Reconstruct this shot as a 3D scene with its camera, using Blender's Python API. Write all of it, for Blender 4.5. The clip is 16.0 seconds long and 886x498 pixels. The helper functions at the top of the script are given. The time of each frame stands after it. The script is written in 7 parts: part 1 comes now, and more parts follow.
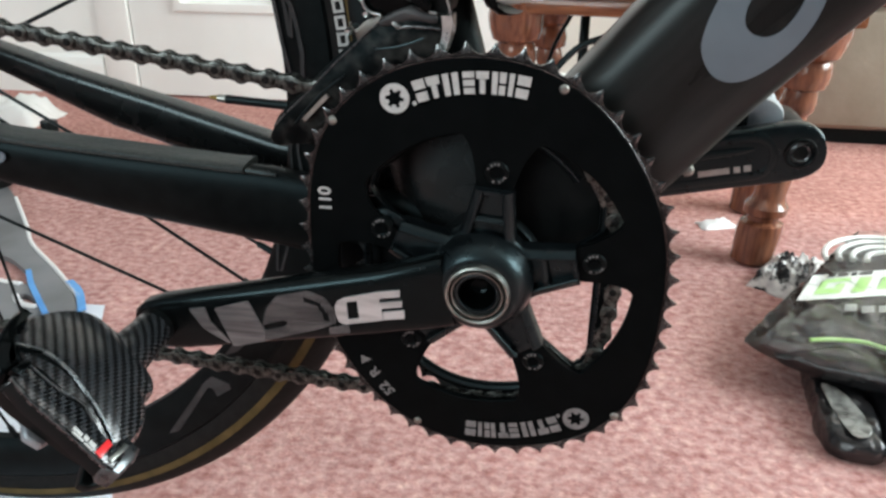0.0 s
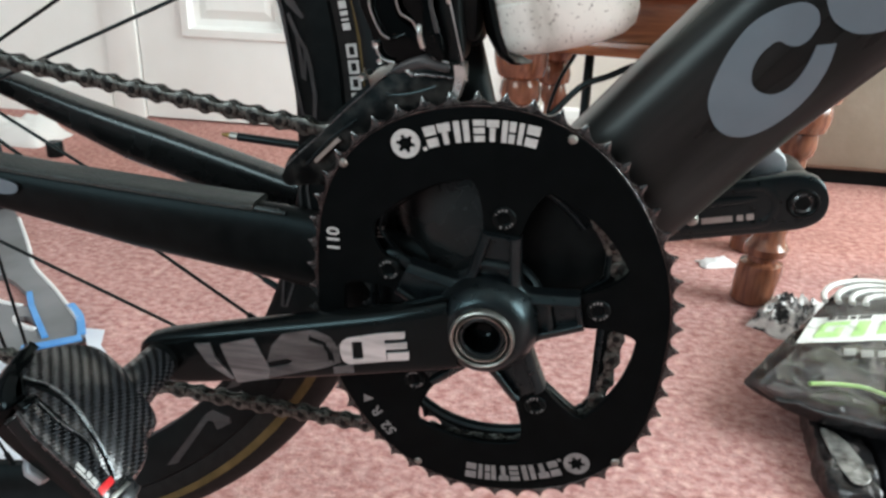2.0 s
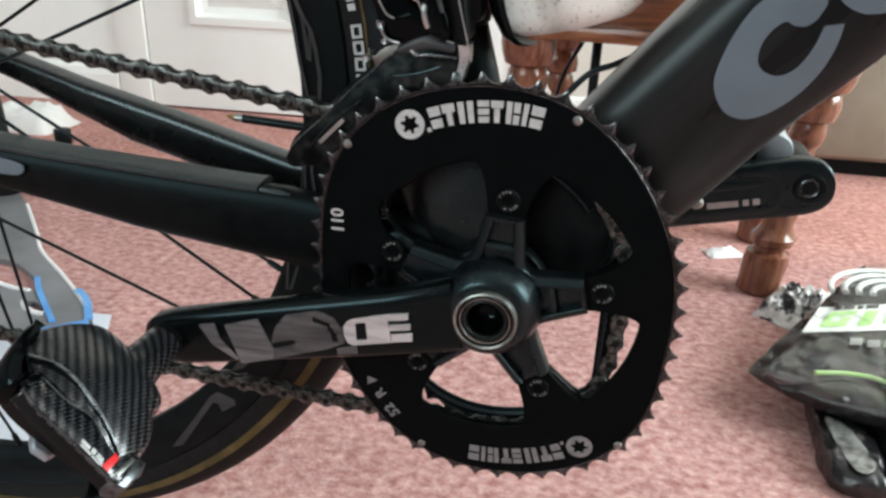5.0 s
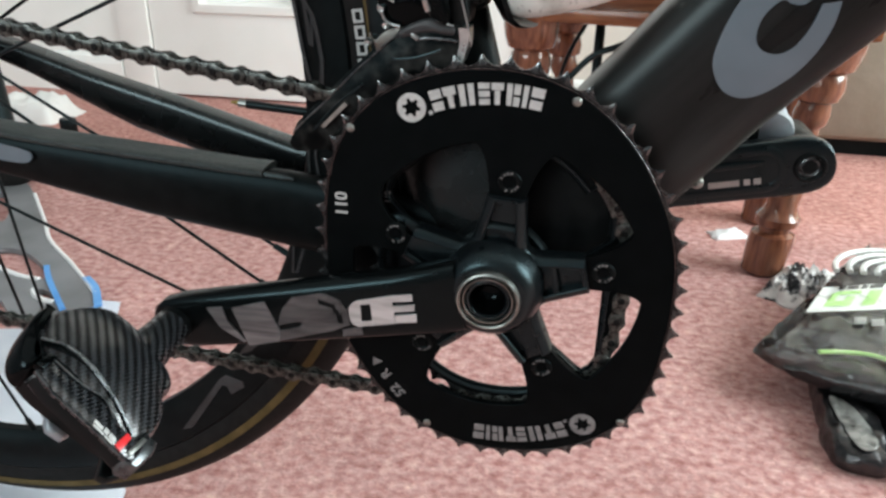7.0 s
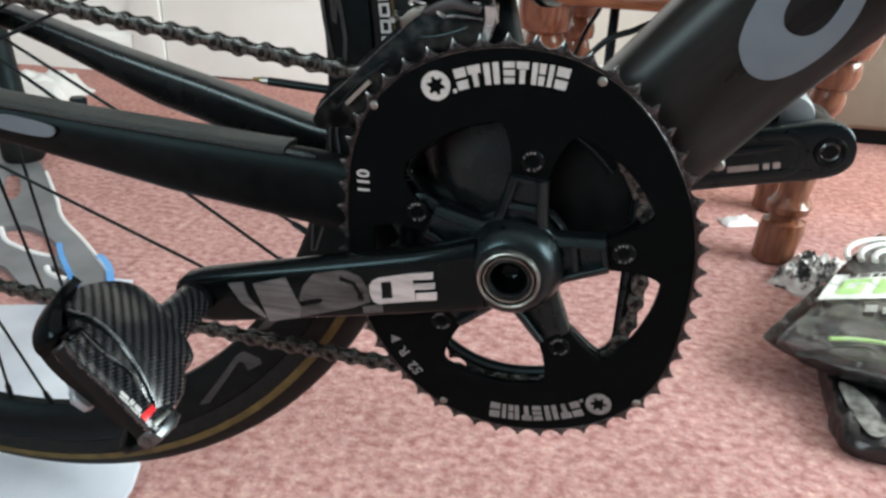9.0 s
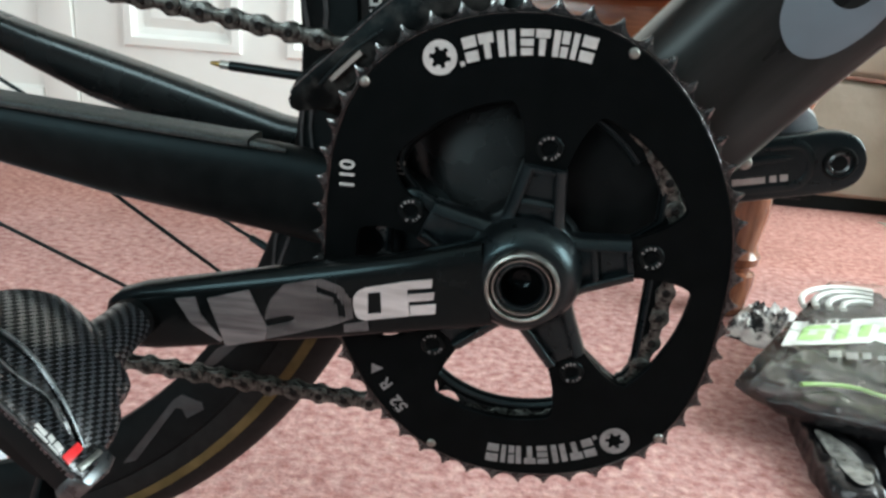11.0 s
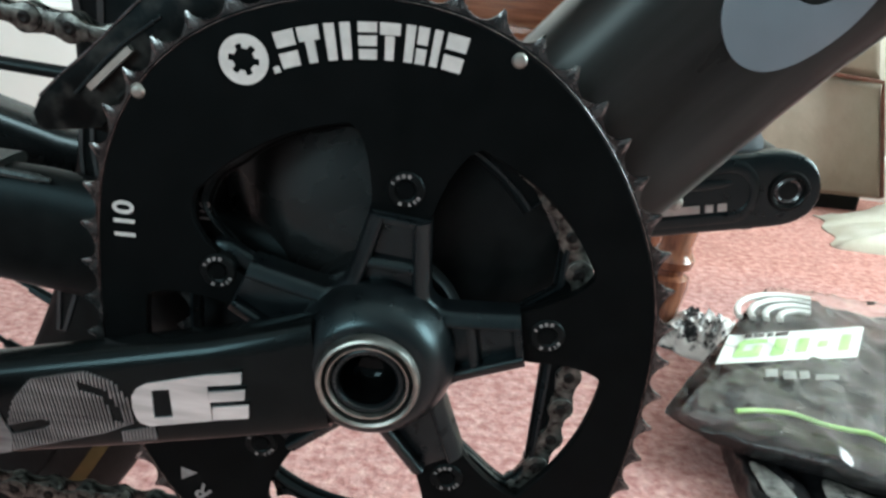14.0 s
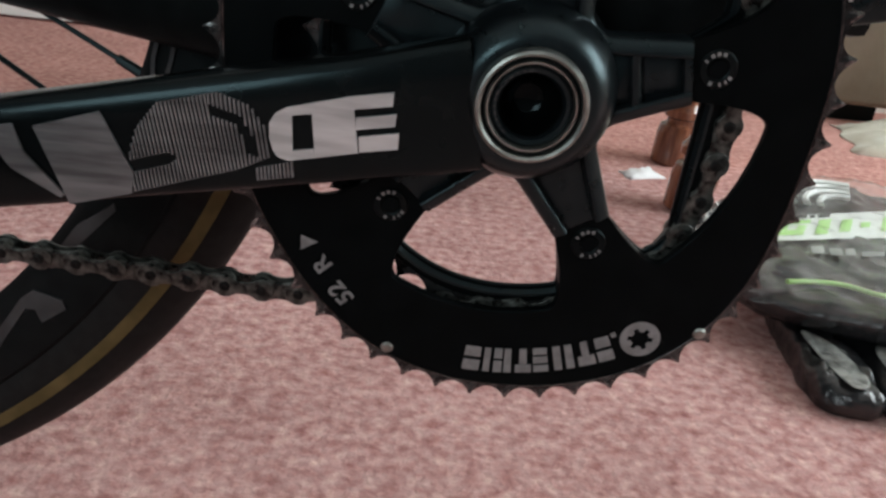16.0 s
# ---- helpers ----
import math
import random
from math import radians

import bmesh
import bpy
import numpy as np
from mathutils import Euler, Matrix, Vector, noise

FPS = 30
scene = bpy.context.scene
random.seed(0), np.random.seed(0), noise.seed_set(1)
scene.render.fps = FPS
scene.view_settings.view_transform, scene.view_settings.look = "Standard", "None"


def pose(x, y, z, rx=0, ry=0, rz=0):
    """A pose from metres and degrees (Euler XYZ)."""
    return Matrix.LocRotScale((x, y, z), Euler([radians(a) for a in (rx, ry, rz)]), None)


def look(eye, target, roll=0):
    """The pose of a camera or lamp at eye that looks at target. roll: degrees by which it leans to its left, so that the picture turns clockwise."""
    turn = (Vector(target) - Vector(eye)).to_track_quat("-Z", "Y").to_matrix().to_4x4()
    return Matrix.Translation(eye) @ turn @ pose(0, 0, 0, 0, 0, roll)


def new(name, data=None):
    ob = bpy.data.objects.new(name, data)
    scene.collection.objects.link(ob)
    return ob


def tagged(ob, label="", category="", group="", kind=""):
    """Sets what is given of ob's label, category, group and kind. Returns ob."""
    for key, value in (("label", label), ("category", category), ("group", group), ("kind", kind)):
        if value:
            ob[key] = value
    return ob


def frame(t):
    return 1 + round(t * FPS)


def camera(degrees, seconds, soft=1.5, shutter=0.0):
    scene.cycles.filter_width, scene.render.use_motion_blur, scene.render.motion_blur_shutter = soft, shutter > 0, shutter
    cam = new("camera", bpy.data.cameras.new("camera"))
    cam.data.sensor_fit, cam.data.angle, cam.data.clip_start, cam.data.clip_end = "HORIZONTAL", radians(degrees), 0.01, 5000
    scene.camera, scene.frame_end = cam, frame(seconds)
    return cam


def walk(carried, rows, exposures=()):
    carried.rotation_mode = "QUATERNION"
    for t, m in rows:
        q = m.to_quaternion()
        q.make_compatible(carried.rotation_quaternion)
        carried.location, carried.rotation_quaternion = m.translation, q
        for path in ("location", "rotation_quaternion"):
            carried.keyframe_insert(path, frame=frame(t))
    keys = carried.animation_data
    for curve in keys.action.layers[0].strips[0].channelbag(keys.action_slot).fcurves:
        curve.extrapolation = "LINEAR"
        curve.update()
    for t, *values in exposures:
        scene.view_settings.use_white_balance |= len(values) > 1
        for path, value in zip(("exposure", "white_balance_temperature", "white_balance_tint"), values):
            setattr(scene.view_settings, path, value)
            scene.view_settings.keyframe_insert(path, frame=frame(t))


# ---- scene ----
# camera: seconds, eye in metres, turn in degrees
cam = camera(62.2, 16.0, soft=2.7)
ROWS = [
    (0, 0.0375, -0.3248, 0.4264, 65.64, -0.31, 10.14),
    (0.5, 0.0359, -0.3273, 0.4315, 66.53, -0.66, 10.20),
    (1, 0.0368, -0.3272, 0.4329, 67.21, -0.79, 10.29),
    (1.5, 0.0341, -0.3276, 0.4317, 67.52, -1.25, 10.42),
    (2, 0.0334, -0.3255, 0.4353, 67.66, -1.70, 10.59),
    (2.5, 0.0337, -0.3239, 0.4296, 67.80, -1.69, 10.64),
    (3, 0.0322, -0.3250, 0.4270, 67.30, -1.59, 10.65),
    (3.5, 0.0314, -0.3258, 0.4285, 67.01, -1.72, 10.70),
    (4, 0.0319, -0.3244, 0.4303, 66.90, -1.85, 10.82),
    (6.5, 0.0393, -0.3317, 0.4313, 67.11, -1.41, 11.68),
    (7, 0.0378, -0.3317, 0.4310, 65.87, -1.04, 11.39),
    (7.5, 0.0366, -0.3355, 0.4327, 65.49, -1.14, 11.51),
    (8, 0.0408, -0.3372, 0.4306, 65.20, -1.38, 11.90),
    (8.5, 0.0382, -0.3373, 0.4300, 65.07, -1.39, 12.03),
    (8.7, 0.0350, -0.3373, 0.4309, 64.72, -1.47, 12.14),
    (10.8, -0.0036, -0.3084, 0.3775, 69.02, -3.78, 7.15),
    (11, -0.0104, -0.3032, 0.3748, 70.94, -4.04, 6.07),
    (11.5, -0.0224, -0.2845, 0.3730, 72.69, -4.38, 5.28),
    (12, -0.0283, -0.2561, 0.3934, 71.11, -5.89, 5.34),
    (12.5, -0.0317, -0.2172, 0.4082, 71.46, -6.01, 5.40),
    (13, -0.0266, -0.2036, 0.4189, 71.49, -6.01, 4.66),
    (13.5, -0.0038, -0.2000, 0.4056, 70.68, -5.67, 4.01),
    (14, 0.0180, -0.2089, 0.3789, 69.41, -5.64, 2.06),
    (14.5, 0.0265, -0.2072, 0.3434, 69.03, -6.35, -0.17),
    (15, 0.0180, -0.2064, 0.3150, 67.92, -7.76, -1.94),
    (15.5, -0.0059, -0.2112, 0.2954, 67.18, -7.33, -2.25),
    (16, -0.0250, -0.2146, 0.3093, 65.05, -5.93, 1.07),
]
EXPOSURES = [(0.0, -0.04, 6500, 10), (9.0, -0.04, 6500, 10), (10.8, -0.06, 6350, 6), (11.5, 0.16, 6300, 5), (12.2, 0.10, 6150, 3), (13.2, 0.08, 6150, 3), (14.0, 0.12, 6150, 2), (14.5, 0.20, 6250, 4),
             (15.0, -0.20, 6450, 9), (15.5, -0.50, 6500, 10), (16.0, -0.62, 6500, 11)]
walk(cam, [(t, pose(x, y, z, rx, ry, rz)) for t, x, y, z, rx, ry, rz in ROWS], EXPOSURES)

# ---- world and light ----
world = bpy.data.worlds.new("sky")
scene.world = world
world.use_nodes = True
_nt = world.node_tree
_sky = _nt.nodes.new("ShaderNodeTexSky")
_sky.sky_type = "NISHITA"
_sky.sun_disc = False
_sky.sun_elevation, _sky.sun_rotation = radians(40), radians(100)
_nt.links.new(_sky.outputs[0], _nt.nodes["Background"].inputs[0])
_nt.nodes["Background"].inputs[1].default_value = 0.1


def area_lamp(name, m, sx, sy, watts, color):
    d = bpy.data.lights.new(name, "AREA")
    d.shape, d.size, d.size_y, d.energy, d.color = "RECTANGLE", sx, sy, watts, color
    ob = new(name, d)
    ob.matrix_world = m
    return ob


# daylight in the east window opening
area_lamp("room_light", look((2.36, 0.35, 1.35), (0.0, 0.35, 0.55)), 1.7, 1.2, 122, (0.895, 1.0, 1.02))
# added fill at an unseen south window, to brighten the fronts and door
area_lamp("room_light", look((-1.45, -2.36, 1.4), (-1.2, 0.0, 0.9)), 1.3, 1.1, 46, (0.895, 1.0, 1.02))


# ---- materials ----
def mat(name, a, b=None, rough=0.5, metal=0.0, scale=60.0, detail=4.0, bump=0.0, bscale=None, coat=0.0, stretch=None, rvar=0.0,
        spec=0.5, contrast=(0.35, 0.65), spots=None, tint=None, turn=None):
    """A procedural surface: two colours mixed by noise, with grain, relief and uneven gloss."""
    m = bpy.data.materials.new(name)
    m.use_nodes = True
    nt = m.node_tree
    N, L = nt.nodes, nt.links
    p = N["Principled BSDF"]
    p.inputs["Roughness"].default_value = rough
    p.inputs["Metallic"].default_value = metal
    p.inputs["Specular IOR Level"].default_value = spec
    p.inputs["Coat Weight"].default_value = coat
    p.inputs["Coat Roughness"].default_value = 0.12
    if tint:
        p.inputs["Specular Tint"].default_value = (*tint, 1)
    p.inputs["Base Color"].default_value = (*a, 1)
    tc = N.new("ShaderNodeTexCoord")
    vec = tc.outputs["Object"]
    if turn is not None:
        mt = N.new("ShaderNodeMapping")
        mt.inputs["Rotation"].default_value = (0, radians(turn), 0)
        L.new(vec, mt.inputs["Vector"])
        vec = mt.outputs[0]
    if stretch:
        mp = N.new("ShaderNodeMapping")
        mp.inputs["Scale"].default_value = stretch
        L.new(vec, mp.inputs["Vector"])
        vec = mp.outputs[0]
    nz = N.new("ShaderNodeTexNoise")
    nz.inputs["Scale"].default_value = scale
    nz.inputs["Detail"].default_value = detail
    L.new(vec, nz.inputs["Vector"])
    fac = nz.outputs["Fac"]
    rp = N.new("ShaderNodeValToRGB")
    rp.color_ramp.elements[0].position, rp.color_ramp.elements[1].position = contrast
    rp.color_ramp.elements[0].color = (*a, 1)
    rp.color_ramp.elements[1].color = (*(b or a), 1)
    L.new(fac, rp.inputs[0])
    col = rp.outputs[0]
    if spots:
        sc, lo, hi, c = spots
        n2 = N.new("ShaderNodeTexNoise")
        n2.inputs["Scale"].default_value = sc
        n2.inputs["Detail"].default_value = 6
        L.new(tc.outputs["Object"], n2.inputs["Vector"])
        mr = N.new("ShaderNodeMapRange")
        mr.inputs["From Min"].default_value, mr.inputs["From Max"].default_value = lo, hi
        L.new(n2.outputs["Fac"], mr.inputs["Value"])
        mx = N.new("ShaderNodeMixRGB")
        mx.inputs[2].default_value = (*c, 1)
        L.new(mr.outputs[0], mx.inputs[0])
        L.new(col, mx.inputs[1])
        col = mx.outputs[0]
    L.new(col, p.inputs["Base Color"])
    if rvar:
        mr = N.new("ShaderNodeMapRange")
        mr.inputs["To Min"].default_value, mr.inputs["To Max"].default_value = max(0.03, rough - rvar), min(1, rough + rvar)
        L.new(fac, mr.inputs["Value"])
        L.new(mr.outputs[0], p.inputs["Roughness"])
    if bump:
        n3 = N.new("ShaderNodeTexNoise")
        n3.inputs["Scale"].default_value = bscale or scale * 4
        n3.inputs["Detail"].default_value = 4
        L.new(vec, n3.inputs["Vector"])
        bp = N.new("ShaderNodeBump")
        bp.inputs["Strength"].default_value = 1.0
        bp.inputs["Distance"].default_value = bump
        L.new(n3.outputs["Fac"], bp.inputs["Height"])
        L.new(bp.outputs[0], p.inputs["Normal"])
    return m


def weave_mat(name, a, b, cell, rough):
    """Twill carbon cloth: saw-toothed columns under clear lacquer."""
    m = bpy.data.materials.new(name)
    m.use_nodes = True
    N, L = m.node_tree.nodes, m.node_tree.links
    p = N["Principled BSDF"]
    p.inputs["Roughness"].default_value = rough
    p.inputs["Coat Weight"].default_value = 0.2
    p.inputs["Coat Roughness"].default_value = 0.08
    tc = N.new("ShaderNodeTexCoord")
    sx = N.new("ShaderNodeSeparateXYZ")
    L.new(tc.outputs["UV"], sx.inputs[0])

    def math_node(op, x, y=None):
        n = N.new("ShaderNodeMath")
        n.operation = op
        for i, v in enumerate((x, y)):
            if v is None:
                continue
            if isinstance(v, (int, float)):
                n.inputs[i].default_value = v
            else:
                L.new(v, n.inputs[i])
        return n.outputs[0]
    # columns with saw-toothed edges
    u = math_node("DIVIDE", sx.outputs[0], cell)
    v = math_node("DIVIDE", sx.outputs[1], cell * 0.95)
    saw = math_node("MULTIPLY", math_node("FRACT", v), 1.0)
    up = math_node("LESS_THAN", math_node("FLOORED_MODULO", math_node("ADD", u, saw), 2.0), 1.0)
    rp = N.new("ShaderNodeMixRGB")
    rp.inputs[1].default_value = (*a, 1)
    rp.inputs[2].default_value = (*b, 1)
    L.new(up, rp.inputs[0])
    L.new(rp.outputs[0], p.inputs["Base Color"])
    bp = N.new("ShaderNodeBump")
    bp.inputs["Distance"].default_value = 0.0003
    L.new(up, bp.inputs["Height"])
    L.new(bp.outputs[0], p.inputs["Normal"])
    L.new(math_node("ADD", math_node("MULTIPLY", up, -0.12), rough + 0.12), p.inputs["Roughness"])
    L.new(math_node("ADD", math_node("MULTIPLY", up, 0.75), 0.12), p.inputs["Specular IOR Level"])
    return m


def clear_film(name):
    m = bpy.data.materials.new(name)
    m.use_nodes = True
    nt = m.node_tree
    N, L = nt.nodes, nt.links
    out = N["Material Output"]
    tr = N.new("ShaderNodeBsdfTransparent")
    gl = N.new("ShaderNodeBsdfGlossy")
    gl.inputs["Roughness"].default_value = 0.09
    lw = N.new("ShaderNodeFresnel")
    lw.inputs["IOR"].default_value = 1.5
    nz = N.new("ShaderNodeTexNoise")
    nz.inputs["Scale"].default_value = 45
    tc = N.new("ShaderNodeTexCoord")
    L.new(tc.outputs["Object"], nz.inputs["Vector"])
    bp = N.new("ShaderNodeBump")
    bp.inputs["Distance"].default_value = 0.004
    L.new(nz.outputs["Fac"], bp.inputs["Height"])
    L.new(bp.outputs[0], gl.inputs["Normal"])
    L.new(bp.outputs[0], lw.inputs["Normal"])
    ad = N.new("ShaderNodeMath")
    ad.operation = "ADD"
    ad.inputs[1].default_value = 0.02
    L.new(lw.outputs[0], ad.inputs[0])
    mx = N.new("ShaderNodeMixShader")
    L.new(ad.outputs[0], mx.inputs[0])
    L.new(tr.outputs[0], mx.inputs[1])
    L.new(gl.outputs[0], mx.inputs[2])
    L.new(mx.outputs[0], out.inputs["Surface"])
    return m


def carpet_mat(name):
    """Looped pile: single tufts of three pinks, clumps of them, and broad worn patches."""
    m = bpy.data.materials.new(name)
    m.use_nodes = True
    N, L = m.node_tree.nodes, m.node_tree.links
    p = N["Principled BSDF"]
    p.inputs["Roughness"].default_value = 0.95
    p.inputs["Specular IOR Level"].default_value = 0.08
    tc = N.new("ShaderNodeTexCoord")

    def noise_node(scale, detail, stretch=(1, 1, 1)):
        mp = N.new("ShaderNodeMapping")
        mp.inputs["Scale"].default_value = stretch
        L.new(tc.outputs["Object"], mp.inputs["Vector"])
        n = N.new("ShaderNodeTexNoise")
        n.inputs["Scale"].default_value, n.inputs["Detail"].default_value = scale, detail
        L.new(mp.outputs[0], n.inputs["Vector"])
        return n.outputs["Fac"]

    def ramp(fac, stops):
        r = N.new("ShaderNodeValToRGB")
        while len(r.color_ramp.elements) < len(stops):
            r.color_ramp.elements.new(0.5)
        for e, (pos, c) in zip(r.color_ramp.elements, stops):
            e.position, e.color = pos, (*c, 1)
        L.new(fac, r.inputs[0])
        return r.outputs[0]

    def blend(kind, f, a, b):
        x = N.new("ShaderNodeMixRGB")
        x.blend_type = kind
        x.inputs[0].default_value = f
        L.new(a, x.inputs[1])
        L.new(b, x.inputs[2])
        return x.outputs[0]
    clumps = ramp(noise_node(100, 6, (0.85, 1.1, 1)), [(0.30, (0.335, 0.152, 0.143)), (0.44, (0.445, 0.240, 0.224)), (0.56, (0.512, 0.308, 0.285)), (0.72, (0.61, 0.405, 0.368))])
    tuft = N.new("ShaderNodeTexVoronoi")
    tuft.inputs["Scale"].default_value = 260
    L.new(tc.outputs["Object"], tuft.inputs["Vector"])
    tufts = ramp(tuft.outputs["Color"], [(0.0, (0.83, 0.80, 0.81)), (0.5, (1.01, 1.01, 1.01)), (1.0, (1.17, 1.19, 1.16))])
    wear = ramp(noise_node(9, 4), [(0.3, (0.90, 0.88, 0.88)), (0.7, (1.08, 1.09, 1.09))])
    col = blend("MULTIPLY", 1.0, blend("MULTIPLY", 1.0, clumps, tufts), wear)
    # more orange strip towards the far wall, its border broken by noise
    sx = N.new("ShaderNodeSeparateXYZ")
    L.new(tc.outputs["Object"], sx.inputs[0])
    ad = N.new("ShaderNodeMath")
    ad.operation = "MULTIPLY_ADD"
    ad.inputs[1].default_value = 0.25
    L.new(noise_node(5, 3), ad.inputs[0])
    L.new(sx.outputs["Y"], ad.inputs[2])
    far_orange = ramp(ad.outputs[0], [(0.84, (1.0, 1.0, 1.0)), (1.0, (1.0, 0.91, 0.85))])
    col = blend("MULTIPLY", 1.0, col, far_orange)
    L.new(col, p.inputs["Base Color"])
    bp = N.new("ShaderNodeBump")
    bp.inputs["Distance"].default_value = 0.0017
    L.new(noise_node(240, 4), bp.inputs["Height"])
    L.new(bp.outputs[0], p.inputs["Normal"])
    return m


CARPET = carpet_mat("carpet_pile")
DOOR_PAINT = mat("white_gloss_paint", (0.87, 0.875, 0.83), (0.90, 0.905, 0.865), rough=0.35, scale=9, bump=0.0004, bscale=120)
WALL_PAINT = mat("cream_wall_paint", (0.70, 0.66, 0.58), (0.74, 0.70, 0.62), rough=0.8, scale=6, bump=0.0008, bscale=200)
# grey given to the unseen walls to weaken reflections in the black parts
DIM_PAINT = mat("dim_wall_grey", (0.15, 0.165, 0.18), (0.19, 0.205, 0.22), rough=0.85, scale=8, bump=0.001, bscale=160)
CEIL_PAINT = mat("white_ceiling_paint", (0.8, 0.8, 0.78), (0.76, 0.76, 0.74), rough=0.9, scale=5, bump=0.001, bscale=150)
RING_BLACK = mat("black_anodised_alloy", (0.0018, 0.0021, 0.0022), (0.003, 0.0034, 0.0036), rough=0.5, scale=90, rvar=0.06, bump=0.00004, bscale=1500, spec=0.05, tint=(0.62, 0.93, 1.0))
TOOTH = mat("worn_tooth_alloy", (0.012, 0.013, 0.014), (0.085, 0.09, 0.09), rough=0.27, metal=0.7, scale=260, rvar=0.1, contrast=(0.3, 0.75))
GUSSET = mat("grey_sheet_steel", (0.13, 0.128, 0.115), (0.19, 0.187, 0.17), rough=0.42, metal=0.5, scale=140, rvar=0.1)
TIP = mat("bright_tooth_tip", (0.03, 0.033, 0.034), (0.27, 0.285, 0.285), rough=0.24, metal=0.9, scale=420, rvar=0.1, contrast=(0.3, 0.7))
EDGE = mat("bare_machined_edge", (0.035, 0.036, 0.037), (0.17, 0.172, 0.172), rough=0.24, metal=1.0, scale=300)
CRANK_BLACK = mat("satin_black_forged_alloy", (0.0026, 0.0036, 0.0044), (0.0046, 0.006, 0.007), rough=0.29, scale=150, rvar=0.06, bump=0.00003, bscale=1800, spec=0.40, tint=(0.62, 0.93, 1.0))
# crank black with weaker reflections, so the arm reads darker than the spider
ARM_BLACK = mat("dim_crank_black", (0.0022, 0.0028, 0.003), (0.004, 0.0048, 0.005), rough=0.22, scale=120, rvar=0.05, bump=0.00002, bscale=1800, spec=0.19, tint=(0.62, 0.93, 1.0))
CAGE_BLACK = mat("painted_cage_steel", (0.0018, 0.0019, 0.002), (0.0045, 0.0047, 0.0047), rough=0.48, scale=60, rvar=0.12, spec=0.07, spots=(150, 0.46, 0.74, (0.034, 0.035, 0.033)), tint=(0.62, 0.93, 1.0))
FRAME_BLACK = mat("black_carbon_lacquer", (0.0035, 0.004, 0.0045), (0.007, 0.0075, 0.008), rough=0.36, scale=40, rvar=0.1, stretch=(1, 1, 3), spec=0.25,
                  spots=(300, 0.68, 0.8, (0.03, 0.03, 0.03)), tint=(0.62, 0.93, 1.0))
MATT_BLACK = mat("matt_black_carbon", (0.0022, 0.0024, 0.0025), (0.005, 0.0053, 0.0054), rough=0.42, scale=120, rvar=0.08, bump=0.00006, bscale=900, spec=0.12, tint=(0.62, 0.93, 1.0))
STAY_BLACK = mat("black_lacquered_stay", (0.002, 0.0023, 0.0025), (0.004, 0.0044, 0.0046), rough=0.27, scale=60, rvar=0.08, spec=0.45, tint=(0.80, 0.97, 1.0))
TUBE_BLACK = mat("streaked_carbon_lacquer", (0.0075, 0.0083, 0.0082), (0.025, 0.0264, 0.0260), rough=0.30, scale=55, detail=6, rvar=0.14, stretch=(0.12, 1, 1), turn=50, spec=0.23,
                 contrast=(0.42, 0.72), bump=0.00009, bscale=60, tint=(0.84, 0.97, 0.98))
GUARD = mat("woven_carbon_guard", (0.025, 0.0285, 0.0275), (0.047, 0.0525, 0.0505), rough=0.40, scale=900, detail=1, bump=0.0004, bscale=700, spec=0.35, contrast=(0.42, 0.58), tint=(0.66, 0.94, 1.0))
GLOSS_BLACK = mat("glossy_black_paint", (0.0012, 0.0015, 0.0016), (0.0024, 0.0028, 0.0029), rough=0.12, scale=80, rvar=0.05, spec=0.11, tint=(0.7, 0.93, 1.0))
DARK_GREY = mat("dark_grey_decal", (0.026, 0.028, 0.029), (0.046, 0.049, 0.051), rough=0.4, scale=70, spec=0.3)
PLASTIC_BLACK = mat("black_plastic", (0.0025, 0.0028, 0.0029), (0.005, 0.0054, 0.0055), rough=0.38, scale=100, spec=0.2, tint=(0.66, 0.94, 1.0))
RUBBER = mat("black_rubber", (0.0035, 0.0036, 0.0036), (0.008, 0.008, 0.0078), rough=0.7, scale=200, bump=0.0001, bscale=900, spec=0.2)
TAN = mat("tan_tyre_stripe", (0.080, 0.058, 0.020), (0.128, 0.092, 0.036), rough=0.75, scale=80, spec=0.2)
STEEL = mat("polished_steel", (0.44, 0.49, 0.49), (0.60, 0.66, 0.65), rough=0.3, metal=1.0, scale=120, rvar=0.08)
DULL_STEEL = mat("dull_steel", (0.20, 0.215, 0.20), (0.34, 0.365, 0.345), rough=0.4, metal=1.0, scale=160, rvar=0.1)
CHAIN_STEEL = mat("oily_chain_steel", (0.011, 0.0125, 0.0115), (0.150, 0.163, 0.149), rough=0.30, metal=0.5, scale=330, rvar=0.1, contrast=(0.38, 0.75))
CHAIN_PIN = mat("worn_chain_pin", (0.003, 0.003, 0.003), (0.009, 0.009, 0.0085), rough=0.5, scale=300, spec=0.15)
BRASS = mat("brass_end", (0.24, 0.17, 0.05), (0.42, 0.31, 0.12), rough=0.42, metal=0.9, scale=200)
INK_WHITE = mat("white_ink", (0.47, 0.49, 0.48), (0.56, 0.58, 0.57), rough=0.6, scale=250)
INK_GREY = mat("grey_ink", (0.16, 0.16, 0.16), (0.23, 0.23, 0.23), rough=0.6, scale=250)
DECAL_SILVER = mat("brushed_silver_decal", (0.42, 0.43, 0.43), (0.64, 0.65, 0.65), rough=0.4, metal=0.3, scale=34, stretch=(1, 1, 9))
DECAL_DIM = mat("dim_silver_decal", (0.085, 0.090, 0.093), (0.21, 0.217, 0.222), rough=0.38, metal=0.4, scale=34, stretch=(1, 1, 9))
DECAL_BLUEGREY = mat("blue_grey_frame_decal", (0.113, 0.152, 0.180), (0.131, 0.175, 0.206), rough=0.4, scale=40)
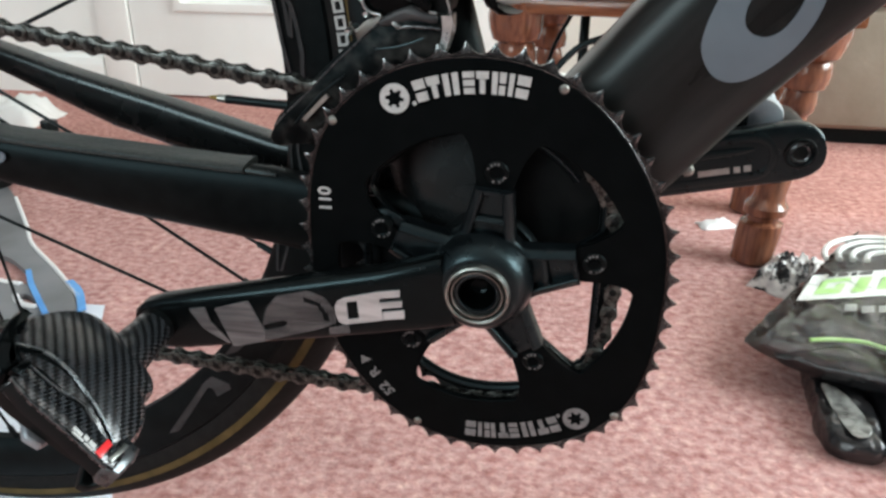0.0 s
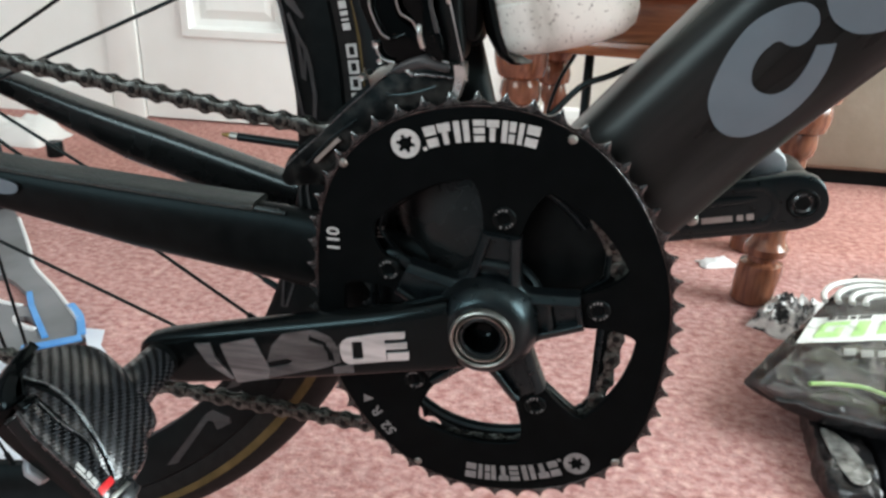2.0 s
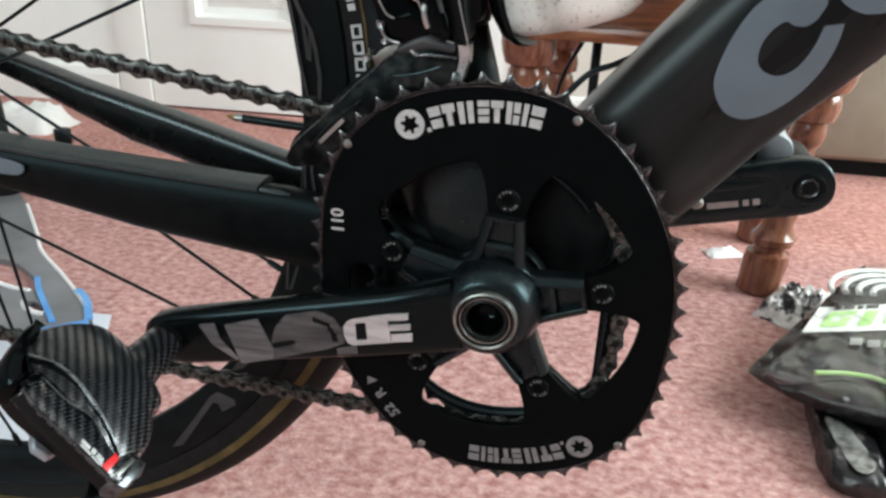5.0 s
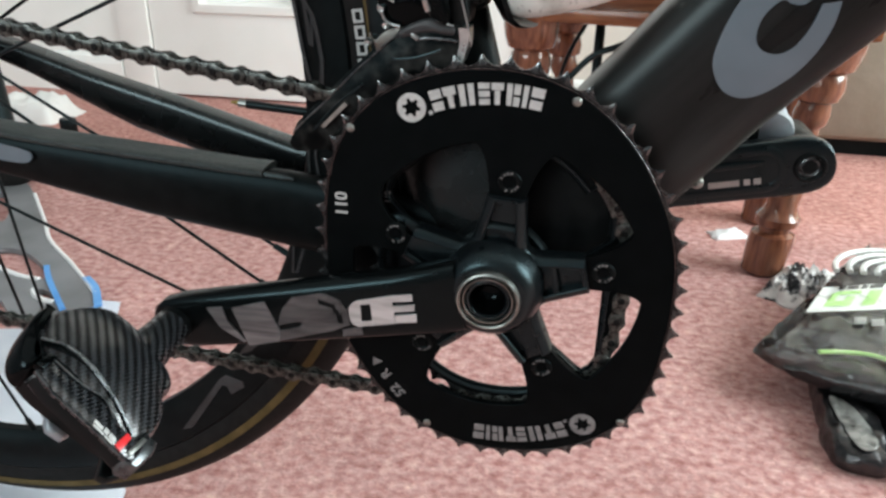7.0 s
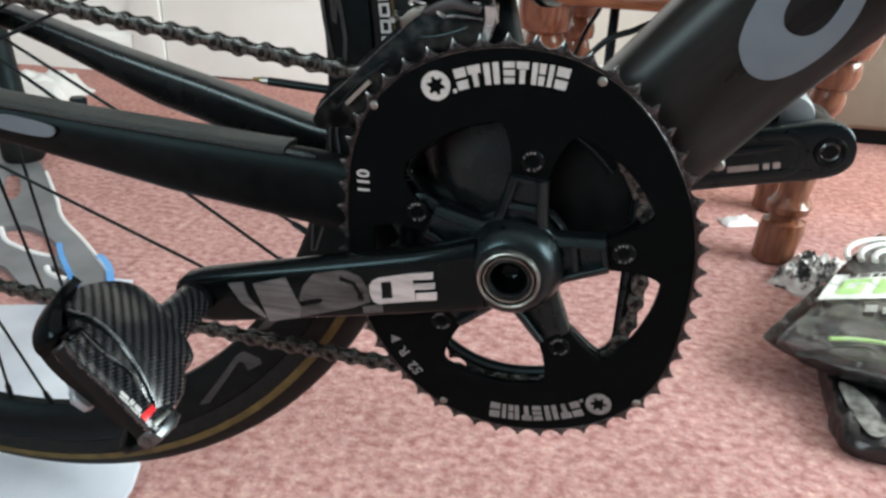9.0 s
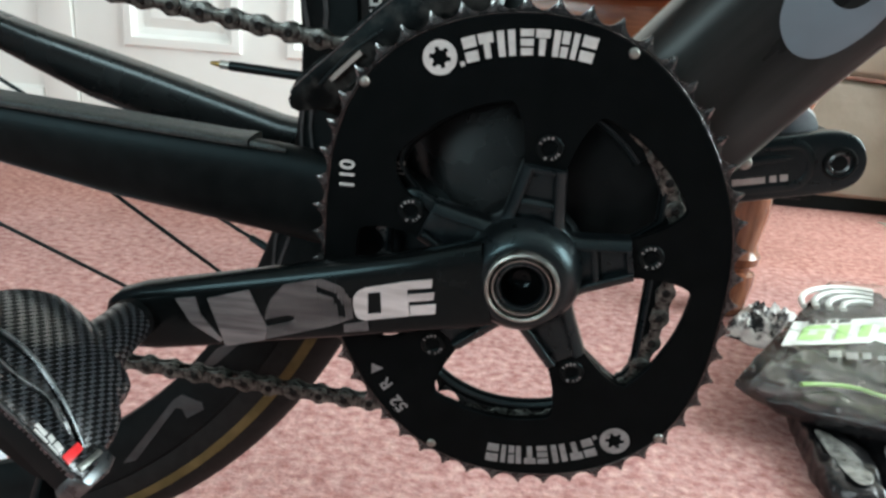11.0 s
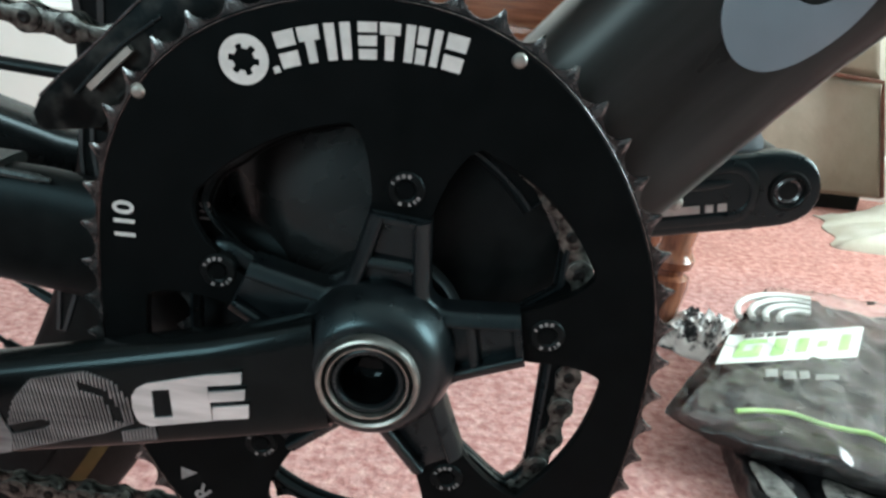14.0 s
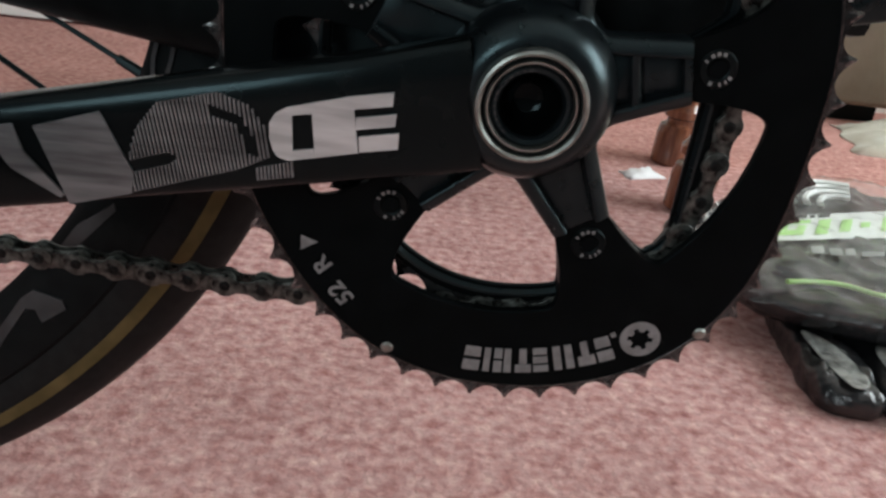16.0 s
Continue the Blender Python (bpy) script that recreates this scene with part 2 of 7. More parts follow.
BOTTLE_WHITE = mat("scuffed_white_plastic", (0.50, 0.51, 0.46), (0.84, 0.86, 0.81), rough=0.4, scale=38, detail=6, stretch=(1, 1, 0.22), contrast=(0.30, 0.46), spots=(420, 0.59, 0.76, (0.16, 0.16, 0.145)), bump=0.0002, bscale=150)
WOOD = mat("orange_brown_varnished_wood", (0.16, 0.052, 0.022), (0.33, 0.13, 0.055), rough=0.24, scale=14, detail=6, stretch=(1, 8, 8), coat=0.4, bump=0.0003)
WOOD_LEG = mat("dark_varnished_turned_wood", (0.12, 0.043, 0.024), (0.25, 0.098, 0.052), rough=0.22, scale=16, detail=6, stretch=(8, 8, 1), coat=0.5)
CREAM = mat("cream_upholstery", (0.27, 0.235, 0.18), (0.32, 0.28, 0.22), rough=0.6, scale=12, bump=0.0012, bscale=60)
PIPING = mat("brown_piping", (0.12, 0.05, 0.035), (0.2, 0.09, 0.06), rough=0.6, scale=60)
CLOTH = mat("crumpled_off_white_cloth", (0.52, 0.49, 0.39), (0.64, 0.62, 0.54), rough=0.85, scale=20, bump=0.001, bscale=300)
THROW = mat("white_woven_throw", (0.70, 0.69, 0.66), (0.78, 0.77, 0.74), rough=0.9, scale=15, bump=0.0012, bscale=260)
PALE_METAL = mat("brushed_pale_alloy", (0.26, 0.30, 0.33), (0.40, 0.45, 0.48), rough=0.38, metal=0.5, scale=60, rvar=0.1)
STEEL_DARK = mat("dark_oiled_steel", (0.07, 0.08, 0.085), (0.15, 0.165, 0.17), rough=0.28, metal=0.9, scale=180, rvar=0.08)
CLING = mat("printed_cling_film", (0.03, 0.03, 0.032), (0.70, 0.69, 0.67), rough=0.25, scale=42, detail=3, bump=0.002, bscale=120, contrast=(0.44, 0.54))
WHITE_BAG = mat("thin_white_plastic", (0.25, 0.265, 0.28), (0.40, 0.42, 0.44), rough=0.4, scale=35, bump=0.001, bscale=90)
GREY_PLASTIC = mat("grey_plastic_sheet", (0.13, 0.135, 0.14), (0.19, 0.195, 0.205), rough=0.45, scale=14)
PALE_PLASTIC = mat("pale_blue_plastic", (0.55, 0.60, 0.68), (0.66, 0.71, 0.78), rough=0.35, scale=14)
BLUE_PLASTIC = mat("bright_blue_edge", (0.06, 0.26, 0.62), (0.12, 0.36, 0.72), rough=0.4, scale=30)
WHITE_EDGE = mat("white_cut_edge", (0.75, 0.75, 0.75), (0.82, 0.82, 0.82), rough=0.5, scale=30)
POUCH = mat("black_printed_pouch", (0.005, 0.005, 0.006), (0.016, 0.016, 0.017), rough=0.26, scale=30, bump=0.004, bscale=70, coat=0.2)
POUCH_GREY = mat("grey_printed_pouch", (0.005, 0.0055, 0.006), (0.075, 0.078, 0.080), rough=0.22, scale=34, detail=6, bump=0.004, bscale=75, coat=0.7, contrast=(0.42, 0.72))
LABEL_WHITE = mat("white_label_print", (0.72, 0.74, 0.70), (0.8, 0.81, 0.78), rough=0.35, scale=30)
LABEL_GREEN = mat("lime_green_print", (0.38, 0.66, 0.20), (0.48, 0.72, 0.30), rough=0.4, scale=40)
LABEL_CREAM = mat("grey_cream_window", (0.22, 0.225, 0.21), (0.34, 0.345, 0.325), rough=0.35, scale=30)
POUCH_WINDOW = mat("glossy_grey_window", (0.05, 0.051, 0.048), (0.24, 0.244, 0.23), rough=0.2, scale=70, detail=6, coat=0.6, bump=0.003, bscale=120)
RED = mat("red_plastic", (0.62, 0.02, 0.025), (0.72, 0.03, 0.035), rough=0.35, scale=60)
CARBON = weave_mat("carbon_weave", (0.0013, 0.0015, 0.0017), (0.026, 0.030, 0.034), 0.0021, 0.24)
FILM = clear_film("clear_film")


# ---- mesh helpers ----
def mesh_of(name, bm, material, smooth=35):
    me = bpy.data.meshes.new(name)
    bmesh.ops.recalc_face_normals(bm, faces=bm.faces)
    bm.to_mesh(me)
    bm.free()
    me.materials.append(material)
    if smooth:
        me.polygons.foreach_set("use_smooth", [True] * len(me.polygons))
        me.set_sharp_from_angle(angle=radians(smooth))
    return me


def part(name, bm, material, parent=None, label="", smooth=35):
    ob = new(name, mesh_of(name, bm, material, smooth))
    if parent:
        ob.parent = parent
    if label:
        ob["label"] = label
    return ob


def group_part(name, parent, label=""):
    ob = new(name)
    ob.empty_display_size = 0.02
    ob.parent = parent
    if label:
        ob["label"] = label
    return ob


def thing(name, m, label, category, group="", kind=""):
    ob = new(name)
    ob.empty_display_size = 0.05
    ob.matrix_world = m
    return tagged(ob, label, category, group, kind)


def box(bm, c, s, m=None, bevel=0.0):
    r = bmesh.ops.create_cube(bm, size=1)
    vs = r["verts"]
    bmesh.ops.scale(bm, vec=s, verts=vs)
    bmesh.ops.translate(bm, vec=c, verts=vs)
    if bevel:
        es = list({e for v in vs for e in v.link_edges})
        out = bmesh.ops.bevel(bm, geom=es, offset=bevel, segments=2, affect="EDGES", profile=0.6)
        vs = list({v for f in out["faces"] for v in f.verts} | {v for v in vs if v.is_valid})
    if m is not None:
        bmesh.ops.transform(bm, matrix=m, verts=vs)
    return vs


def loft(bm, loops, cap=True, closed=False):
    """Skin closed loops of equal count, one after the other."""
    rows = [[bm.verts.new(p) for p in lp] for lp in loops]
    n = len(rows[0])
    pairs = list(zip(rows, rows[1:]))
    if closed:
        pairs.append((rows[-1], rows[0]))
    for a, b in pairs:
        for i in range(n):
            j = (i + 1) % n
            bm.faces.new((a[i], a[j], b[j], b[i]))
    if cap and not closed:
        bm.faces.new(rows[0])
        bm.faces.new(rows[-1])
    return rows


def circle(c, ax, ay, r, n=16):
    c, ax, ay = Vector(c), Vector(ax), Vector(ay)
    return [c + ax * (r * math.cos(2 * math.pi * i / n)) + ay * (r * math.sin(2 * math.pi * i / n)) for i in range(n)]


def rod(bm, p0, p1, r0, r1=None, n=12):
    p0, p1 = Vector(p0), Vector(p1)
    d = (p1 - p0).normalized()
    a = d.orthogonal().normalized()
    b = d.cross(a)
    loft(bm, [circle(p0, a, b, r0, n), circle(p1, a, b, r0 if r1 is None else r1, n)])


def pipe(bm, pts, r, n=8):
    """A round cable through points."""
    pts = [Vector(p) for p in pts]
    loops = []
    a = None
    for i, p in enumerate(pts):
        d = (pts[min(i + 1, len(pts) - 1)] - pts[max(i - 1, 0)]).normalized()
        if a is None:
            a = d.orthogonal().normalized()
        a = (a - d * a.dot(d)).normalized()
        rr = r[i] if isinstance(r, (list, tuple)) else r
        loops.append(circle(p, a, d.cross(a), rr, n))
    loft(bm, loops)


def spline(pts, k=8):
    """Points of a smooth curve through pts."""
    pts = [Vector(p) for p in pts]
    out = []
    for i in range(len(pts) - 1):
        p0, p1, p2, p3 = pts[max(i - 1, 0)], pts[i], pts[i + 1], pts[min(i + 2, len(pts) - 1)]
        for j in range(k):
            t = j / k
            out.append(0.5 * ((2 * p1) + (p2 - p0) * t + (2 * p0 - 5 * p1 + 4 * p2 - p3) * t * t + (3 * p1 - p0 - 3 * p2 + p3) * t ** 3))
    out.append(pts[-1])
    return out


def inset(pts, b):
    """Shrink a 2D outline by b."""
    n = len(pts)
    area = sum(pts[i][0] * pts[(i + 1) % n][1] - pts[(i + 1) % n][0] * pts[i][1] for i in range(n))
    s = 1 if area > 0 else -1
    out = []
    for i in range(n):
        p, q, r = Vector(pts[i - 1]), Vector(pts[i]), Vector(pts[(i + 1) % n])
        d1, d2 = (q - p).normalized(), (r - q).normalized()
        nn = Vector((-d1.y - d2.y, d1.x + d2.x))
        nn = nn.normalized() if nn.length > 1e-9 else Vector((-d1.y, d1.x))
        out.append(q + nn * (s * b / max(0.5, abs(nn.dot(Vector((-d1.y, d1.x)))))))
    return out


def plate(bm, pts, y0, y1, bevel=0.0, put=None):
    """A plate of a 2D outline (x, z) from y0 (front) to y1, with a rounded front edge."""
    put = put or (lambda a, b, y: (a, y, b))
    loops = []
    if bevel:
        loops.append([put(p[0], p[1], y0) for p in inset(pts, bevel)])
        loops.append([put(p[0], p[1], y0 + bevel * 0.4 * (1 if y1 > y0 else -1)) for p in inset(pts, bevel * 0.35)])
        loops.append([put(p[0], p[1], y0 + bevel * (1 if y1 > y0 else -1)) for p in pts])
    else:
        loops.append([put(p[0], p[1], y0) for p in pts])
    loops.append([put(p[0], p[1], y1) for p in pts])
    loft(bm, loops)


def curve2(pts, k=6):
    """A smooth closed 2D outline through points."""
    n = len(pts)
    P = [Vector(p) for p in pts]
    out = []
    for i in range(n):
        p0, p1, p2, p3 = P[i - 1], P[i], P[(i + 1) % n], P[(i + 2) % n]
        for j in range(k):
            t = j / k
            out.append(0.5 * ((2 * p1) + (p2 - p0) * t + (2 * p0 - 5 * p1 + 4 * p2 - p3) * t * t + (3 * p1 - p0 - 3 * p2 + p3) * t ** 3))
    return out


def revolve(bm, prof, c=(0, 0, 0), n=48, axis="y", hollow=False):
    """Turn a profile of (radius, along) round an axis through c."""
    c = Vector(c)
    loops = []
    for r, h in prof:
        if axis == "y":
            loops.append([c + Vector((r * math.cos(a), h, r * math.sin(a))) for a in (2 * math.pi * i / n for i in range(n))])
        else:
            loops.append([c + Vector((r * math.cos(a), r * math.sin(a), h)) for a in (2 * math.pi * i / n for i in range(n))])
    loft(bm, loops, closed=hollow)


def superell(a, b, k=20, e=2.6):
    out = []
    for i in range(k):
        t = 2 * math.pi * i / k
        c, s = math.cos(t), math.sin(t)
        out.append((a * math.copysign(abs(c) ** (2 / e), c), b * math.copysign(abs(s) ** (2 / e), s)))
    return out


def tube(bm, stations, k=24, e=2.4):
    """A tube through stations (centre, half width across y, half depth, direction of depth)."""
    loops = []
    for c, w, d, dd in stations:
        c, dd = Vector(c), Vector(dd).normalized()
        loops.append([c + Vector((0, p, 0)) + dd * q for p, q in superell(w, d, k, e)])
    loft(bm, loops)


def lettering(name, text, size, m, material, parent):
    cu = bpy.data.curves.new(name, "FONT")
    cu.body, cu.size, cu.extrude, cu.align_x, cu.align_y = text, size, 0.00012, "CENTER", "CENTER"
    cu.offset = size * 0.02
    tmp = bpy.data.objects.new(name, cu)
    scene.collection.objects.link(tmp)
    bpy.context.view_layer.update()
    me = bpy.data.meshes.new_from_object(tmp.evaluated_get(bpy.context.evaluated_depsgraph_get()))
    bpy.data.objects.remove(tmp)
    me.transform(m)
    me.materials.clear()
    me.materials.append(material)
    ob = new(name, me)
    ob.parent = parent
    return ob


# ---- the room ----
def wall_panel(name, c, s, material=None, label=""):
    bm = bmesh.new()
    box(bm, c, s)
    ob = part(name, bm, material or WALL_PAINT, smooth=0)
    return tagged(ob, label, name.split("_")[0], kind="structure")


ROOM_X0, ROOM_X1, ROOM_Y0, ROOM_Y1, ROOM_H = -2.3, 2.4, -2.4, 1.40, 2.4
bm = bmesh.new()
box(bm, ((ROOM_X0 + ROOM_X1) / 2, (ROOM_Y0 + ROOM_Y1) / 2, -0.05), (ROOM_X1 - ROOM_X0 + 0.3, ROOM_Y1 - ROOM_Y0 + 0.3, 0.1))
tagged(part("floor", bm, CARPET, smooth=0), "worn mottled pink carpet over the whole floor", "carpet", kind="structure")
wall_panel("ceiling", (0, -0.5, ROOM_H + 0.05), (5.0, 4.1, 0.1), CEIL_PAINT, "plain white painted ceiling")
wall_panel("wall_west", (ROOM_X0 - 0.05, -0.5, ROOM_H / 2), (0.1, 4.0, ROOM_H), DIM_PAINT, "unseen plain wall, grey to dim reflections")
# the wall behind the bike, left and right of the door
DX0, DX1, DH = -1.06, -0.14, 2.0
wall_panel("wall_north", ((ROOM_X0 + DX0) / 2 - 0.02, ROOM_Y1 + 0.06, ROOM_H / 2), (DX0 - ROOM_X0 - 0.04, 0.1, ROOM_H), DOOR_PAINT, "white painted wall beside the door")
wall_panel("wall_north_right", ((ROOM_X1 + DX1) / 2 + 0.02, ROOM_Y1 + 0.06, ROOM_H / 2), (ROOM_X1 - DX1 - 0.04, 0.1, ROOM_H), None, "cream painted wall behind the table")
wall_panel("wall_north_top", ((DX0 + DX1) / 2, ROOM_Y1 + 0.06, (DH + ROOM_H) / 2 + 0.02), (DX1 - DX0 + 0.08, 0.1, ROOM_H - DH - 0.04), None, "cream wall over the door")


def window_wall(name, axis, at, lo, hi, w0, w1, z0, z1, label):
    """A wall with one window opening, its frame and pane."""
    bm = bmesh.new()
    for a, b, za, zb in ((lo, w0, 0, ROOM_H), (w1, hi, 0, ROOM_H), (w0, w1, 0, z0), (w0, w1, z1, ROOM_H)):
        if axis == "x":
            box(bm, (at, (a + b) / 2, (za + zb) / 2), (0.1, b - a, zb - za))
        else:
            box(bm, ((a + b) / 2, at, (za + zb) / 2), (b - a, 0.1, zb - za))
    tagged(part(name, bm, WALL_PAINT if axis == "x" else DIM_PAINT, smooth=0), label, "wall", kind="structure")
    win = thing("window_1" if axis == "x" else "fill_window", Matrix(), "unseen white framed window for daylight", "window", kind="structure")
    for a, b, za, zb in ((w0, w0 + 0.06, z0, z1), (w1 - 0.06, w1, z0, z1), (w0, w1, z0, z0 + 0.06), (w0, w1, z1 - 0.06, z1)):
        bm = bmesh.new()
        if axis == "x":
            box(bm, (at + 0.03, (a + b) / 2, (za + zb) / 2), (0.05, b - a, zb - za), bevel=0.004)
        else:
            box(bm, ((a + b) / 2, at - 0.03, (za + zb) / 2), (b - a, 0.05, zb - za), bevel=0.004)
        part("window_frame", bm, DOOR_PAINT, win)


window_wall("wall_east", "x", ROOM_X1 + 0.05, ROOM_Y0, ROOM_Y1, -0.55, 1.25, 0.7, 2.0, "cream wall with a wide window")
# south wall behind the camera, its window added to hold the fill
window_wall("wall_south", "y", ROOM_Y0 - 0.05, ROOM_X0, ROOM_X1, -2.15, -0.75, 0.8, 2.0, "unseen wall, dimmed grey, with an added window")


def panel_door():
    d = thing("door_1", pose(DX0, ROOM_Y1, 0), "closed white moulded panel door", "door", kind="structure")
    w = DX1 - DX0
    bm = bmesh.new()
    cols = [(0.122, 0.408), (0.512, 0.798)]
    rows = [(0.21, 0.78), (0.98, 1.46), (1.58, 1.84)]
    xs = [0.002] + [v for c in cols for v in c] + [w - 0.002]
    zs = [0.006] + [v for r in rows for v in r] + [DH - 0.003]
    for i in range(len(xs) - 1):
        for j in range(len(zs) - 1):
            if i % 2 and j % 2:
                continue
            box(bm, ((xs[i] + xs[i + 1]) / 2, 0.024, (zs[j] + zs[j + 1]) / 2), (xs[i + 1] - xs[i], 0.036, zs[j + 1] - zs[j]))
    part("door_leaf", bm, DOOR_PAINT, d, smooth=0)
    for x0, x1 in cols:
        for z0, z1 in rows:
            bm = bmesh.new()
            lp = []
            for o, y in ((0.0, 0.030), (0.0, 0.006), (0.004, -0.003), (0.022, -0.004), (0.030, 0.012), (0.046, 0.016), (0.068, 0.006)):
                lp.append([(x0 + o, y, z0 + o), (x1 - o, y, z0 + o), (x1 - o, y, z1 - o), (x0 + o, y, z1 - o)])
            loft(bm, lp)
            part("panel", bm, DOOR_PAINT, d, smooth=0)
    for nm, c, s in (("door_frame", (-0.045, 0.009, DH / 2 + 0.02), (0.086, 0.02, DH + 0.04)), ("door_frame", (w + 0.045, 0.009, DH / 2 + 0.02), (0.086, 0.02, DH + 0.04)),
                     ("door_frame", (w / 2, 0.009, DH + 0.047), (w, 0.02, 0.086))):
        bm = bmesh.new()
        box(bm, c, s, bevel=0.006)
        part(nm, bm, DOOR_PAINT, d)
    bm = bmesh.new()
    rod(bm, (w - 0.06, 0.014, 1.0), (w - 0.06, -0.03, 1.0), 0.009)
    box(bm, (w - 0.11, -0.035, 1.0), (0.13, 0.014, 0.02), bevel=0.005)
    part("door_handle", bm, STEEL, d, "steel lever handle")


panel_door()


def skirting(x0, x1):
    bm = bmesh.new()
    prof = [(0.0, 0.0), (-0.012, 0.0), (-0.012, 0.075), (-0.008, 0.092), (0.0, 0.10)]
    loft(bm, [[(x0, ROOM_Y1 + 0.009 + p, z) for p, z in prof], [(x1, ROOM_Y1 + 0.009 + p, z) for p, z in prof]])
    tagged(part("baseboard", bm, DOOR_PAINT, smooth=0), "white painted skirting board at the carpet", "skirting board", kind="structure")


skirting(ROOM_X0, DX0 - 0.092)
skirting(DX1 + 0.092, ROOM_X1)

# ---- the bike: x forward, y away from the drive side, z up, from the crank axle in the chainring's face ----
BIKE_M = pose(0, 0, 0.264, 2.0, 0, 0)
bike = thing("road_bike", BIKE_M, "black carbon road bike with oval chainring and deep rims", "bicycle")
TH0 = 84.15
BOLTS = [radians(TH0 - 72 * i) for i in range(5)]


def r_tip(a):
    """Tooth tip radius of the oval chainring at angle a."""
    return (0.10508 - 0.00963 * math.cos(2 * a) - 0.00419 * math.sin(2 * a) - 0.00117 * math.cos(4 * a) + 0.00044 * math.sin(4 * a)
            + 0.00017 * math.cos(6 * a) + 0.00084 * math.sin(6 * a))


def tooth_angles(k, teeth, first):
    """Angles of equally spaced teeth along the oval of radius k(angle)."""
    n = 3600
    arc = [0.0]
    for i in range(n):
        a, b = radians(first) + 2 * math.pi * i / n, radians(first) + 2 * math.pi * (i + 1) / n
        arc.append(arc[-1] + (Vector((math.cos(a), math.sin(a))) * k(a) - Vector((math.cos(b), math.sin(b))) * k(b)).length)
    out, j = [], 0
    for t in range(teeth + 1):
        while j < n and arc[j] < arc[-1] * t / teeth:
            j += 1
        out.append(radians(first) + 2 * math.pi * j / n)
    return out


def smoothstep(a, b, x):
    t = min(1, max(0, (x - a) / (b - a)))
    return t * t * (3 - 2 * t)


def r_inner(a):
    """Tooth tip radius of the smaller chainring."""
    return 0.715 * r_tip(a) * (1 + 0.065 * max(0.0, math.cos(a - radians(46))) ** 6 + 0.024 * max(0.0, math.cos(a + radians(98))) ** 6)


def bolt_gap(a):
    return min(abs((a - b + math.pi) % (2 * math.pi) - math.pi) for b in BOLTS)


def ring_strip(bm, angles, rin, rout, y0, y1, b=0.0004):
    """A flat ring between two outlines, with small chamfers."""
    loops = []
    for a in angles:
        c, s = math.cos(a), math.sin(a)
        i, o = rin(a), rout(a)
        loops.append([(r * c, y, r * s) for r, y in ((i + b, y0), (o - b, y0), (o, y0 + b), (o, y1 - b), (o - b, y1), (i + b, y1), (i, y1 - b), (i, y0 + b))])
    loft(bm, loops, closed=True)


def toothed(bm, k, teeth, first, depth, inner, y0, y1, per=24):
    """The toothed rim of a chainring: pointed teeth between round gullets, thinned towards the tips."""
    ta = tooth_angles(k, teeth, first)
    loops = []
    ym = (y0 + y1) / 2
    for i in range(teeth):
        for j in range(per):
            u = j / per
            a = ta[i] + (ta[i + 1] - ta[i]) * u
            x = min(0.5 - min(u, 1 - u), 0.468)
            g = 1 - (0.5 - math.sqrt(0.25 - x * x)) / (0.5 - math.sqrt(0.25 - 0.468 ** 2))
            ro = k(a) - depth * g
            th = (y1 - y0) / 2 * (0.28 + 0.72 * min(1.0, g * 1.15))
            c, s = math.cos(a), math.sin(a)
            ri = inner(a)
            loops.append([(r * c, y, r * s) for r, y in ((ri, y0), (ro - 0.0022, y0), (ro, ym - th), (ro, ym + th), (ro - 0.0022, y1), (ri, y1))])
    loft(bm, loops, closed=True)


def bright_tips(ob, k, depth):
    """Brighter metal on each tooth's outer half: wear, plus light painted on the tips."""
    ob.data.materials.append(TIP)
    for p in ob.data.polygons:
        x, z = p.center.x, p.center.z
        if math.hypot(x, z) > k(math.atan2(z, x)) - depth * 0.62:
            p.material_index = 1


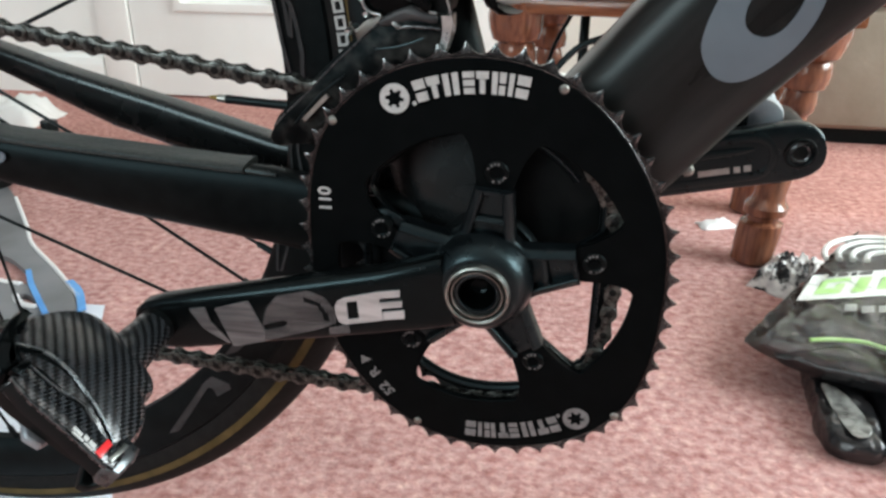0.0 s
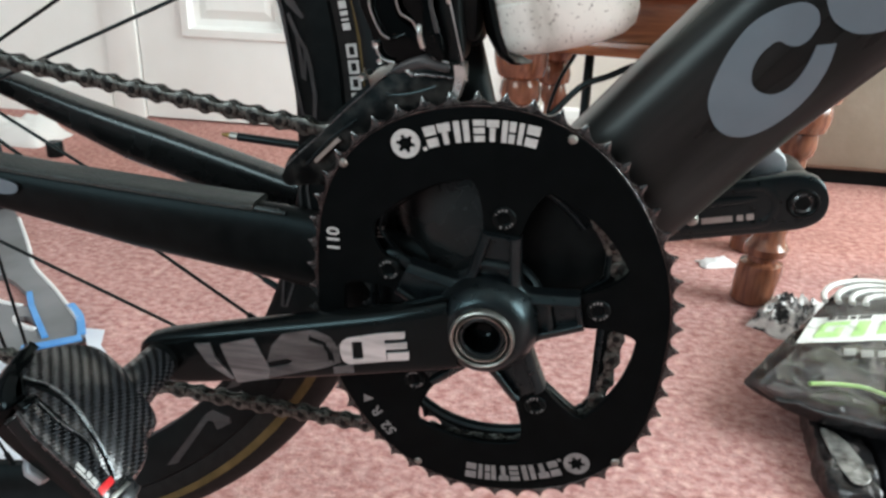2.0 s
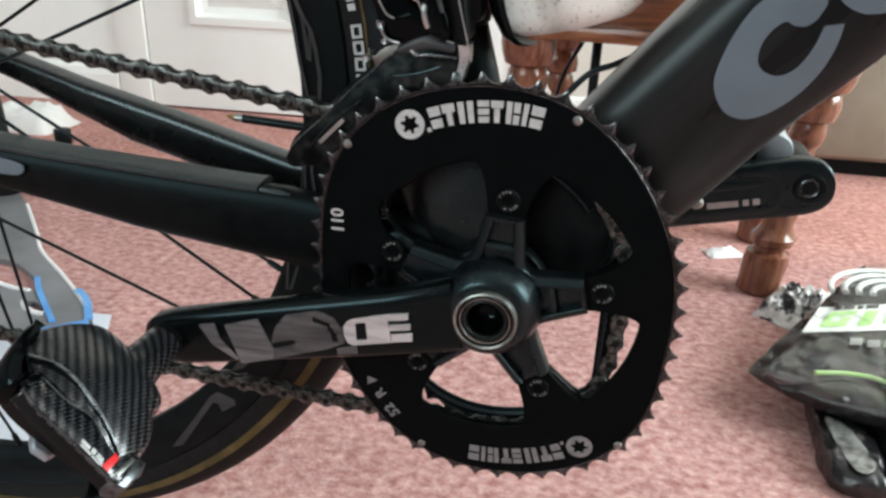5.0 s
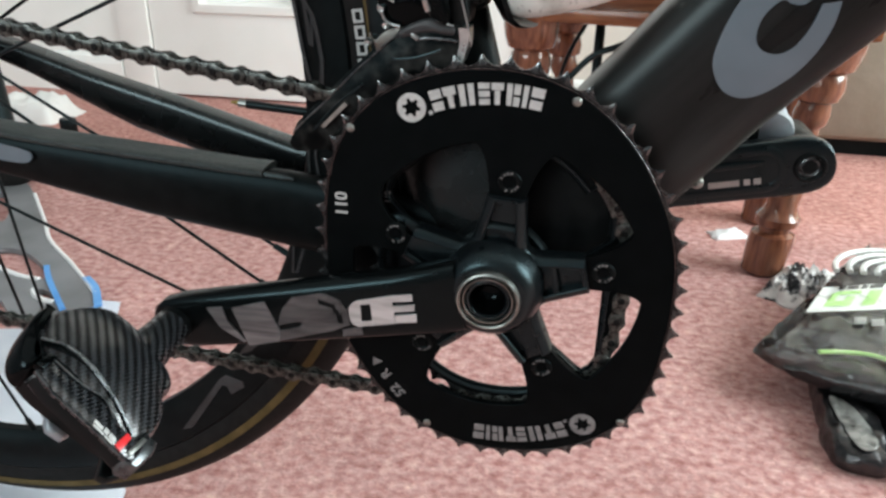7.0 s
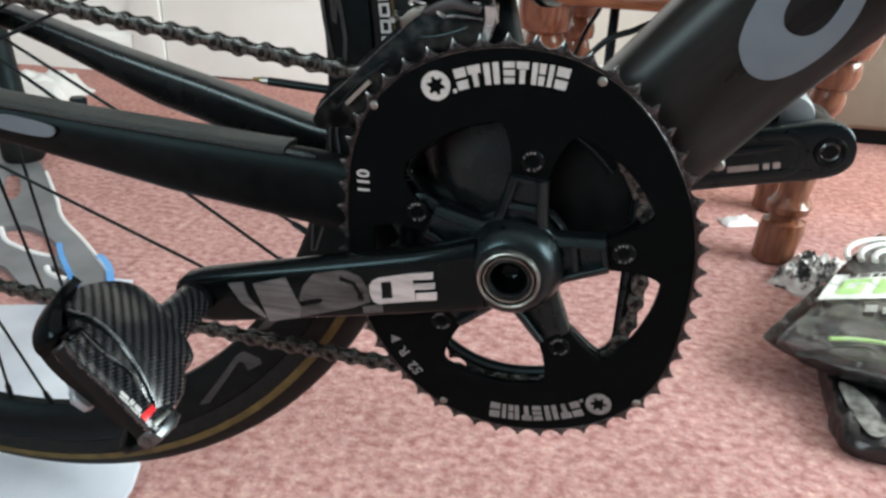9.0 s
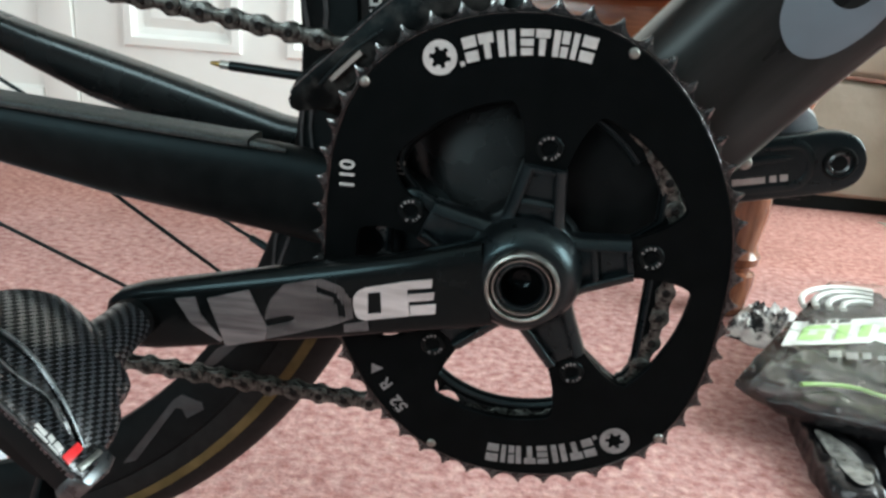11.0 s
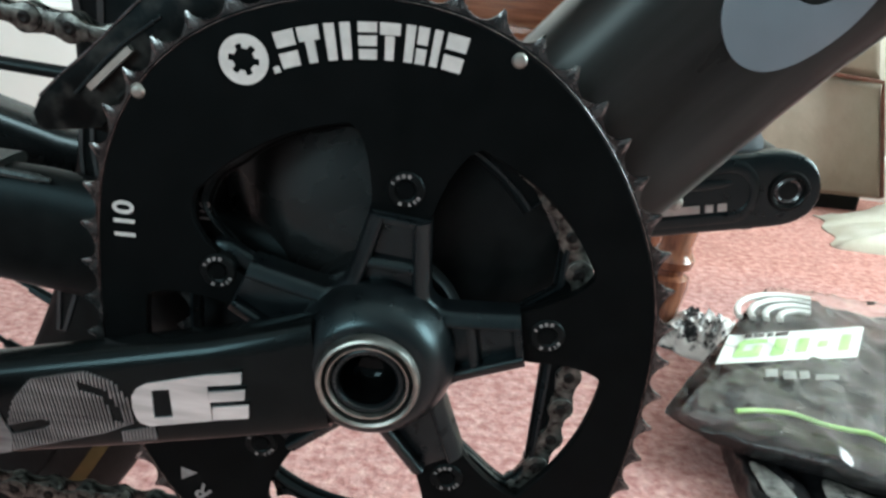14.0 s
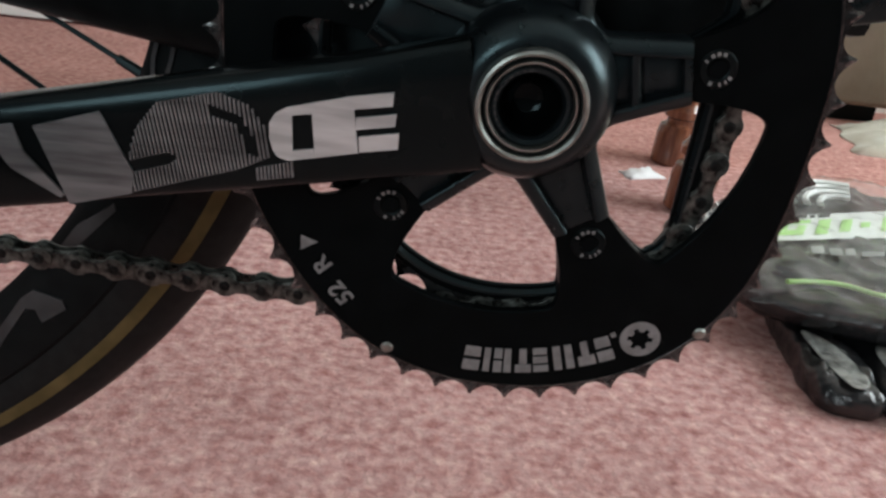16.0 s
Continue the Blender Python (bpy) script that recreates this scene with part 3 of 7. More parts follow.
def letter_slabs(parent, turn, material):
    """The maker's mark on the ring: a notched disc and a row of plain letter-sized bars along the arc."""
    rot = Matrix.Rotation(-radians(turn), 4, "Y")

    def put(name, pts, label=""):
        bm = bmesh.new()
        plate(bm, pts, -0.0003, 0.0002)
        bmesh.ops.transform(bm, matrix=rot, verts=bm.verts)
        part(name, bm, material, parent, label, smooth=0)

    # notched disc
    ca, cr = radians(115.6), 0.0969
    cx, cz = cr * math.cos(ca), cr * math.sin(ca)
    n = 96
    bm = bmesh.new()
    loops = []
    for i in range(n):
        a = 2 * math.pi * i / n
        ri = 0.0030 + 0.0014 * smoothstep(-0.25, 0.35, math.cos(6 * a + 0.6))
        loops.append([(cx + r * math.cos(a), y, cz + r * math.sin(a)) for r, y in ((ri, -0.0003), (0.0069, -0.0003), (0.0069, 0.0002), (ri, 0.0002))])
    loft(bm, loops, closed=True)
    bmesh.ops.transform(bm, matrix=rot, verts=bm.verts)
    part("emblem", bm, material, parent, "white notched emblem", smooth=0)

    def arc_pt(a, r):
        return (r * math.cos(radians(a)), r * math.sin(radians(a)))

    def bar(a_hi, a_lo, r0, r1, lean=0.0):
        put("mark", [arc_pt(a_hi, r0), arc_pt(a_lo, r0), arc_pt(a_lo + lean, r1), arc_pt(a_hi + lean, r1)])
    b0, b1 = 0.0913, 0.1012
    bar(111.4, 110.3, b0 - 0.0006, b0 + 0.0012)
    # bars of one letter's width each, with the gaps of the printed word
    for hi, lo, kind in ((109.7, 106.5, "two"), (105.9, 102.5, "wedge"), (101.6, 97.5, "pair"), (96.3, 93.3, "three"), (92.8, 89.6, "head"), (88.7, 85.1, "half"),
                         (84.3, 83.0, "one"), (82.2, 78.8, "two")):
        mid = (hi + lo) / 2
        if kind == "two":
            bar(hi, lo, b0, b0 + 0.0041)
            bar(hi, lo, b0 + 0.0056, b1)
        elif kind == "wedge":
            bar(mid + 0.75, mid - 0.75, b0, b0 + 0.006)
            bar(hi, lo, b0 + 0.0060, b1)
        elif kind == "pair":
            bar(hi, mid + 0.45, b0, b1)
            bar(mid - 0.45, lo, b0, b1)
        elif kind == "three":
            for q in range(3):
                bar(hi, lo, b0 + 0.0036 * q, b0 + 0.0036 * q + 0.0027)
        elif kind == "head":
            bar(mid + 0.75, mid - 0.75, b0, b1 - 0.0035)
            bar(hi, lo, b1 - 0.0032, b1)
        elif kind == "half":
            bar(hi, mid + 0.35, b0, b1)
            bar(mid - 0.1, lo, b0, b0 + 0.0041)
            bar(mid - 0.1, lo, b0 + 0.0052, b1)
        else:
            bar(hi, lo, b0, b1)


def along(rows, x):
    """The value at x of a broken line through rows."""
    for (x0, v0), (x1, v1) in zip(rows, rows[1:]):
        if x <= x1:
            return v0 + (v1 - v0) * max(0.0, (x - x0) / (x1 - x0))
    return rows[-1][1]


def chainring_outer():
    full = [2 * math.pi * i / 720 for i in range(720)]
    bm = bmesh.new()

    def rin(a):
        g = math.degrees(bolt_gap(a))
        x = min(1.0, max(0.0, (g - 10.4) / 5.5))
        cut = 0.0735 + 0.0028 * max(0.0, -math.sin(a)) ** 4
        if 128 < math.degrees(a) < 156.15:
            return along(((3.0, 0.0465), (3.35, 0.0487), (6.65, 0.0628), (9.45, 0.0686), (13.0, 0.0722), (16.0, 0.0735), (30.0, 0.0735)), g)
        return 0.0465 + (cut - 0.0465) * math.sqrt(1 - (1 - x) ** 2) ** 0.9
    ring_strip(bm, [2 * math.pi * i / 1440 for i in range(1440)], rin, lambda a: r_tip(a) - 0.0066, 0.0, 0.0034, 0.0005)
    ring_strip(bm, full, lambda a: r_tip(a) - 0.0085, lambda a: r_tip(a) - 0.0056, 0.0008, 0.0030, 0.0002)
    ring = part("chainring", bm, RING_BLACK, bike, "black oval outer chainring with white print")
    bm = bmesh.new()
    toothed(bm, r_tip, 52, 114.1, 0.0052, lambda a: r_tip(a) - 0.0060, 0.0009, 0.0029)
    bright_tips(part("teeth", bm, TOOTH, ring, "worn grey metal teeth"), r_tip, 0.0052)
    bm = bmesh.new()
    ring_strip(bm, full, lambda a: r_tip(a) - 0.00665, lambda a: r_tip(a) - 0.00615, 0.0002, 0.001, 0.0001)
    part("bare_edge", bm, EDGE, ring, "thin bare metal edge")
    for x, z in ((-0.0721, 0.0755), (0.0336, 0.0948), (-0.0342, -0.0953), (0.0718, -0.0772)):
        bm = bmesh.new()
        revolve(bm, [(0.0005, -0.0008), (0.0016, -0.0006), (0.0023, 0.0001), (0.0023, 0.003)], (x, 0, z), 16)
        part("shift_pin", bm, DULL_STEEL, ring, "dull steel shift pin")
    letter_slabs(ring, 0, INK_WHITE)
    # the same mark on the lower side, drawn in a darker grey
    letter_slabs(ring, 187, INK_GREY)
    up90 = Matrix(((0, -1, 0, -0.0782), (0, 0, -1, -0.0002), (1, 0, 0, 0.0357), (0, 0, 0, 1)))
    lettering("number", "110", 0.0088, up90, INK_WHITE, ring)
    a = radians(133)
    d, u = Vector((math.cos(a), 0, math.sin(a))), Vector((-math.sin(a), 0, math.cos(a)))
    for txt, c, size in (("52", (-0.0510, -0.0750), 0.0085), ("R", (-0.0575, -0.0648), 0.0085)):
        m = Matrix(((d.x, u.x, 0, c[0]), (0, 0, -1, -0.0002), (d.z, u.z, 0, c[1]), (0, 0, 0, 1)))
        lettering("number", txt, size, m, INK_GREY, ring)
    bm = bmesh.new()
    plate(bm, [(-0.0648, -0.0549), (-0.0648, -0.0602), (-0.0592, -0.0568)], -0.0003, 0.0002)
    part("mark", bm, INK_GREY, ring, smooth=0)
    return ring


chainring_outer()


def chainring_inner():
    bm = bmesh.new()
    full = [2 * math.pi * i / 540 for i in range(540)]

    def rin(a):
        g = math.degrees(bolt_gap(a))
        cut = 0.621 * r_tip(a)
        if math.cos(a) > 0.66:
            cut = min(0.0715, 0.0547 / math.cos(a))
        if 128 < math.degrees(a) < 156.15:
            return along(((0.0, 0.0475), (5.9, 0.0475), (8.55, 0.0565), (9.8, 0.0622), (10.75, 0.0651), (12.5, 0.0680), (15.0, 0.0695), (20.0, 0.0713), (28.0, 0.0705)), g)
        return 0.0475 + (cut - 0.0475) * smoothstep(8.5, 13.0, g)
    ring_strip(bm, full, rin, lambda a: r_inner(a) - 0.0062, 0.0075, 0.0105, 0.0004)
    ring = part("inner_chainring", bm, RING_BLACK, bike, "black inner chainring carrying the chain")
    bm = bmesh.new()
    toothed(bm, r_inner, 37, 20.0, 0.0052, lambda a: r_inner(a) - 0.008, 0.008, 0.0100, 10)
    part("teeth", bm, TOOTH, ring, "grey metal teeth")
    bm = bmesh.new()
    loops = []
    for a in full:
        r0, ca, sa = rin(a), math.cos(a), math.sin(a)
        loops.append([(r * ca, y, r * sa) for r, y in ((r0 - 0.0003, 0.0094), (r0 - 0.0003, 0.0088), (r0 + 0.0022, 0.0062), (r0 + 0.0032, 0.0062), (r0 + 0.0034, 0.0080))])
    loft(bm, loops, closed=True)
    part("lip", bm, CRANK_BLACK, ring, "satin black bevelled lip")
    up90 = Matrix(((0, -1, 0, -0.0563), (0, 0, -1, 0.0073), (1, 0, 0, 0.0385), (0, 0, 0, 1)))
    lettering("number", "110", 0.0046, up90, INK_GREY, ring)


chainring_inner()


def spider_and_bolts():
    sp = group_part("spider", bike, "satin black five-arm crank spider")
    for i, a in enumerate(BOLTS):
        ax, tx = Vector((math.cos(a), 0, math.sin(a))), Vector((-math.sin(a), 0, math.cos(a)))

        def P(u, v, y):
            return ax * u + tx * v + Vector((0, y, 0))
        bm = bmesh.new()
        tab = [(0.0440, 0.0074), (0.0560, 0.0086), (0.0600, 0.0072), (0.0622, 0.004), (0.0628, 0.0), (0.0622, -0.004), (0.0600, -0.0072), (0.0560, -0.0086), (0.0440, -0.0074)]
        plate(bm, tab, 0.0036, 0.0074, 0.0015, put=lambda p, q, y: P(p, q, y))
        part("tab", bm, CRANK_BLACK, sp)
        bx, bz = 0.055 * math.cos(a), 0.055 * math.sin(a)
        bm = bmesh.new()
        revolve(bm, [(0.0023, 0.0022), (0.0026, -0.0003), (0.0034, -0.0008), (0.0052, -0.0006), (0.0058, 0.0001), (0.0058, 0.0030)], (bx, 0, bz), 24)
        bolt = part("bolt", bm, MATT_BLACK, bike, "black socket bolt with pale print")
        bm = bmesh.new()
        revolve(bm, [(0.0001, 0.0019), (0.0024, 0.0018), (0.00245, -0.0004), (0.0029, -0.00085)], (bx, 0, bz), 6)
        part("socket", bm, RING_BLACK, bolt, "dark hexagon socket", smooth=0)
        bm = bmesh.new()
        for q in (0.5, 0.85, 1.25, 1.9, 3.6, 4.1, 4.5, 4.9):
            m = Matrix.Translation((bx, 0, bz)) @ Matrix.Rotation(q, 4, "Y")
            box(bm, (0.0044, -0.0008, 0), (0.0011, 0.0002, 0.0006 + 0.0004 * (int(q * 10) % 2)), m)
        part("print", bm, INK_GREY, bolt, "pale worn print", smooth=0)
    # five-pointed web with wide round valleys
    side = [(0.0472, 0.0090), (0.0420, 0.0098), (0.0370, 0.0106), (0.0325, 0.0113), (0.0290, 0.0119), (0.0260, 0.0124)]
    star = []
    for a in BOLTS[::-1]:
        pts = [(u, -v) for u, v in side[::-1]] + side
        star += [(u * math.cos(a) - v * math.sin(a), u * math.sin(a) + v * math.cos(a)) for u, v in pts]
        m_ = a + radians(36)
        star += [(r * math.cos(m_ + q), r * math.sin(m_ + q)) for r, q in ((0.0268, -0.107), (0.0261, 0.0), (0.0268, 0.107))]
    bm = bmesh.new()
    plate(bm, star, -0.0008, 0.0058, 0.0004)
    part("web", bm, CRANK_BLACK, sp)
    # rounded rails run from arm to arm round each valley
    for a in BOLTS:
        m_ = a + radians(36)
        b2 = a + radians(72)
        path = [(u * math.cos(a) - v * math.sin(a), u * math.sin(a) + v * math.cos(a)) for u, v in side]
        path += [(r * math.cos(m_ + q), r * math.sin(m_ + q)) for r, q in ((0.0268, -0.107), (0.0261, 0.0), (0.0268, 0.107))]
        path += [(u * math.cos(b2) + v * math.sin(b2), u * math.sin(b2) - v * math.cos(b2)) for u, v in side[::-1]]
        fine = spline([(p[0], p[1], 0) for p in path], 4)
        loops = []
        for k, p in enumerate(fine):
            dd = (fine[min(k + 1, len(fine) - 1)] - fine[max(k - 1, 0)]).normalized()
            nn = Vector((-dd.y, dd.x, 0))
            if nn.dot(p) > 0:
                nn = -nn
            if (p + nn * 0.001).length > p.length and nn.dot(p) < 0:
                nn = -nn
            lp = []
            for o, y in ((-0.0006, 0.0056), (-0.0004, -0.0014), (0.0000, -0.0026), (0.0010, -0.0036), (0.0028, -0.0046), (0.0037, -0.0050), (0.0043, -0.0046), (0.0047, -0.0032), (0.0050, 0.0000), (0.0054, 0.0042)):
                q = p + nn * o
                lp.append((q.x, y, q.y))
            loops.append(lp)
        loft(bm := bmesh.new(), loops)
        part("rail", bm, CRANK_BLACK, sp, smooth=60)
    # pockets of the two arms that stand free of the crank
    for a in BOLTS[:2]:
        bm = bmesh.new()
        box(bm, (0.0458, 0.0000, 0), (0.0024, 0.0080, 0.0146), Matrix.Rotation(-a, 4, "Y"), bevel=0.0006)
        part("end_bar", bm, CRANK_BLACK, sp)
        bm = bmesh.new()
        loft(bm, [[Matrix.Rotation(-a, 3, "Y") @ Vector((u, y, v)) for u, y in ((0.0300, 0.0040), (0.0300, -0.0040), (0.0312, -0.0044), (0.0322, -0.0040), (0.0340, -0.0010), (0.0346, 0.0034))] for v in (-0.0085, 0.0085)])
        part("pocket_foot", bm, CRANK_BLACK, sp, smooth=50)
    bm = bmesh.new()
    revolve(bm, [(0.0140, 0.006), (0.0259, 0.0058), (0.0259, -0.0030), (0.0257, -0.0054), (0.0251, -0.0072), (0.0242, -0.0094), (0.0232, -0.0118), (0.0215, -0.0144),
                 (0.0190, -0.0168), (0.0172, -0.0176), (0.0158, -0.0176), (0.0152, -0.016)], n=64, hollow=True)
    part("hub", bm, CRANK_BLACK, sp, smooth=60)
    bm = bmesh.new()
    revolve(bm, [(0.0157, -0.012), (0.0157, -0.0195), (0.0152, -0.0208), (0.0145, -0.0212), (0.0138, -0.0206), (0.0136, -0.0190), (0.0136, -0.012)], n=64, hollow=True)
    cap = part("axle_cap", bm, DULL_STEEL, bike, "polished steel axle ring")
    bm = bmesh.new()
    revolve(bm, [(0.0137, -0.013), (0.0137, -0.0183), (0.0126, -0.0186), (0.0126, -0.013)], n=48, hollow=True)
    part("seal", bm, PLASTIC_BLACK, cap, "black seal between the rings")
    bm = bmesh.new()
    revolve(bm, [(0.0127, -0.013), (0.0127, -0.0196), (0.0123, -0.0203), (0.0118, -0.0203), (0.0114, -0.0194), (0.0113, -0.013)], n=56, hollow=True)
    part("inner_ring", bm, DULL_STEEL, cap, "thin steel inner ring")
    bm = bmesh.new()
    revolve(bm, [(0.0138, -0.0080), (0.0120, -0.0150), (0.0112, -0.0186), (0.0104, -0.0192), (0.0094, -0.0190), (0.0086, -0.0178), (0.0082, -0.0150), (0.0082, -0.0080)], n=48, hollow=True)
    part("axle_bolt", bm, CRANK_BLACK, cap, "black recessed axle bolt")
    bm = bmesh.new()
    revolve(bm, [(0.0001, -0.0062), (0.0030, -0.0064), (0.0052, -0.0072), (0.0066, -0.0088), (0.0076, -0.0118), (0.0082, -0.0160), (0.0086, -0.0178), (0.0090, -0.0120), (0.0090, -0.0050)], n=48)
    part("socket", bm, GLOSS_BLACK, cap, "glossy black recessed cup", smooth=60)
    bm = bmesh.new()
    for i in range(13):
        m = Matrix.Rotation(2.3 + i * 0.19, 4, "Y")
        box(bm, (0.0099, -0.0192, 0), (0.0007, 0.0002, 0.0006 + 0.0005 * (i % 3 == 0)), m)
    part("print", bm, DARK_GREY, cap, "fine grey print", smooth=0)


spider_and_bolts()

# crank arms lie on one line through the axle
CR_A = radians(190.7)
ARM_A = radians(191.5)
CU, CV = Vector((math.cos(CR_A), 0, math.sin(CR_A))), Vector((math.sin(CR_A), 0, -math.cos(CR_A)))


def CP(u, v, y):
    return CU * u + CV * v + Vector((0, y, 0))


AU, AV = Vector((math.cos(ARM_A), 0, math.sin(ARM_A))), Vector((math.sin(ARM_A), 0, -math.cos(ARM_A)))


FAR_A = radians(191.9)
FU, FV = Vector((math.cos(FAR_A), 0, math.sin(FAR_A))), Vector((math.sin(FAR_A), 0, -math.cos(FAR_A)))


def crank_right():
    bm = bmesh.new()
    st = [(0.0148, 0.0189, -0.0098, 0.0076), (0.026, 0.0186, -0.0115, 0.0082), (0.045, 0.0176, -0.0128, 0.0088), (0.075, 0.0170, -0.0140, 0.0086), (0.110, 0.0163, -0.0150, 0.0082),
          (0.145, 0.0158, -0.0158, 0.0078), (0.165, 0.0154, -0.0160, 0.0074), (0.176, 0.0138, -0.0160, 0.0068), (0.182, 0.0104, -0.0160, 0.0056), (0.1855, 0.0050, -0.0160, 0.0035)]
    loops = []
    for u, w, yc, h in st:
        loops.append([AU * u + AV * q + Vector((0, yc + p, 0)) for p, q in superell(h, w, 28, 4.2)])
    loft(bm, loops)
    arm = part("crank_arm", bm, ARM_BLACK, bike, "black forged crank arm with silver decal")
    # face decal: a slotted silver block, a striped field and dim slanted bars

    def yface(u):
        return -0.0222 - 0.0018 * smoothstep(0.05, 0.15, u)

    def flat(name, pts, material, label="", lift=0.0):
        bm = bmesh.new()
        a = [CP(u, v, yface(u) - 0.0005 - lift) for u, v in pts]
        b = [CP(u, v, yface(u) + 0.0004 - lift) for u, v in pts]
        loft(bm, [a, b])
        return part(name, bm, material, arm, label, smooth=0)
    SL = "brushed silver decal"
    for v0, v1 in ((0.0076, 0.0040), (0.0017, -0.0016), (-0.0036, -0.0080)):
        flat("decal_bar", [(0.0360, v0), (0.0470, v0 - 0.0001), (0.0475, v1), (0.0368, v1)], DECAL_SILVER, SL)
    flat("decal_bar", [(0.0470, 0.0075), (0.0583, 0.0065), (0.0598, -0.0086), (0.0478, -0.0082)], DECAL_SILVER, SL)
    flat("decal_bar", [(0.0583, 0.0065), (0.0650, 0.0060), (0.0685, 0.0046), (0.0640, 0.0037), (0.0583, 0.0037)], DECAL_SILVER, SL)
    flat("decal_bar", [(0.0598, -0.0086), (0.0675, -0.0088), (0.0700, -0.0074), (0.0655, -0.0061), (0.0598, -0.0061)], DECAL_SILVER, SL)
    flat("decal_bar", [(0.0640, 0.0037), (0.0685, 0.0046), (0.0704, 0.0022), (0.0712, -0.0020), (0.0708, -0.0058), (0.0700, -0.0074), (0.0655, -0.0061)], DECAL_SILVER, SL)

    def along(tab, u):
        for (a, p), (b, q) in zip(tab, tab[1:]):
            if a <= u <= b:
                return p + (q - p) * (u - a) / (b - a)
        return None
    HI = [(0.0712, 0.0005), (0.0744, 0.0073), (0.0824, 0.0116), (0.0989, 0.0103), (0.1060, 0.0041), (0.1090, -0.0011), (0.1120, -0.0090)]
    LO = [(0.0712, -0.0074), (0.0813, -0.0103), (0.1120, -0.0144)]
    C1T, C1B = [(0.0976, -0.0045), (0.0992, -0.0036), (0.1120, -0.0053)], [(0.0976, -0.0060), (0.0999, -0.0071), (0.1120, -0.0087)]
    C2T, C2B = [(0.0747, -0.0019), (0.0773, 0.0049), (0.0854, 0.0088)], [(0.0747, -0.0072), (0.0775, -0.0060), (0.0776, -0.0031), (0.0790, 0.0024), (0.0854, 0.0056)]

    def stripe(u, hi, lo):
        if hi - lo > 0.0006:
            flat("stripe", [(u, hi), (u + 0.00058, hi), (u + 0.00058 + 0.0004, lo), (u + 0.0004, lo)], DECAL_DIM)
    u = 0.0718
    while u < 0.1115:
        hi, lo = along(HI, u), along(LO, u)
        a, b = along(C2T, u), along(C2B, u)
        c, e = along(C1T, u), along(C1B, u)
        if a is not None and b is not None:
            stripe(u, hi, a)
            stripe(u, b, lo)
        elif c is not None:
            stripe(u, hi, c)
            stripe(u, e, lo)
        else:
            stripe(u, hi, lo)
        u += 0.00108
    u = 0.0662
    while u < 0.0765:
        stripe(u, -0.0092 - (u - 0.0662) * 0.1, -0.0138)
        u += 0.00108
    flat("decal_bar", [(0.1152, 0.0091), (0.1340, 0.0067), (0.1319, -0.0093), (0.1309, -0.0164), (0.1126, -0.0147), (0.1106, -0.0085)], DECAL_DIM, "dim silver decal")
    flat("decal_bar", [(0.1397, 0.0078), (0.1484, 0.0077), (0.1441, -0.0043), (0.1330, -0.0141), (0.1316, -0.0135), (0.1391, -0.0005)], DECAL_DIM, "dim silver decal")
    bm = bmesh.new()
    c = Vector((-0.168, 0, -0.0328))
    revolve(bm, [(0.0001, -0.0225), (0.0076, -0.0225), (0.0082, -0.0236), (0.0095, -0.0238)], (c.x, 0, c.z), 24)
    part("axle_end", bm, PLASTIC_BLACK, arm)
    return c


PED = crank_right()


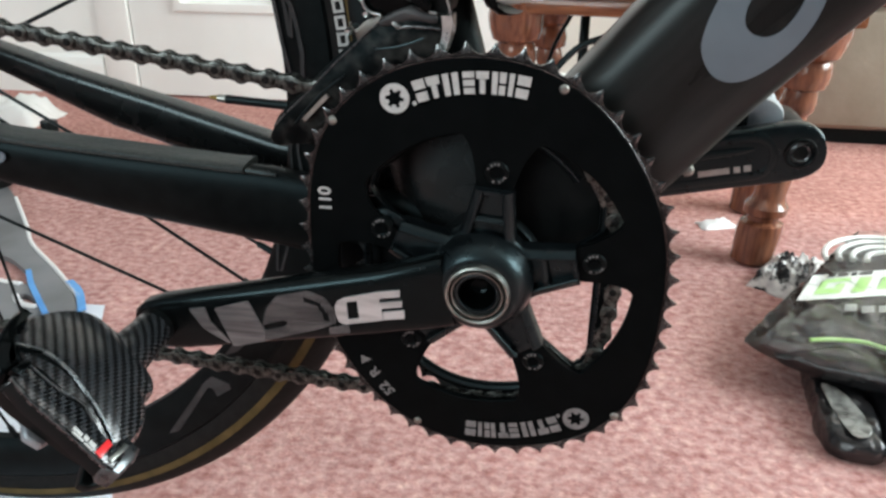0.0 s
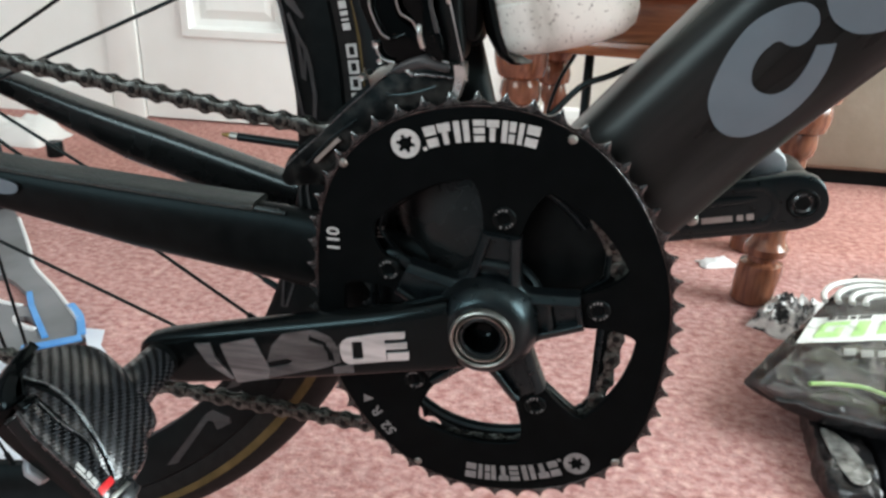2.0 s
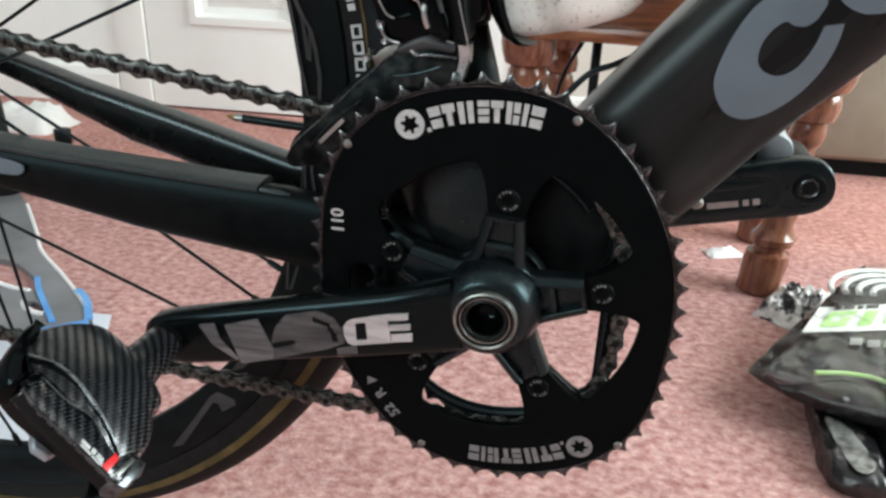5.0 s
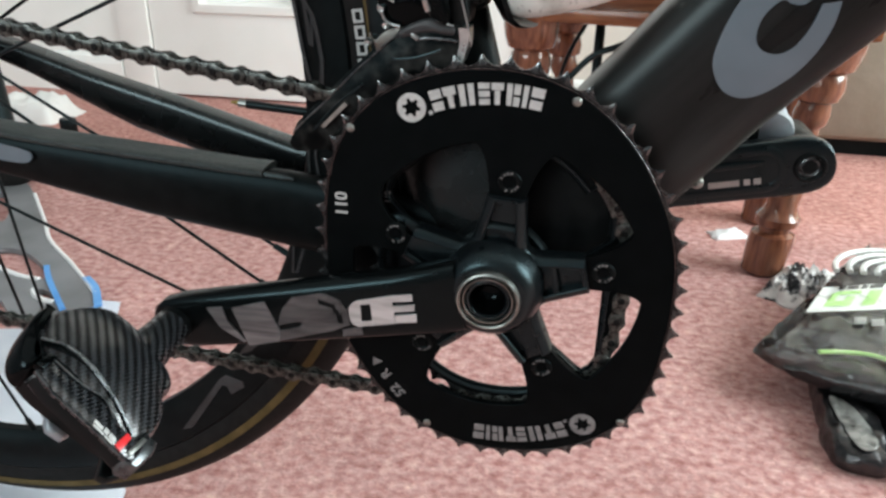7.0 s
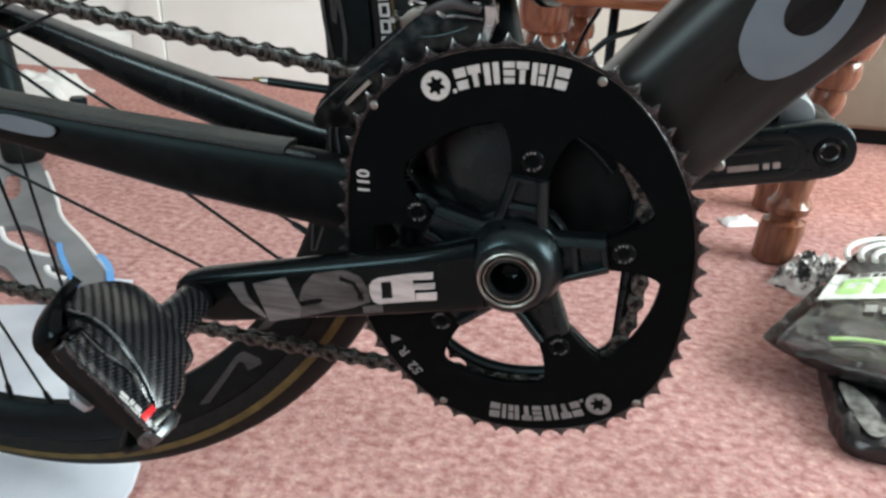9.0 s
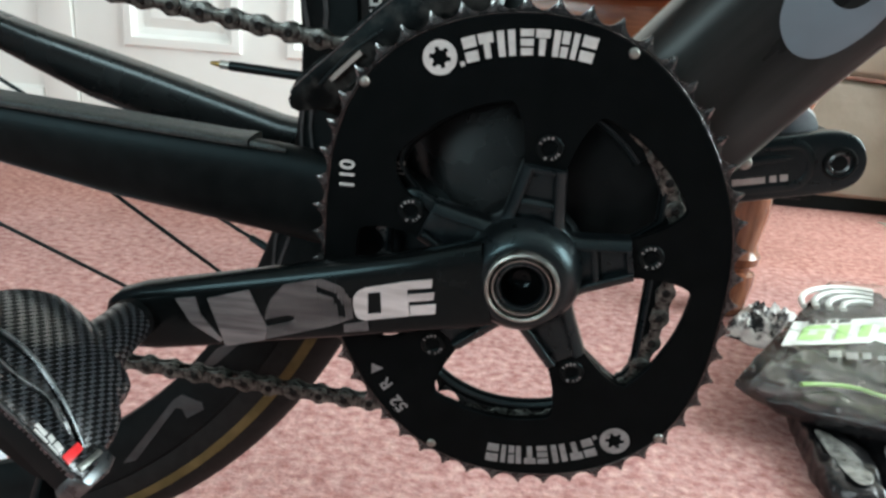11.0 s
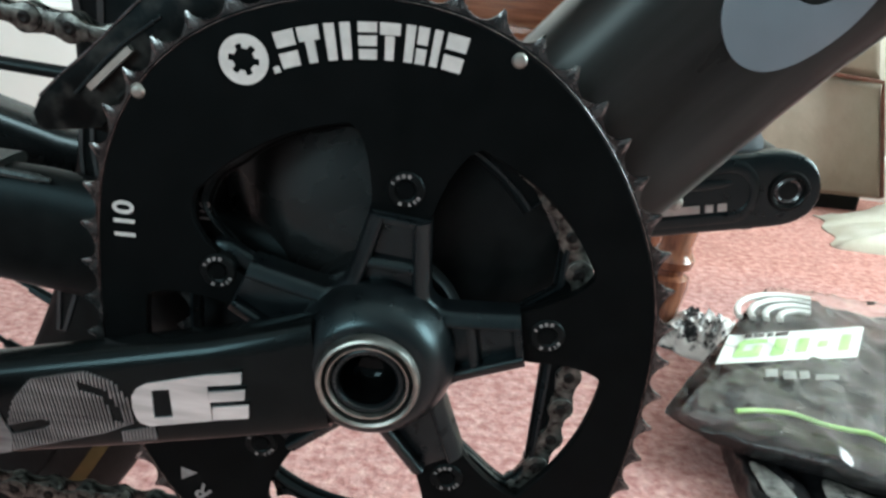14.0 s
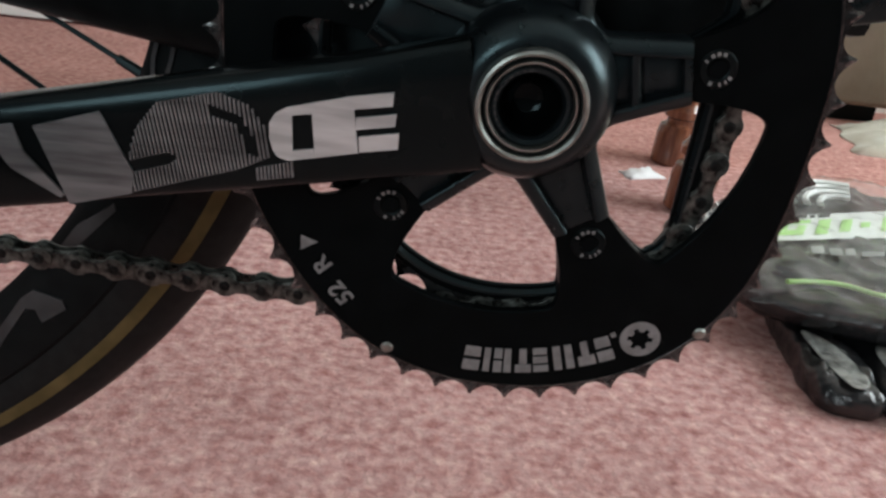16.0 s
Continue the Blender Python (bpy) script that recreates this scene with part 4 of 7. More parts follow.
def crank_left():
    """The far crank arm, its inner face towards the drive side."""
    bm = bmesh.new()
    y0 = 0.1135
    loops = []
    ends = [(0.0, 0.0195, 0.008), (0.03, 0.0190, 0.008), (0.08, 0.0182, 0.0075), (0.13, 0.0178, 0.007)]
    ends += [(0.1660 + 0.0203 * math.sin(q), 0.0178 * math.cos(q) ** 0.62, 0.007 - 0.001 * math.sin(q)) for q in (radians(11 * k) for k in range(8))] + [(0.1864, 0.0028, 0.0058)]
    for u, w, h in ends:
        loops.append([-FU * u - FV * q + Vector((0, y0 + h + p, 0)) for p, q in superell(h, w, 32, 4.5)])
    loft(bm, loops)
    arm = part("crank_arm", bm, CRANK_BLACK, bike, "far satin black crank arm with channelled inner face", smooth=50)
    c = -FU * 0.1725
    bm = bmesh.new()
    revolve(bm, [(0.0064, y0 + 0.004), (0.0066, y0 - 0.0010), (0.0074, y0 - 0.0016), (0.0086, y0 - 0.0014), (0.0092, y0 - 0.0004), (0.0094, y0 + 0.003)], (c.x, 0, c.z), 32)
    part("pedal_boss", bm, PLASTIC_BLACK, arm)
    bm = bmesh.new()
    revolve(bm, [(0.0040, y0 + 0.003), (0.0042, y0 - 0.0002), (0.0052, y0 - 0.0009), (0.0064, y0 - 0.0002), (0.0065, y0 + 0.003)], (c.x, 0, c.z), 28)
    part("spindle_end", bm, STEEL_DARK, arm, "dark steel spindle end")
    bm = bmesh.new()
    revolve(bm, [(0.0001, y0 - 0.0002), (0.0036, y0 - 0.0002), (0.0041, y0 - 0.0001), (0.0042, y0 + 0.003)], (c.x, 0, c.z), 24)
    part("pedal_hole", bm, PLASTIC_BLACK, arm)
    # raised border round a shallow channel along the inner face
    def face(u, v, y):
        return -FU * u - FV * v + Vector((0, y, 0))
    ch = []
    for q in range(9):
        t = radians(-90 + 22.5 * q)
        ch.append((0.1480 + 0.0080 * math.cos(t), -0.0016 + 0.0098 * math.sin(t)))
    ch = [(0.03, -0.0114)] + ch + [(0.03, 0.0082)]
    bm = bmesh.new()
    loft(bm, [[face(u, v, y) for u, v in inset(ch, o)] for o, y in ((-0.0050, y0 + 0.0006), (-0.0042, y0 - 0.0001), (-0.0022, y0 - 0.0004), (-0.0006, y0 - 0.0005), (0.0002, y0 - 0.0003), (0.0012, y0 + 0.001))], cap=False)
    part("channel_border", bm, CRANK_BLACK, arm, smooth=60)
    bm = bmesh.new()
    lp = []
    for u0, k in ((0.03, 1.0), (0.135, 1.0), (0.143, 0.8), (0.148, 0.3)):
        lp.append([face(u0, -0.0064 + q * k, y0 - 0.0002 + p * k) for p, q in superell(0.0013, 0.0024, 12, 2)])
    loft(bm, lp)
    part("rib", bm, CRANK_BLACK, arm)
    for u0, u1 in ((0.116, 0.1335), (0.1360, 0.1395), (0.1415, 0.1455)):
        bm = bmesh.new()
        lp = [[face(u, v, y) for u, v in ((u0, 0.0066), (u1, 0.0066), (u1, 0.0030), (u0, 0.0030))] for y in (y0 - 0.0008, y0 + 0.0005)]
        loft(bm, lp)
        part("print", bm, INK_WHITE, arm, "pale grey print", smooth=0)
    # far pedal: spindle barrel and body beyond the arm
    ped = group_part("far_pedal", bike, "far clipless pedal of grey metal and black carbon")
    bm = bmesh.new()
    revolve(bm, [(0.0060, y0 + 0.012), (0.0090, y0 + 0.016), (0.0105, y0 + 0.024), (0.0125, y0 + 0.034), (0.0125, y0 + 0.060), (0.010, y0 + 0.066)], (c.x, 0, c.z), 24)
    part("spindle_barrel", bm, PLASTIC_BLACK, ped)
    bm = bmesh.new()
    revolve(bm, [(0.0080, y0 + 0.018), (0.0135, y0 + 0.020), (0.0150, y0 + 0.026), (0.0150, y0 + 0.048), (0.0165, y0 + 0.052), (0.0165, y0 + 0.066), (0.010, y0 + 0.070)], (c.x - 0.021, 0, c.z + 0.012), 28)
    box(bm, (c.x - 0.034, y0 + 0.040, c.z + 0.010), (0.040, 0.044, 0.036), bevel=0.010)
    part("body", bm, PALE_METAL, ped, "bright grey metal body")
    bm = bmesh.new()
    box(bm, (c.x - 0.032, y0 + 0.0176, c.z + 0.014), (0.008, 0.003, 0.028), bevel=0.001)
    part("band", bm, PLASTIC_BLACK, ped)
    bm = bmesh.new()
    box(bm, (c.x - 0.014, y0 + 0.045, c.z - 0.020), (0.034, 0.036, 0.022), bevel=0.006)
    part("tail", bm, PLASTIC_BLACK, ped)


crank_left()


def pedal():
    """The near clipless pedal: a carbon body hanging nose up on its spindle."""
    ped = group_part("pedal", bike, "carbon clipless pedal with red and white tag")
    D = Vector((0.72, 0, -0.694)).normalized()
    NN = Vector((0.694, 0, 0.72)).normalized()
    O = Vector((PED.x, 0, PED.z))

    def Q(s, y, h=0.0):
        return O + D * s + NN * h + Vector((0, y, 0))
    bm = bmesh.new()
    rod(bm, O + Vector((0, -0.0225, 0)), O + Vector((0, -0.036, 0)), 0.0098, 0.0098, 24)
    part("spindle", bm, MATT_BLACK, ped)
    bm = bmesh.new()
    uv = bm.loops.layers.uv.new("UVMap")
    revolve(bm, [(0.0088, -0.0265), (0.0100, -0.0275), (0.0102, -0.0360), (0.0108, -0.0440), (0.0115, -0.0520), (0.0105, -0.0640)], O, 32)
    for f in bm.faces:
        for lp in f.loops:
            rel = lp.vert.co - O
            lp[uv].uv = (rel.dot(D) * 0.79 + rel.y * 0.61, rel.dot(D) * 0.61 - rel.y * 0.79)
    part("neck", bm, CARBON, ped, "woven carbon neck")
    outl = [(-0.0387, -0.0624), (-0.0281, -0.0509), (-0.0154, -0.0503), (-0.0035, -0.0530), (0.0048, -0.0556), (0.0150, -0.0574), (0.0212, -0.0623), (0.0208, -0.0704),
            (0.0270, -0.0775), (0.0291, -0.0880), (0.0285, -0.1000), (0.018, -0.1060), (0.000, -0.1070), (-0.024, -0.1070), (-0.0375, -0.1000), (-0.0436, -0.0800)]
    pts = curve2(outl, 4)

    def dome(s, k):
        # the shell bulges over the spindle and falls away to the rim
        e = math.exp(-((s + 0.002) / 0.022) ** 2) * 0.0035
        return 0.007 + e * k
    bm = bmesh.new()
    uv = bm.loops.layers.uv.new("UVMap")
    c0 = (-0.004, -0.072)
    loops = []
    for k, h in ((1.02, -0.001), (1.0, 0.002), (0.94, 0.0055), (0.80, 0.0072), (0.6, 0.0084), (0.35, 0.0092), (0.12, 0.0096)):
        loops.append([Q(c0[0] + (p[0] - c0[0]) * k, c0[1] + (p[1] - c0[1]) * k, h + (dome(c0[0] + (p[0] - c0[0]) * k, 1) - 0.007 if k < 0.95 else 0)) for p in pts])
    loft(bm, loops)
    for f in bm.faces:
        for lp in f.loops:
            rel = lp.vert.co - O
            lp[uv].uv = (rel.dot(D) * 0.79 + rel.y * 0.61, rel.dot(D) * 0.61 - rel.y * 0.79)
    part("body", bm, CARBON, ped, "glossy woven carbon body")
    bm = bmesh.new()
    loft(bm, [[Q(c0[0] + (p[0] - c0[0]) * k, c0[1] + (p[1] - c0[1]) * k, h) for p in pts] for k, h in ((0.96, -0.0110), (1.0, -0.0095), (1.01, -0.0012))])
    part("underside", bm, MATT_BLACK, ped)
    # smooth nose cap without weave
    def slab(name, pts, h0, h1, material, label="", b=0.001, k=4):
        bm = bmesh.new()
        plate(bm, curve2(pts, k) if k else pts, h0, h1, b, put=lambda p, q, h: Q(p, q, h))
        return part(name, bm, material, ped, label, smooth=50)
    slab("nose", [(-0.0468, -0.0800), (-0.0450, -0.0735), (-0.0405, -0.0790), (-0.0385, -0.0880), (-0.0330, -0.0925), (-0.0262, -0.0985), (-0.0290, -0.1080), (-0.0365, -0.1055), (-0.0425, -0.0960)], 0.0112, -0.006, GLOSS_BLACK, "smooth black nose", 0.005, 5)
    # dark channel between the shell and the blade; steel lines give each lip's lit edge
    lip_a = spline([(-0.0385, -0.0935, 0.0085), (-0.0262, -0.0888, 0.0112), (-0.0120, -0.0895, 0.0124), (0.0003, -0.0930, 0.0124), (0.0105, -0.0963, 0.0112), (0.0212, -0.1003, 0.0090)], 6)
    lip_b = spline([(-0.0285, -0.0975, 0.0100), (-0.0215, -0.0990, 0.0118), (-0.0110, -0.0998, 0.0122), (0.0012, -0.0980, 0.0122), (0.0110, -0.1015, 0.0112), (0.0195, -0.1040, 0.0100)], 6)
    bm = bmesh.new()
    loops = []
    for p, q in zip(lip_a, lip_b):
        low = min(p.z, q.z) - 0.0035
        loops.append([Q(p.x, p.y, p.z), Q((p.x * 3 + q.x) / 4, (p.y * 3 + q.y) / 4, low + 0.0012), Q((p.x + q.x) / 2, (p.y + q.y) / 2, low + 0.0006), Q(q.x, q.y, q.z), Q(q.x, q.y, 0.0), Q(p.x, p.y, 0.0)])
    loft(bm, loops)
    part("channel", bm, GLOSS_BLACK, ped, "glossy black channel", smooth=50)
    for line, r in ((lip_a, 0.0011), (lip_b, 0.0008)):
        bm = bmesh.new()
        pipe(bm, [Q(*p) for p in line], [r * (0.35 + 0.65 * math.sin(math.pi * min(1, (k + 1) / len(line)))) for k in range(len(line))])
        part("ridge", bm, STEEL_DARK, ped, "steel line for the light on a ridge")
    # woven blade along the outer edge
    bm = bmesh.new()
    uv = bm.loops.layers.uv.new("UVMap")
    blade = [(-0.0270, -0.1090), (-0.0262, -0.1000), (-0.0205, -0.1005), (-0.0110, -0.1008), (0.0015, -0.0992), (0.0115, -0.1026), (0.0205, -0.1042), (0.0290, -0.1040), (0.0290, -0.1140), (0.0235, -0.1150), (0.0065, -0.1132), (-0.0155, -0.1121)]
    plate(bm, blade, 0.0128, 0.0100, 0.001, put=lambda p, q, h: Q(p, q, h))
    for f in bm.faces:
        for lp in f.loops:
            rel = lp.vert.co - O
            lp[uv].uv = (rel.dot(D) * 0.79 + rel.y * 0.61, rel.dot(D) * 0.61 - rel.y * 0.79)
    part("blade", bm, CARBON, ped, "carbon spring blade")
    slab("blade_base", inset(blade, 0.0012), 0.0101, 0.001, PLASTIC_BLACK, "", 0.0004, 0)
    slab("pad", [(-0.0290, -0.1080), (-0.0284, -0.0990), (-0.0252, -0.0985), (-0.0247, -0.1078)], 0.0146, 0.0110, GLOSS_BLACK, "small black pad", 0.0008, 0)
    # steel line as the shine on the blade's outer edge
    bm = bmesh.new()
    pipe(bm, [Q(p, q, 0.0126) for p, q in ((-0.0265, -0.1098), (-0.0155, -0.1124), (0.0065, -0.1136), (0.0235, -0.1153))], 0.0006)
    part("edge", bm, STEEL_DARK, ped, "steel line for the shine along an edge")
    slab("tag", [(0.0190, -0.1043), (0.0219, -0.1053), (0.0219, -0.1138), (0.0184, -0.1130)], 0.0133, 0.0115, RED, "red tag", 0.0002, 0)
    for s0, s1, y0, y1 in ((0.0052, 0.0100, -0.1092, -0.1108), (0.0108, 0.0132, -0.1090, -0.1112), (0.0138, 0.0172, -0.1096, -0.1118), (0.0060, 0.0120, -0.1114, -0.1124), (0.0126, 0.0174, -0.1122, -0.1131)):
        slab("tag", [(s0, y0), (s1, y0 - 0.0006), (s1, y1 - 0.0006), (s0, y1)], 0.0132, 0.0115, INK_WHITE, "white printed tag", 0.0001, 0)
    # metal clamp with a milled step, and the tail behind it
    slab("clamp", [(0.0232, -0.1120), (0.0248, -0.0965), (0.0322, -0.0972), (0.0338, -0.1032), (0.0326, -0.1138), (0.0272, -0.1152)], 0.0120, 0.0005, STEEL_DARK, "grey metal clamp", 0.0012, 0)
    slab("clamp_step", [(0.0243, -0.1120), (0.0256, -0.1010), (0.0276, -0.1010), (0.0266, -0.1126)], 0.0136, 0.0118, DULL_STEEL, "bright clamp edge", 0.0004, 0)
    slab("tail", [(0.0170, -0.0985), (0.0232, -0.1128), (0.0275, -0.1120), (0.0345, -0.1010), (0.0280, -0.0975)], -0.0090, -0.0140, PLASTIC_BLACK, "", 0.001, 0)
    slab("lower_plate", [(-0.0325, -0.0945), (-0.0210, -0.0990), (-0.0106, -0.1030), (0.0026, -0.1009), (0.0020, -0.1060), (0.0008, -0.1094), (-0.0064, -0.1103), (-0.0098, -0.1075), (-0.0112, -0.1052), (-0.0220, -0.1015), (-0.0325, -0.0985)], -0.0098, -0.0140, PALE_METAL, "grey metal lower plate", 0.001, 0)


pedal()

# ---- chain on the inner ring ----
CHAIN_Y = 0.0092


def chain_path():
    """Points along the chain, from the upper rear round the inner ring to the lower rear."""
    def rp(a):
        return r_inner(a) - 0.0035
    a0, a1 = radians(96), radians(-84)
    arc = [Vector((rp(a) * math.cos(a), CHAIN_Y, rp(a) * math.sin(a))) for a in (a0 + (a1 - a0) * i / 60 for i in range(61))]
    up = [Vector((-0.52, CHAIN_Y + 0.008, 0.1535)), Vector((-0.2552, CHAIN_Y + 0.001, 0.1125)), Vector((-0.108, CHAIN_Y, 0.0920))]
    low = [Vector((-0.0748, CHAIN_Y, -0.0815)), Vector((-0.1236, CHAIN_Y, -0.0792)), Vector((-0.304, CHAIN_Y + 0.002, -0.0692)), Vector((-0.44, CHAIN_Y + 0.006, -0.060))]
    return up + arc + low


def chain():
    ch = group_part("chain", bike, "oily steel roller chain with worn pins")

    def link(outer):
        bm = bmesh.new()
        h = 0.0044
        n = 10
        outl = []
        for i in range(n + 1):
            a = radians(114) - radians(228) * i / n
            outl.append((0.00635 + h * math.cos(a), h * math.sin(a)))
        wst = 0.56 if outer else 0.76
        outl += [(0.0031, -h * (wst + 0.11)), (0.0015, -h * wst), (-0.0015, -h * wst), (-0.0031, -h * (wst + 0.11))]
        for i in range(n + 1):
            a = radians(-66) - radians(228) * i / n
            outl.append((-0.00635 + h * math.cos(a), h * math.sin(a)))
        outl += [(-0.0031, h * (wst + 0.11)), (-0.0015, h * wst), (0.0015, h * wst), (0.0031, h * (wst + 0.11))]
        off = 0.0024 if outer else 0.0014
        for s in (-1, 1):
            plate(bm, outl, s * (off + 0.0009), s * off, 0.0003)
        if not outer:
            for x in (-0.00635, 0.00635):
                revolve(bm, [(0.0001, -0.0014), (0.0036, -0.0014), (0.0036, 0.0014), (0.0001, 0.0014)], (x, 0, 0), 10)
        return mesh_of("chain_link", bm, CHAIN_STEEL)

    def pin():
        bm = bmesh.new()
        revolve(bm, [(0.0002, -0.0038), (0.0011, -0.0041), (0.0019, -0.0037), (0.0019, 0.0037), (0.0002, 0.0040)], n=12)
        return mesh_of("chain_pin", bm, CHAIN_PIN)
    meshes, pm = (link(True), link(False)), pin()
    pts = chain_path()
    lens = [0.0]
    for p, q in zip(pts, pts[1:]):
        lens.append(lens[-1] + (q - p).length)

    def at(s):
        i = 0
        while i < len(lens) - 2 and lens[i + 1] < s:
            i += 1
        return pts[i].lerp(pts[i + 1], (s - lens[i]) / (lens[i + 1] - lens[i]))
    k, pitch = 0, 0.0127
    s = 0.0
    while s + pitch < lens[-1]:
        a, b = at(s), at(s + pitch)
        d = (b - a).normalized()
        yv = Vector((0, 1, 0))
        yv = (yv - d * yv.dot(d)).normalized()
        m = Matrix.Translation((a + b) / 2) @ Matrix((d, yv, d.cross(yv))).transposed().to_4x4()
        ob = new("chain_link", meshes[k % 2])
        ob.parent = ch
        ob.matrix_local = m
        if k % 2 == 0:
            for e in (a, b):
                pb = new("chain_pin", pm)
                pb.parent = ch
                pb.matrix_local = Matrix.Translation(e)
        k += 1
        s += pitch


chain()


# outer and inner edge of the open ring painted on the down tube
C_OUT = [(0.1285, 0.1460), (0.1269, 0.1515), (0.1208, 0.1545), (0.1116, 0.1519), (0.1019, 0.1447), (0.0950, 0.1328), (0.0908, 0.1194), (0.0905, 0.1094), (0.0960, 0.0997),
         (0.1050, 0.0965), (0.1150, 0.0998), (0.1250, 0.1081), (0.1320, 0.1184), (0.1358, 0.1295), (0.1367, 0.1390)]
C_IN = [(0.1261, 0.1402), (0.1225, 0.1372), (0.1180, 0.1372), (0.1142, 0.1387), (0.1110, 0.1365), (0.1085, 0.1335), (0.1068, 0.1300), (0.1060, 0.1263), (0.1061, 0.1230),
        (0.1072, 0.1200), (0.1106, 0.1172), (0.1164, 0.1164), (0.1225, 0.1202), (0.1270, 0.1285), (0.1293, 0.1377)]


# ---- frame ----
def frame_tubes():
    # down tube: deep aero section, growing upwards
    bm = bmesh.new()
    a = radians(50.0)
    d = Vector((math.cos(a), 0, math.sin(a)))
    up = Vector((-math.sin(a), 0, math.cos(a)))
    c0 = Vector((0.0, 0.0455, 0.0))
    # distance along, half width, lower edge; the upper edge runs straight
    table_ = ((-0.02, 0.022, -0.0225), (0.02, 0.026, -0.0390), (0.05, 0.0265, -0.0400), (0.09, 0.027, -0.0412), (0.15, 0.028, -0.0402), (0.25, 0.029, -0.0465), (0.45, 0.029, -0.0565), (0.62, 0.028, -0.0515))
    TOP = 0.0320

    def section(s):
        for (s0, w0, l0), (s1, w1, l1) in zip(table_, table_[1:]):
            if s <= s1:
                f = max(0.0, (s - s0) / (s1 - s0))
                return w0 + (w1 - w0) * f, l0 + (l1 - l0) * f
        return table_[-1][1:]
    st = []
    for k in range(33):
        s = -0.02 + 0.02 * k
        w, low = section(s)
        st.append((c0 + d * s + up * (TOP + low) / 2, w, (TOP - low) / 2, up))
    tube(bm, st, 56, 3.5)
    dt = part("down_tube", bm, TUBE_BLACK, bike, "deep black carbon down tube with blue-grey decal")

    # maker's mark: an open ring and the start of the next shape, as plain bands on the tube's side
    def side(p, lift=0.0006):
        rel = Vector((p[0], 0, p[1]))
        s_, q = rel.dot(d), rel.dot(up)
        w, low = section(s_)
        o, h = (TOP + low) / 2, (TOP - low) / 2
        t = min(0.97, abs(q - o) / h)
        return Vector((p[0], 0.0455 - w * (1 - t ** 3.5) ** (1 / 3.5) - lift, p[1]))

    def patch(pts, k=4):
        bm = bmesh.new()
        c = curve2(pts, k)
        loft(bm, [[side(p) for p in c], [side(p, -0.002) for p in c]])
        part("decal_band", bm, DECAL_BLUEGREY, dt, "blue-grey painted band", smooth=0)
    bm = bmesh.new()
    lo, li = spline([(*p, 0) for p in C_OUT], 4), spline([(*p, 0) for p in C_IN], 4)
    loops = []
    for p, q in zip(lo, li):
        row = [p.lerp(q, f / 5) for f in range(6)]
        loops.append([side(v) for v in row] + [side(v, -0.002) for v in reversed(row)])
    loft(bm, loops)
    part("decal_band", bm, DECAL_BLUEGREY, dt, "blue-grey painted band", smooth=0)
    patch([(0.1285, 0.1620), (0.1291, 0.1559), (0.1330, 0.1484), (0.1393, 0.1443), (0.1461, 0.1431), (0.1560, 0.1460), (0.1660, 0.1560), (0.1700, 0.1720), (0.1600, 0.1850), (0.1400, 0.1800)])

    bm = bmesh.new()
    revolve(bm, [(0.0002, -0.0035), (0.0022, -0.0028), (0.0032, -0.0004), (0.0032, 0.010)], (0.0961, 0.0400, 0.0473), 14)
    part("cable_stop", bm, DULL_STEEL, dt, "small dull steel cable stop")

    # darker matt sleeve round the down tube's foot, standing in for shade there
    bm = bmesh.new()
    jn = []
    for s, g in ((-0.02, 0.0010), (0.02, 0.0010), (0.05, 0.0009), (0.070, 0.0006), (0.078, -0.0004)):
        w, low = section(s)
        jn.append((c0 + d * s + up * (TOP + low) / 2, w + g, (TOP - low) / 2 + g, up))
    tube(bm, jn, 56, 3.5)
    part("shade_sleeve", bm, MATT_BLACK, dt, "matt black sleeve for the shade at the tube's foot")

    # bottom bracket shell
    bm = bmesh.new()
    revolve(bm, [(0.018, 0.013), (0.0265, 0.0135), (0.0285, 0.017), (0.0285, 0.074), (0.0265, 0.0775), (0.018, 0.078)], n=40)
    part("bottom_bracket", bm, FRAME_BLACK, bike, "black bottom bracket shell")
    bm = bmesh.new()
    revolve(bm, [(0.0152, 0.004), (0.0152, 0.113)], n=32)
    part("axle", bm, DULL_STEEL, bike)

    # seat tube, aero, with a front face towards the bottle
    bm = bmesh.new()
    b = radians(104.0)
    d2 = Vector((math.cos(b), 0, math.sin(b)))
    fw = Vector((math.sin(b), 0, -math.cos(b)))
    tube(bm, [(c0 + d2 * s + fw * o, w, h, fw) for s, w, h, o in ((0.0, 0.024, 0.040, -0.006), (0.035, 0.023, 0.044, -0.006), (0.070, 0.020, 0.037, -0.009), (0.098, 0.0170, 0.0280, -0.0102), (0.125, 0.0160, 0.0256, -0.0084), (0.3, 0.0155, 0.0245, -0.0065), (0.5, 0.0155, 0.024, -0.006))], 28, 2.5)
    seat = part("seat_tube", bm, MATT_BLACK, bike, "black aero seat tube")
    # glossy shell added over the seat tube's foot, tilted to carry its sheen
    bm = bmesh.new()
    tube(bm, [(c0 + d2 * s + fw * o, w, h, fw) for s, w, h, o in ((0.0, 0.0315, 0.0410, -0.006), (0.020, 0.0290, 0.0436, -0.006), (0.035, 0.0264, 0.0450, -0.006), (0.060, 0.0216, 0.0400, -0.0082), (0.078, 0.0180, 0.0345, -0.0094))], 36, 2.5)
    part("foot", bm, STAY_BLACK, seat, "glossy black shell added for the seat tube's sheen")

    # cheeks of the wheel cut-out, either side of the tyre
    for yc in (0.0285, 0.0625):
        bm = bmesh.new()
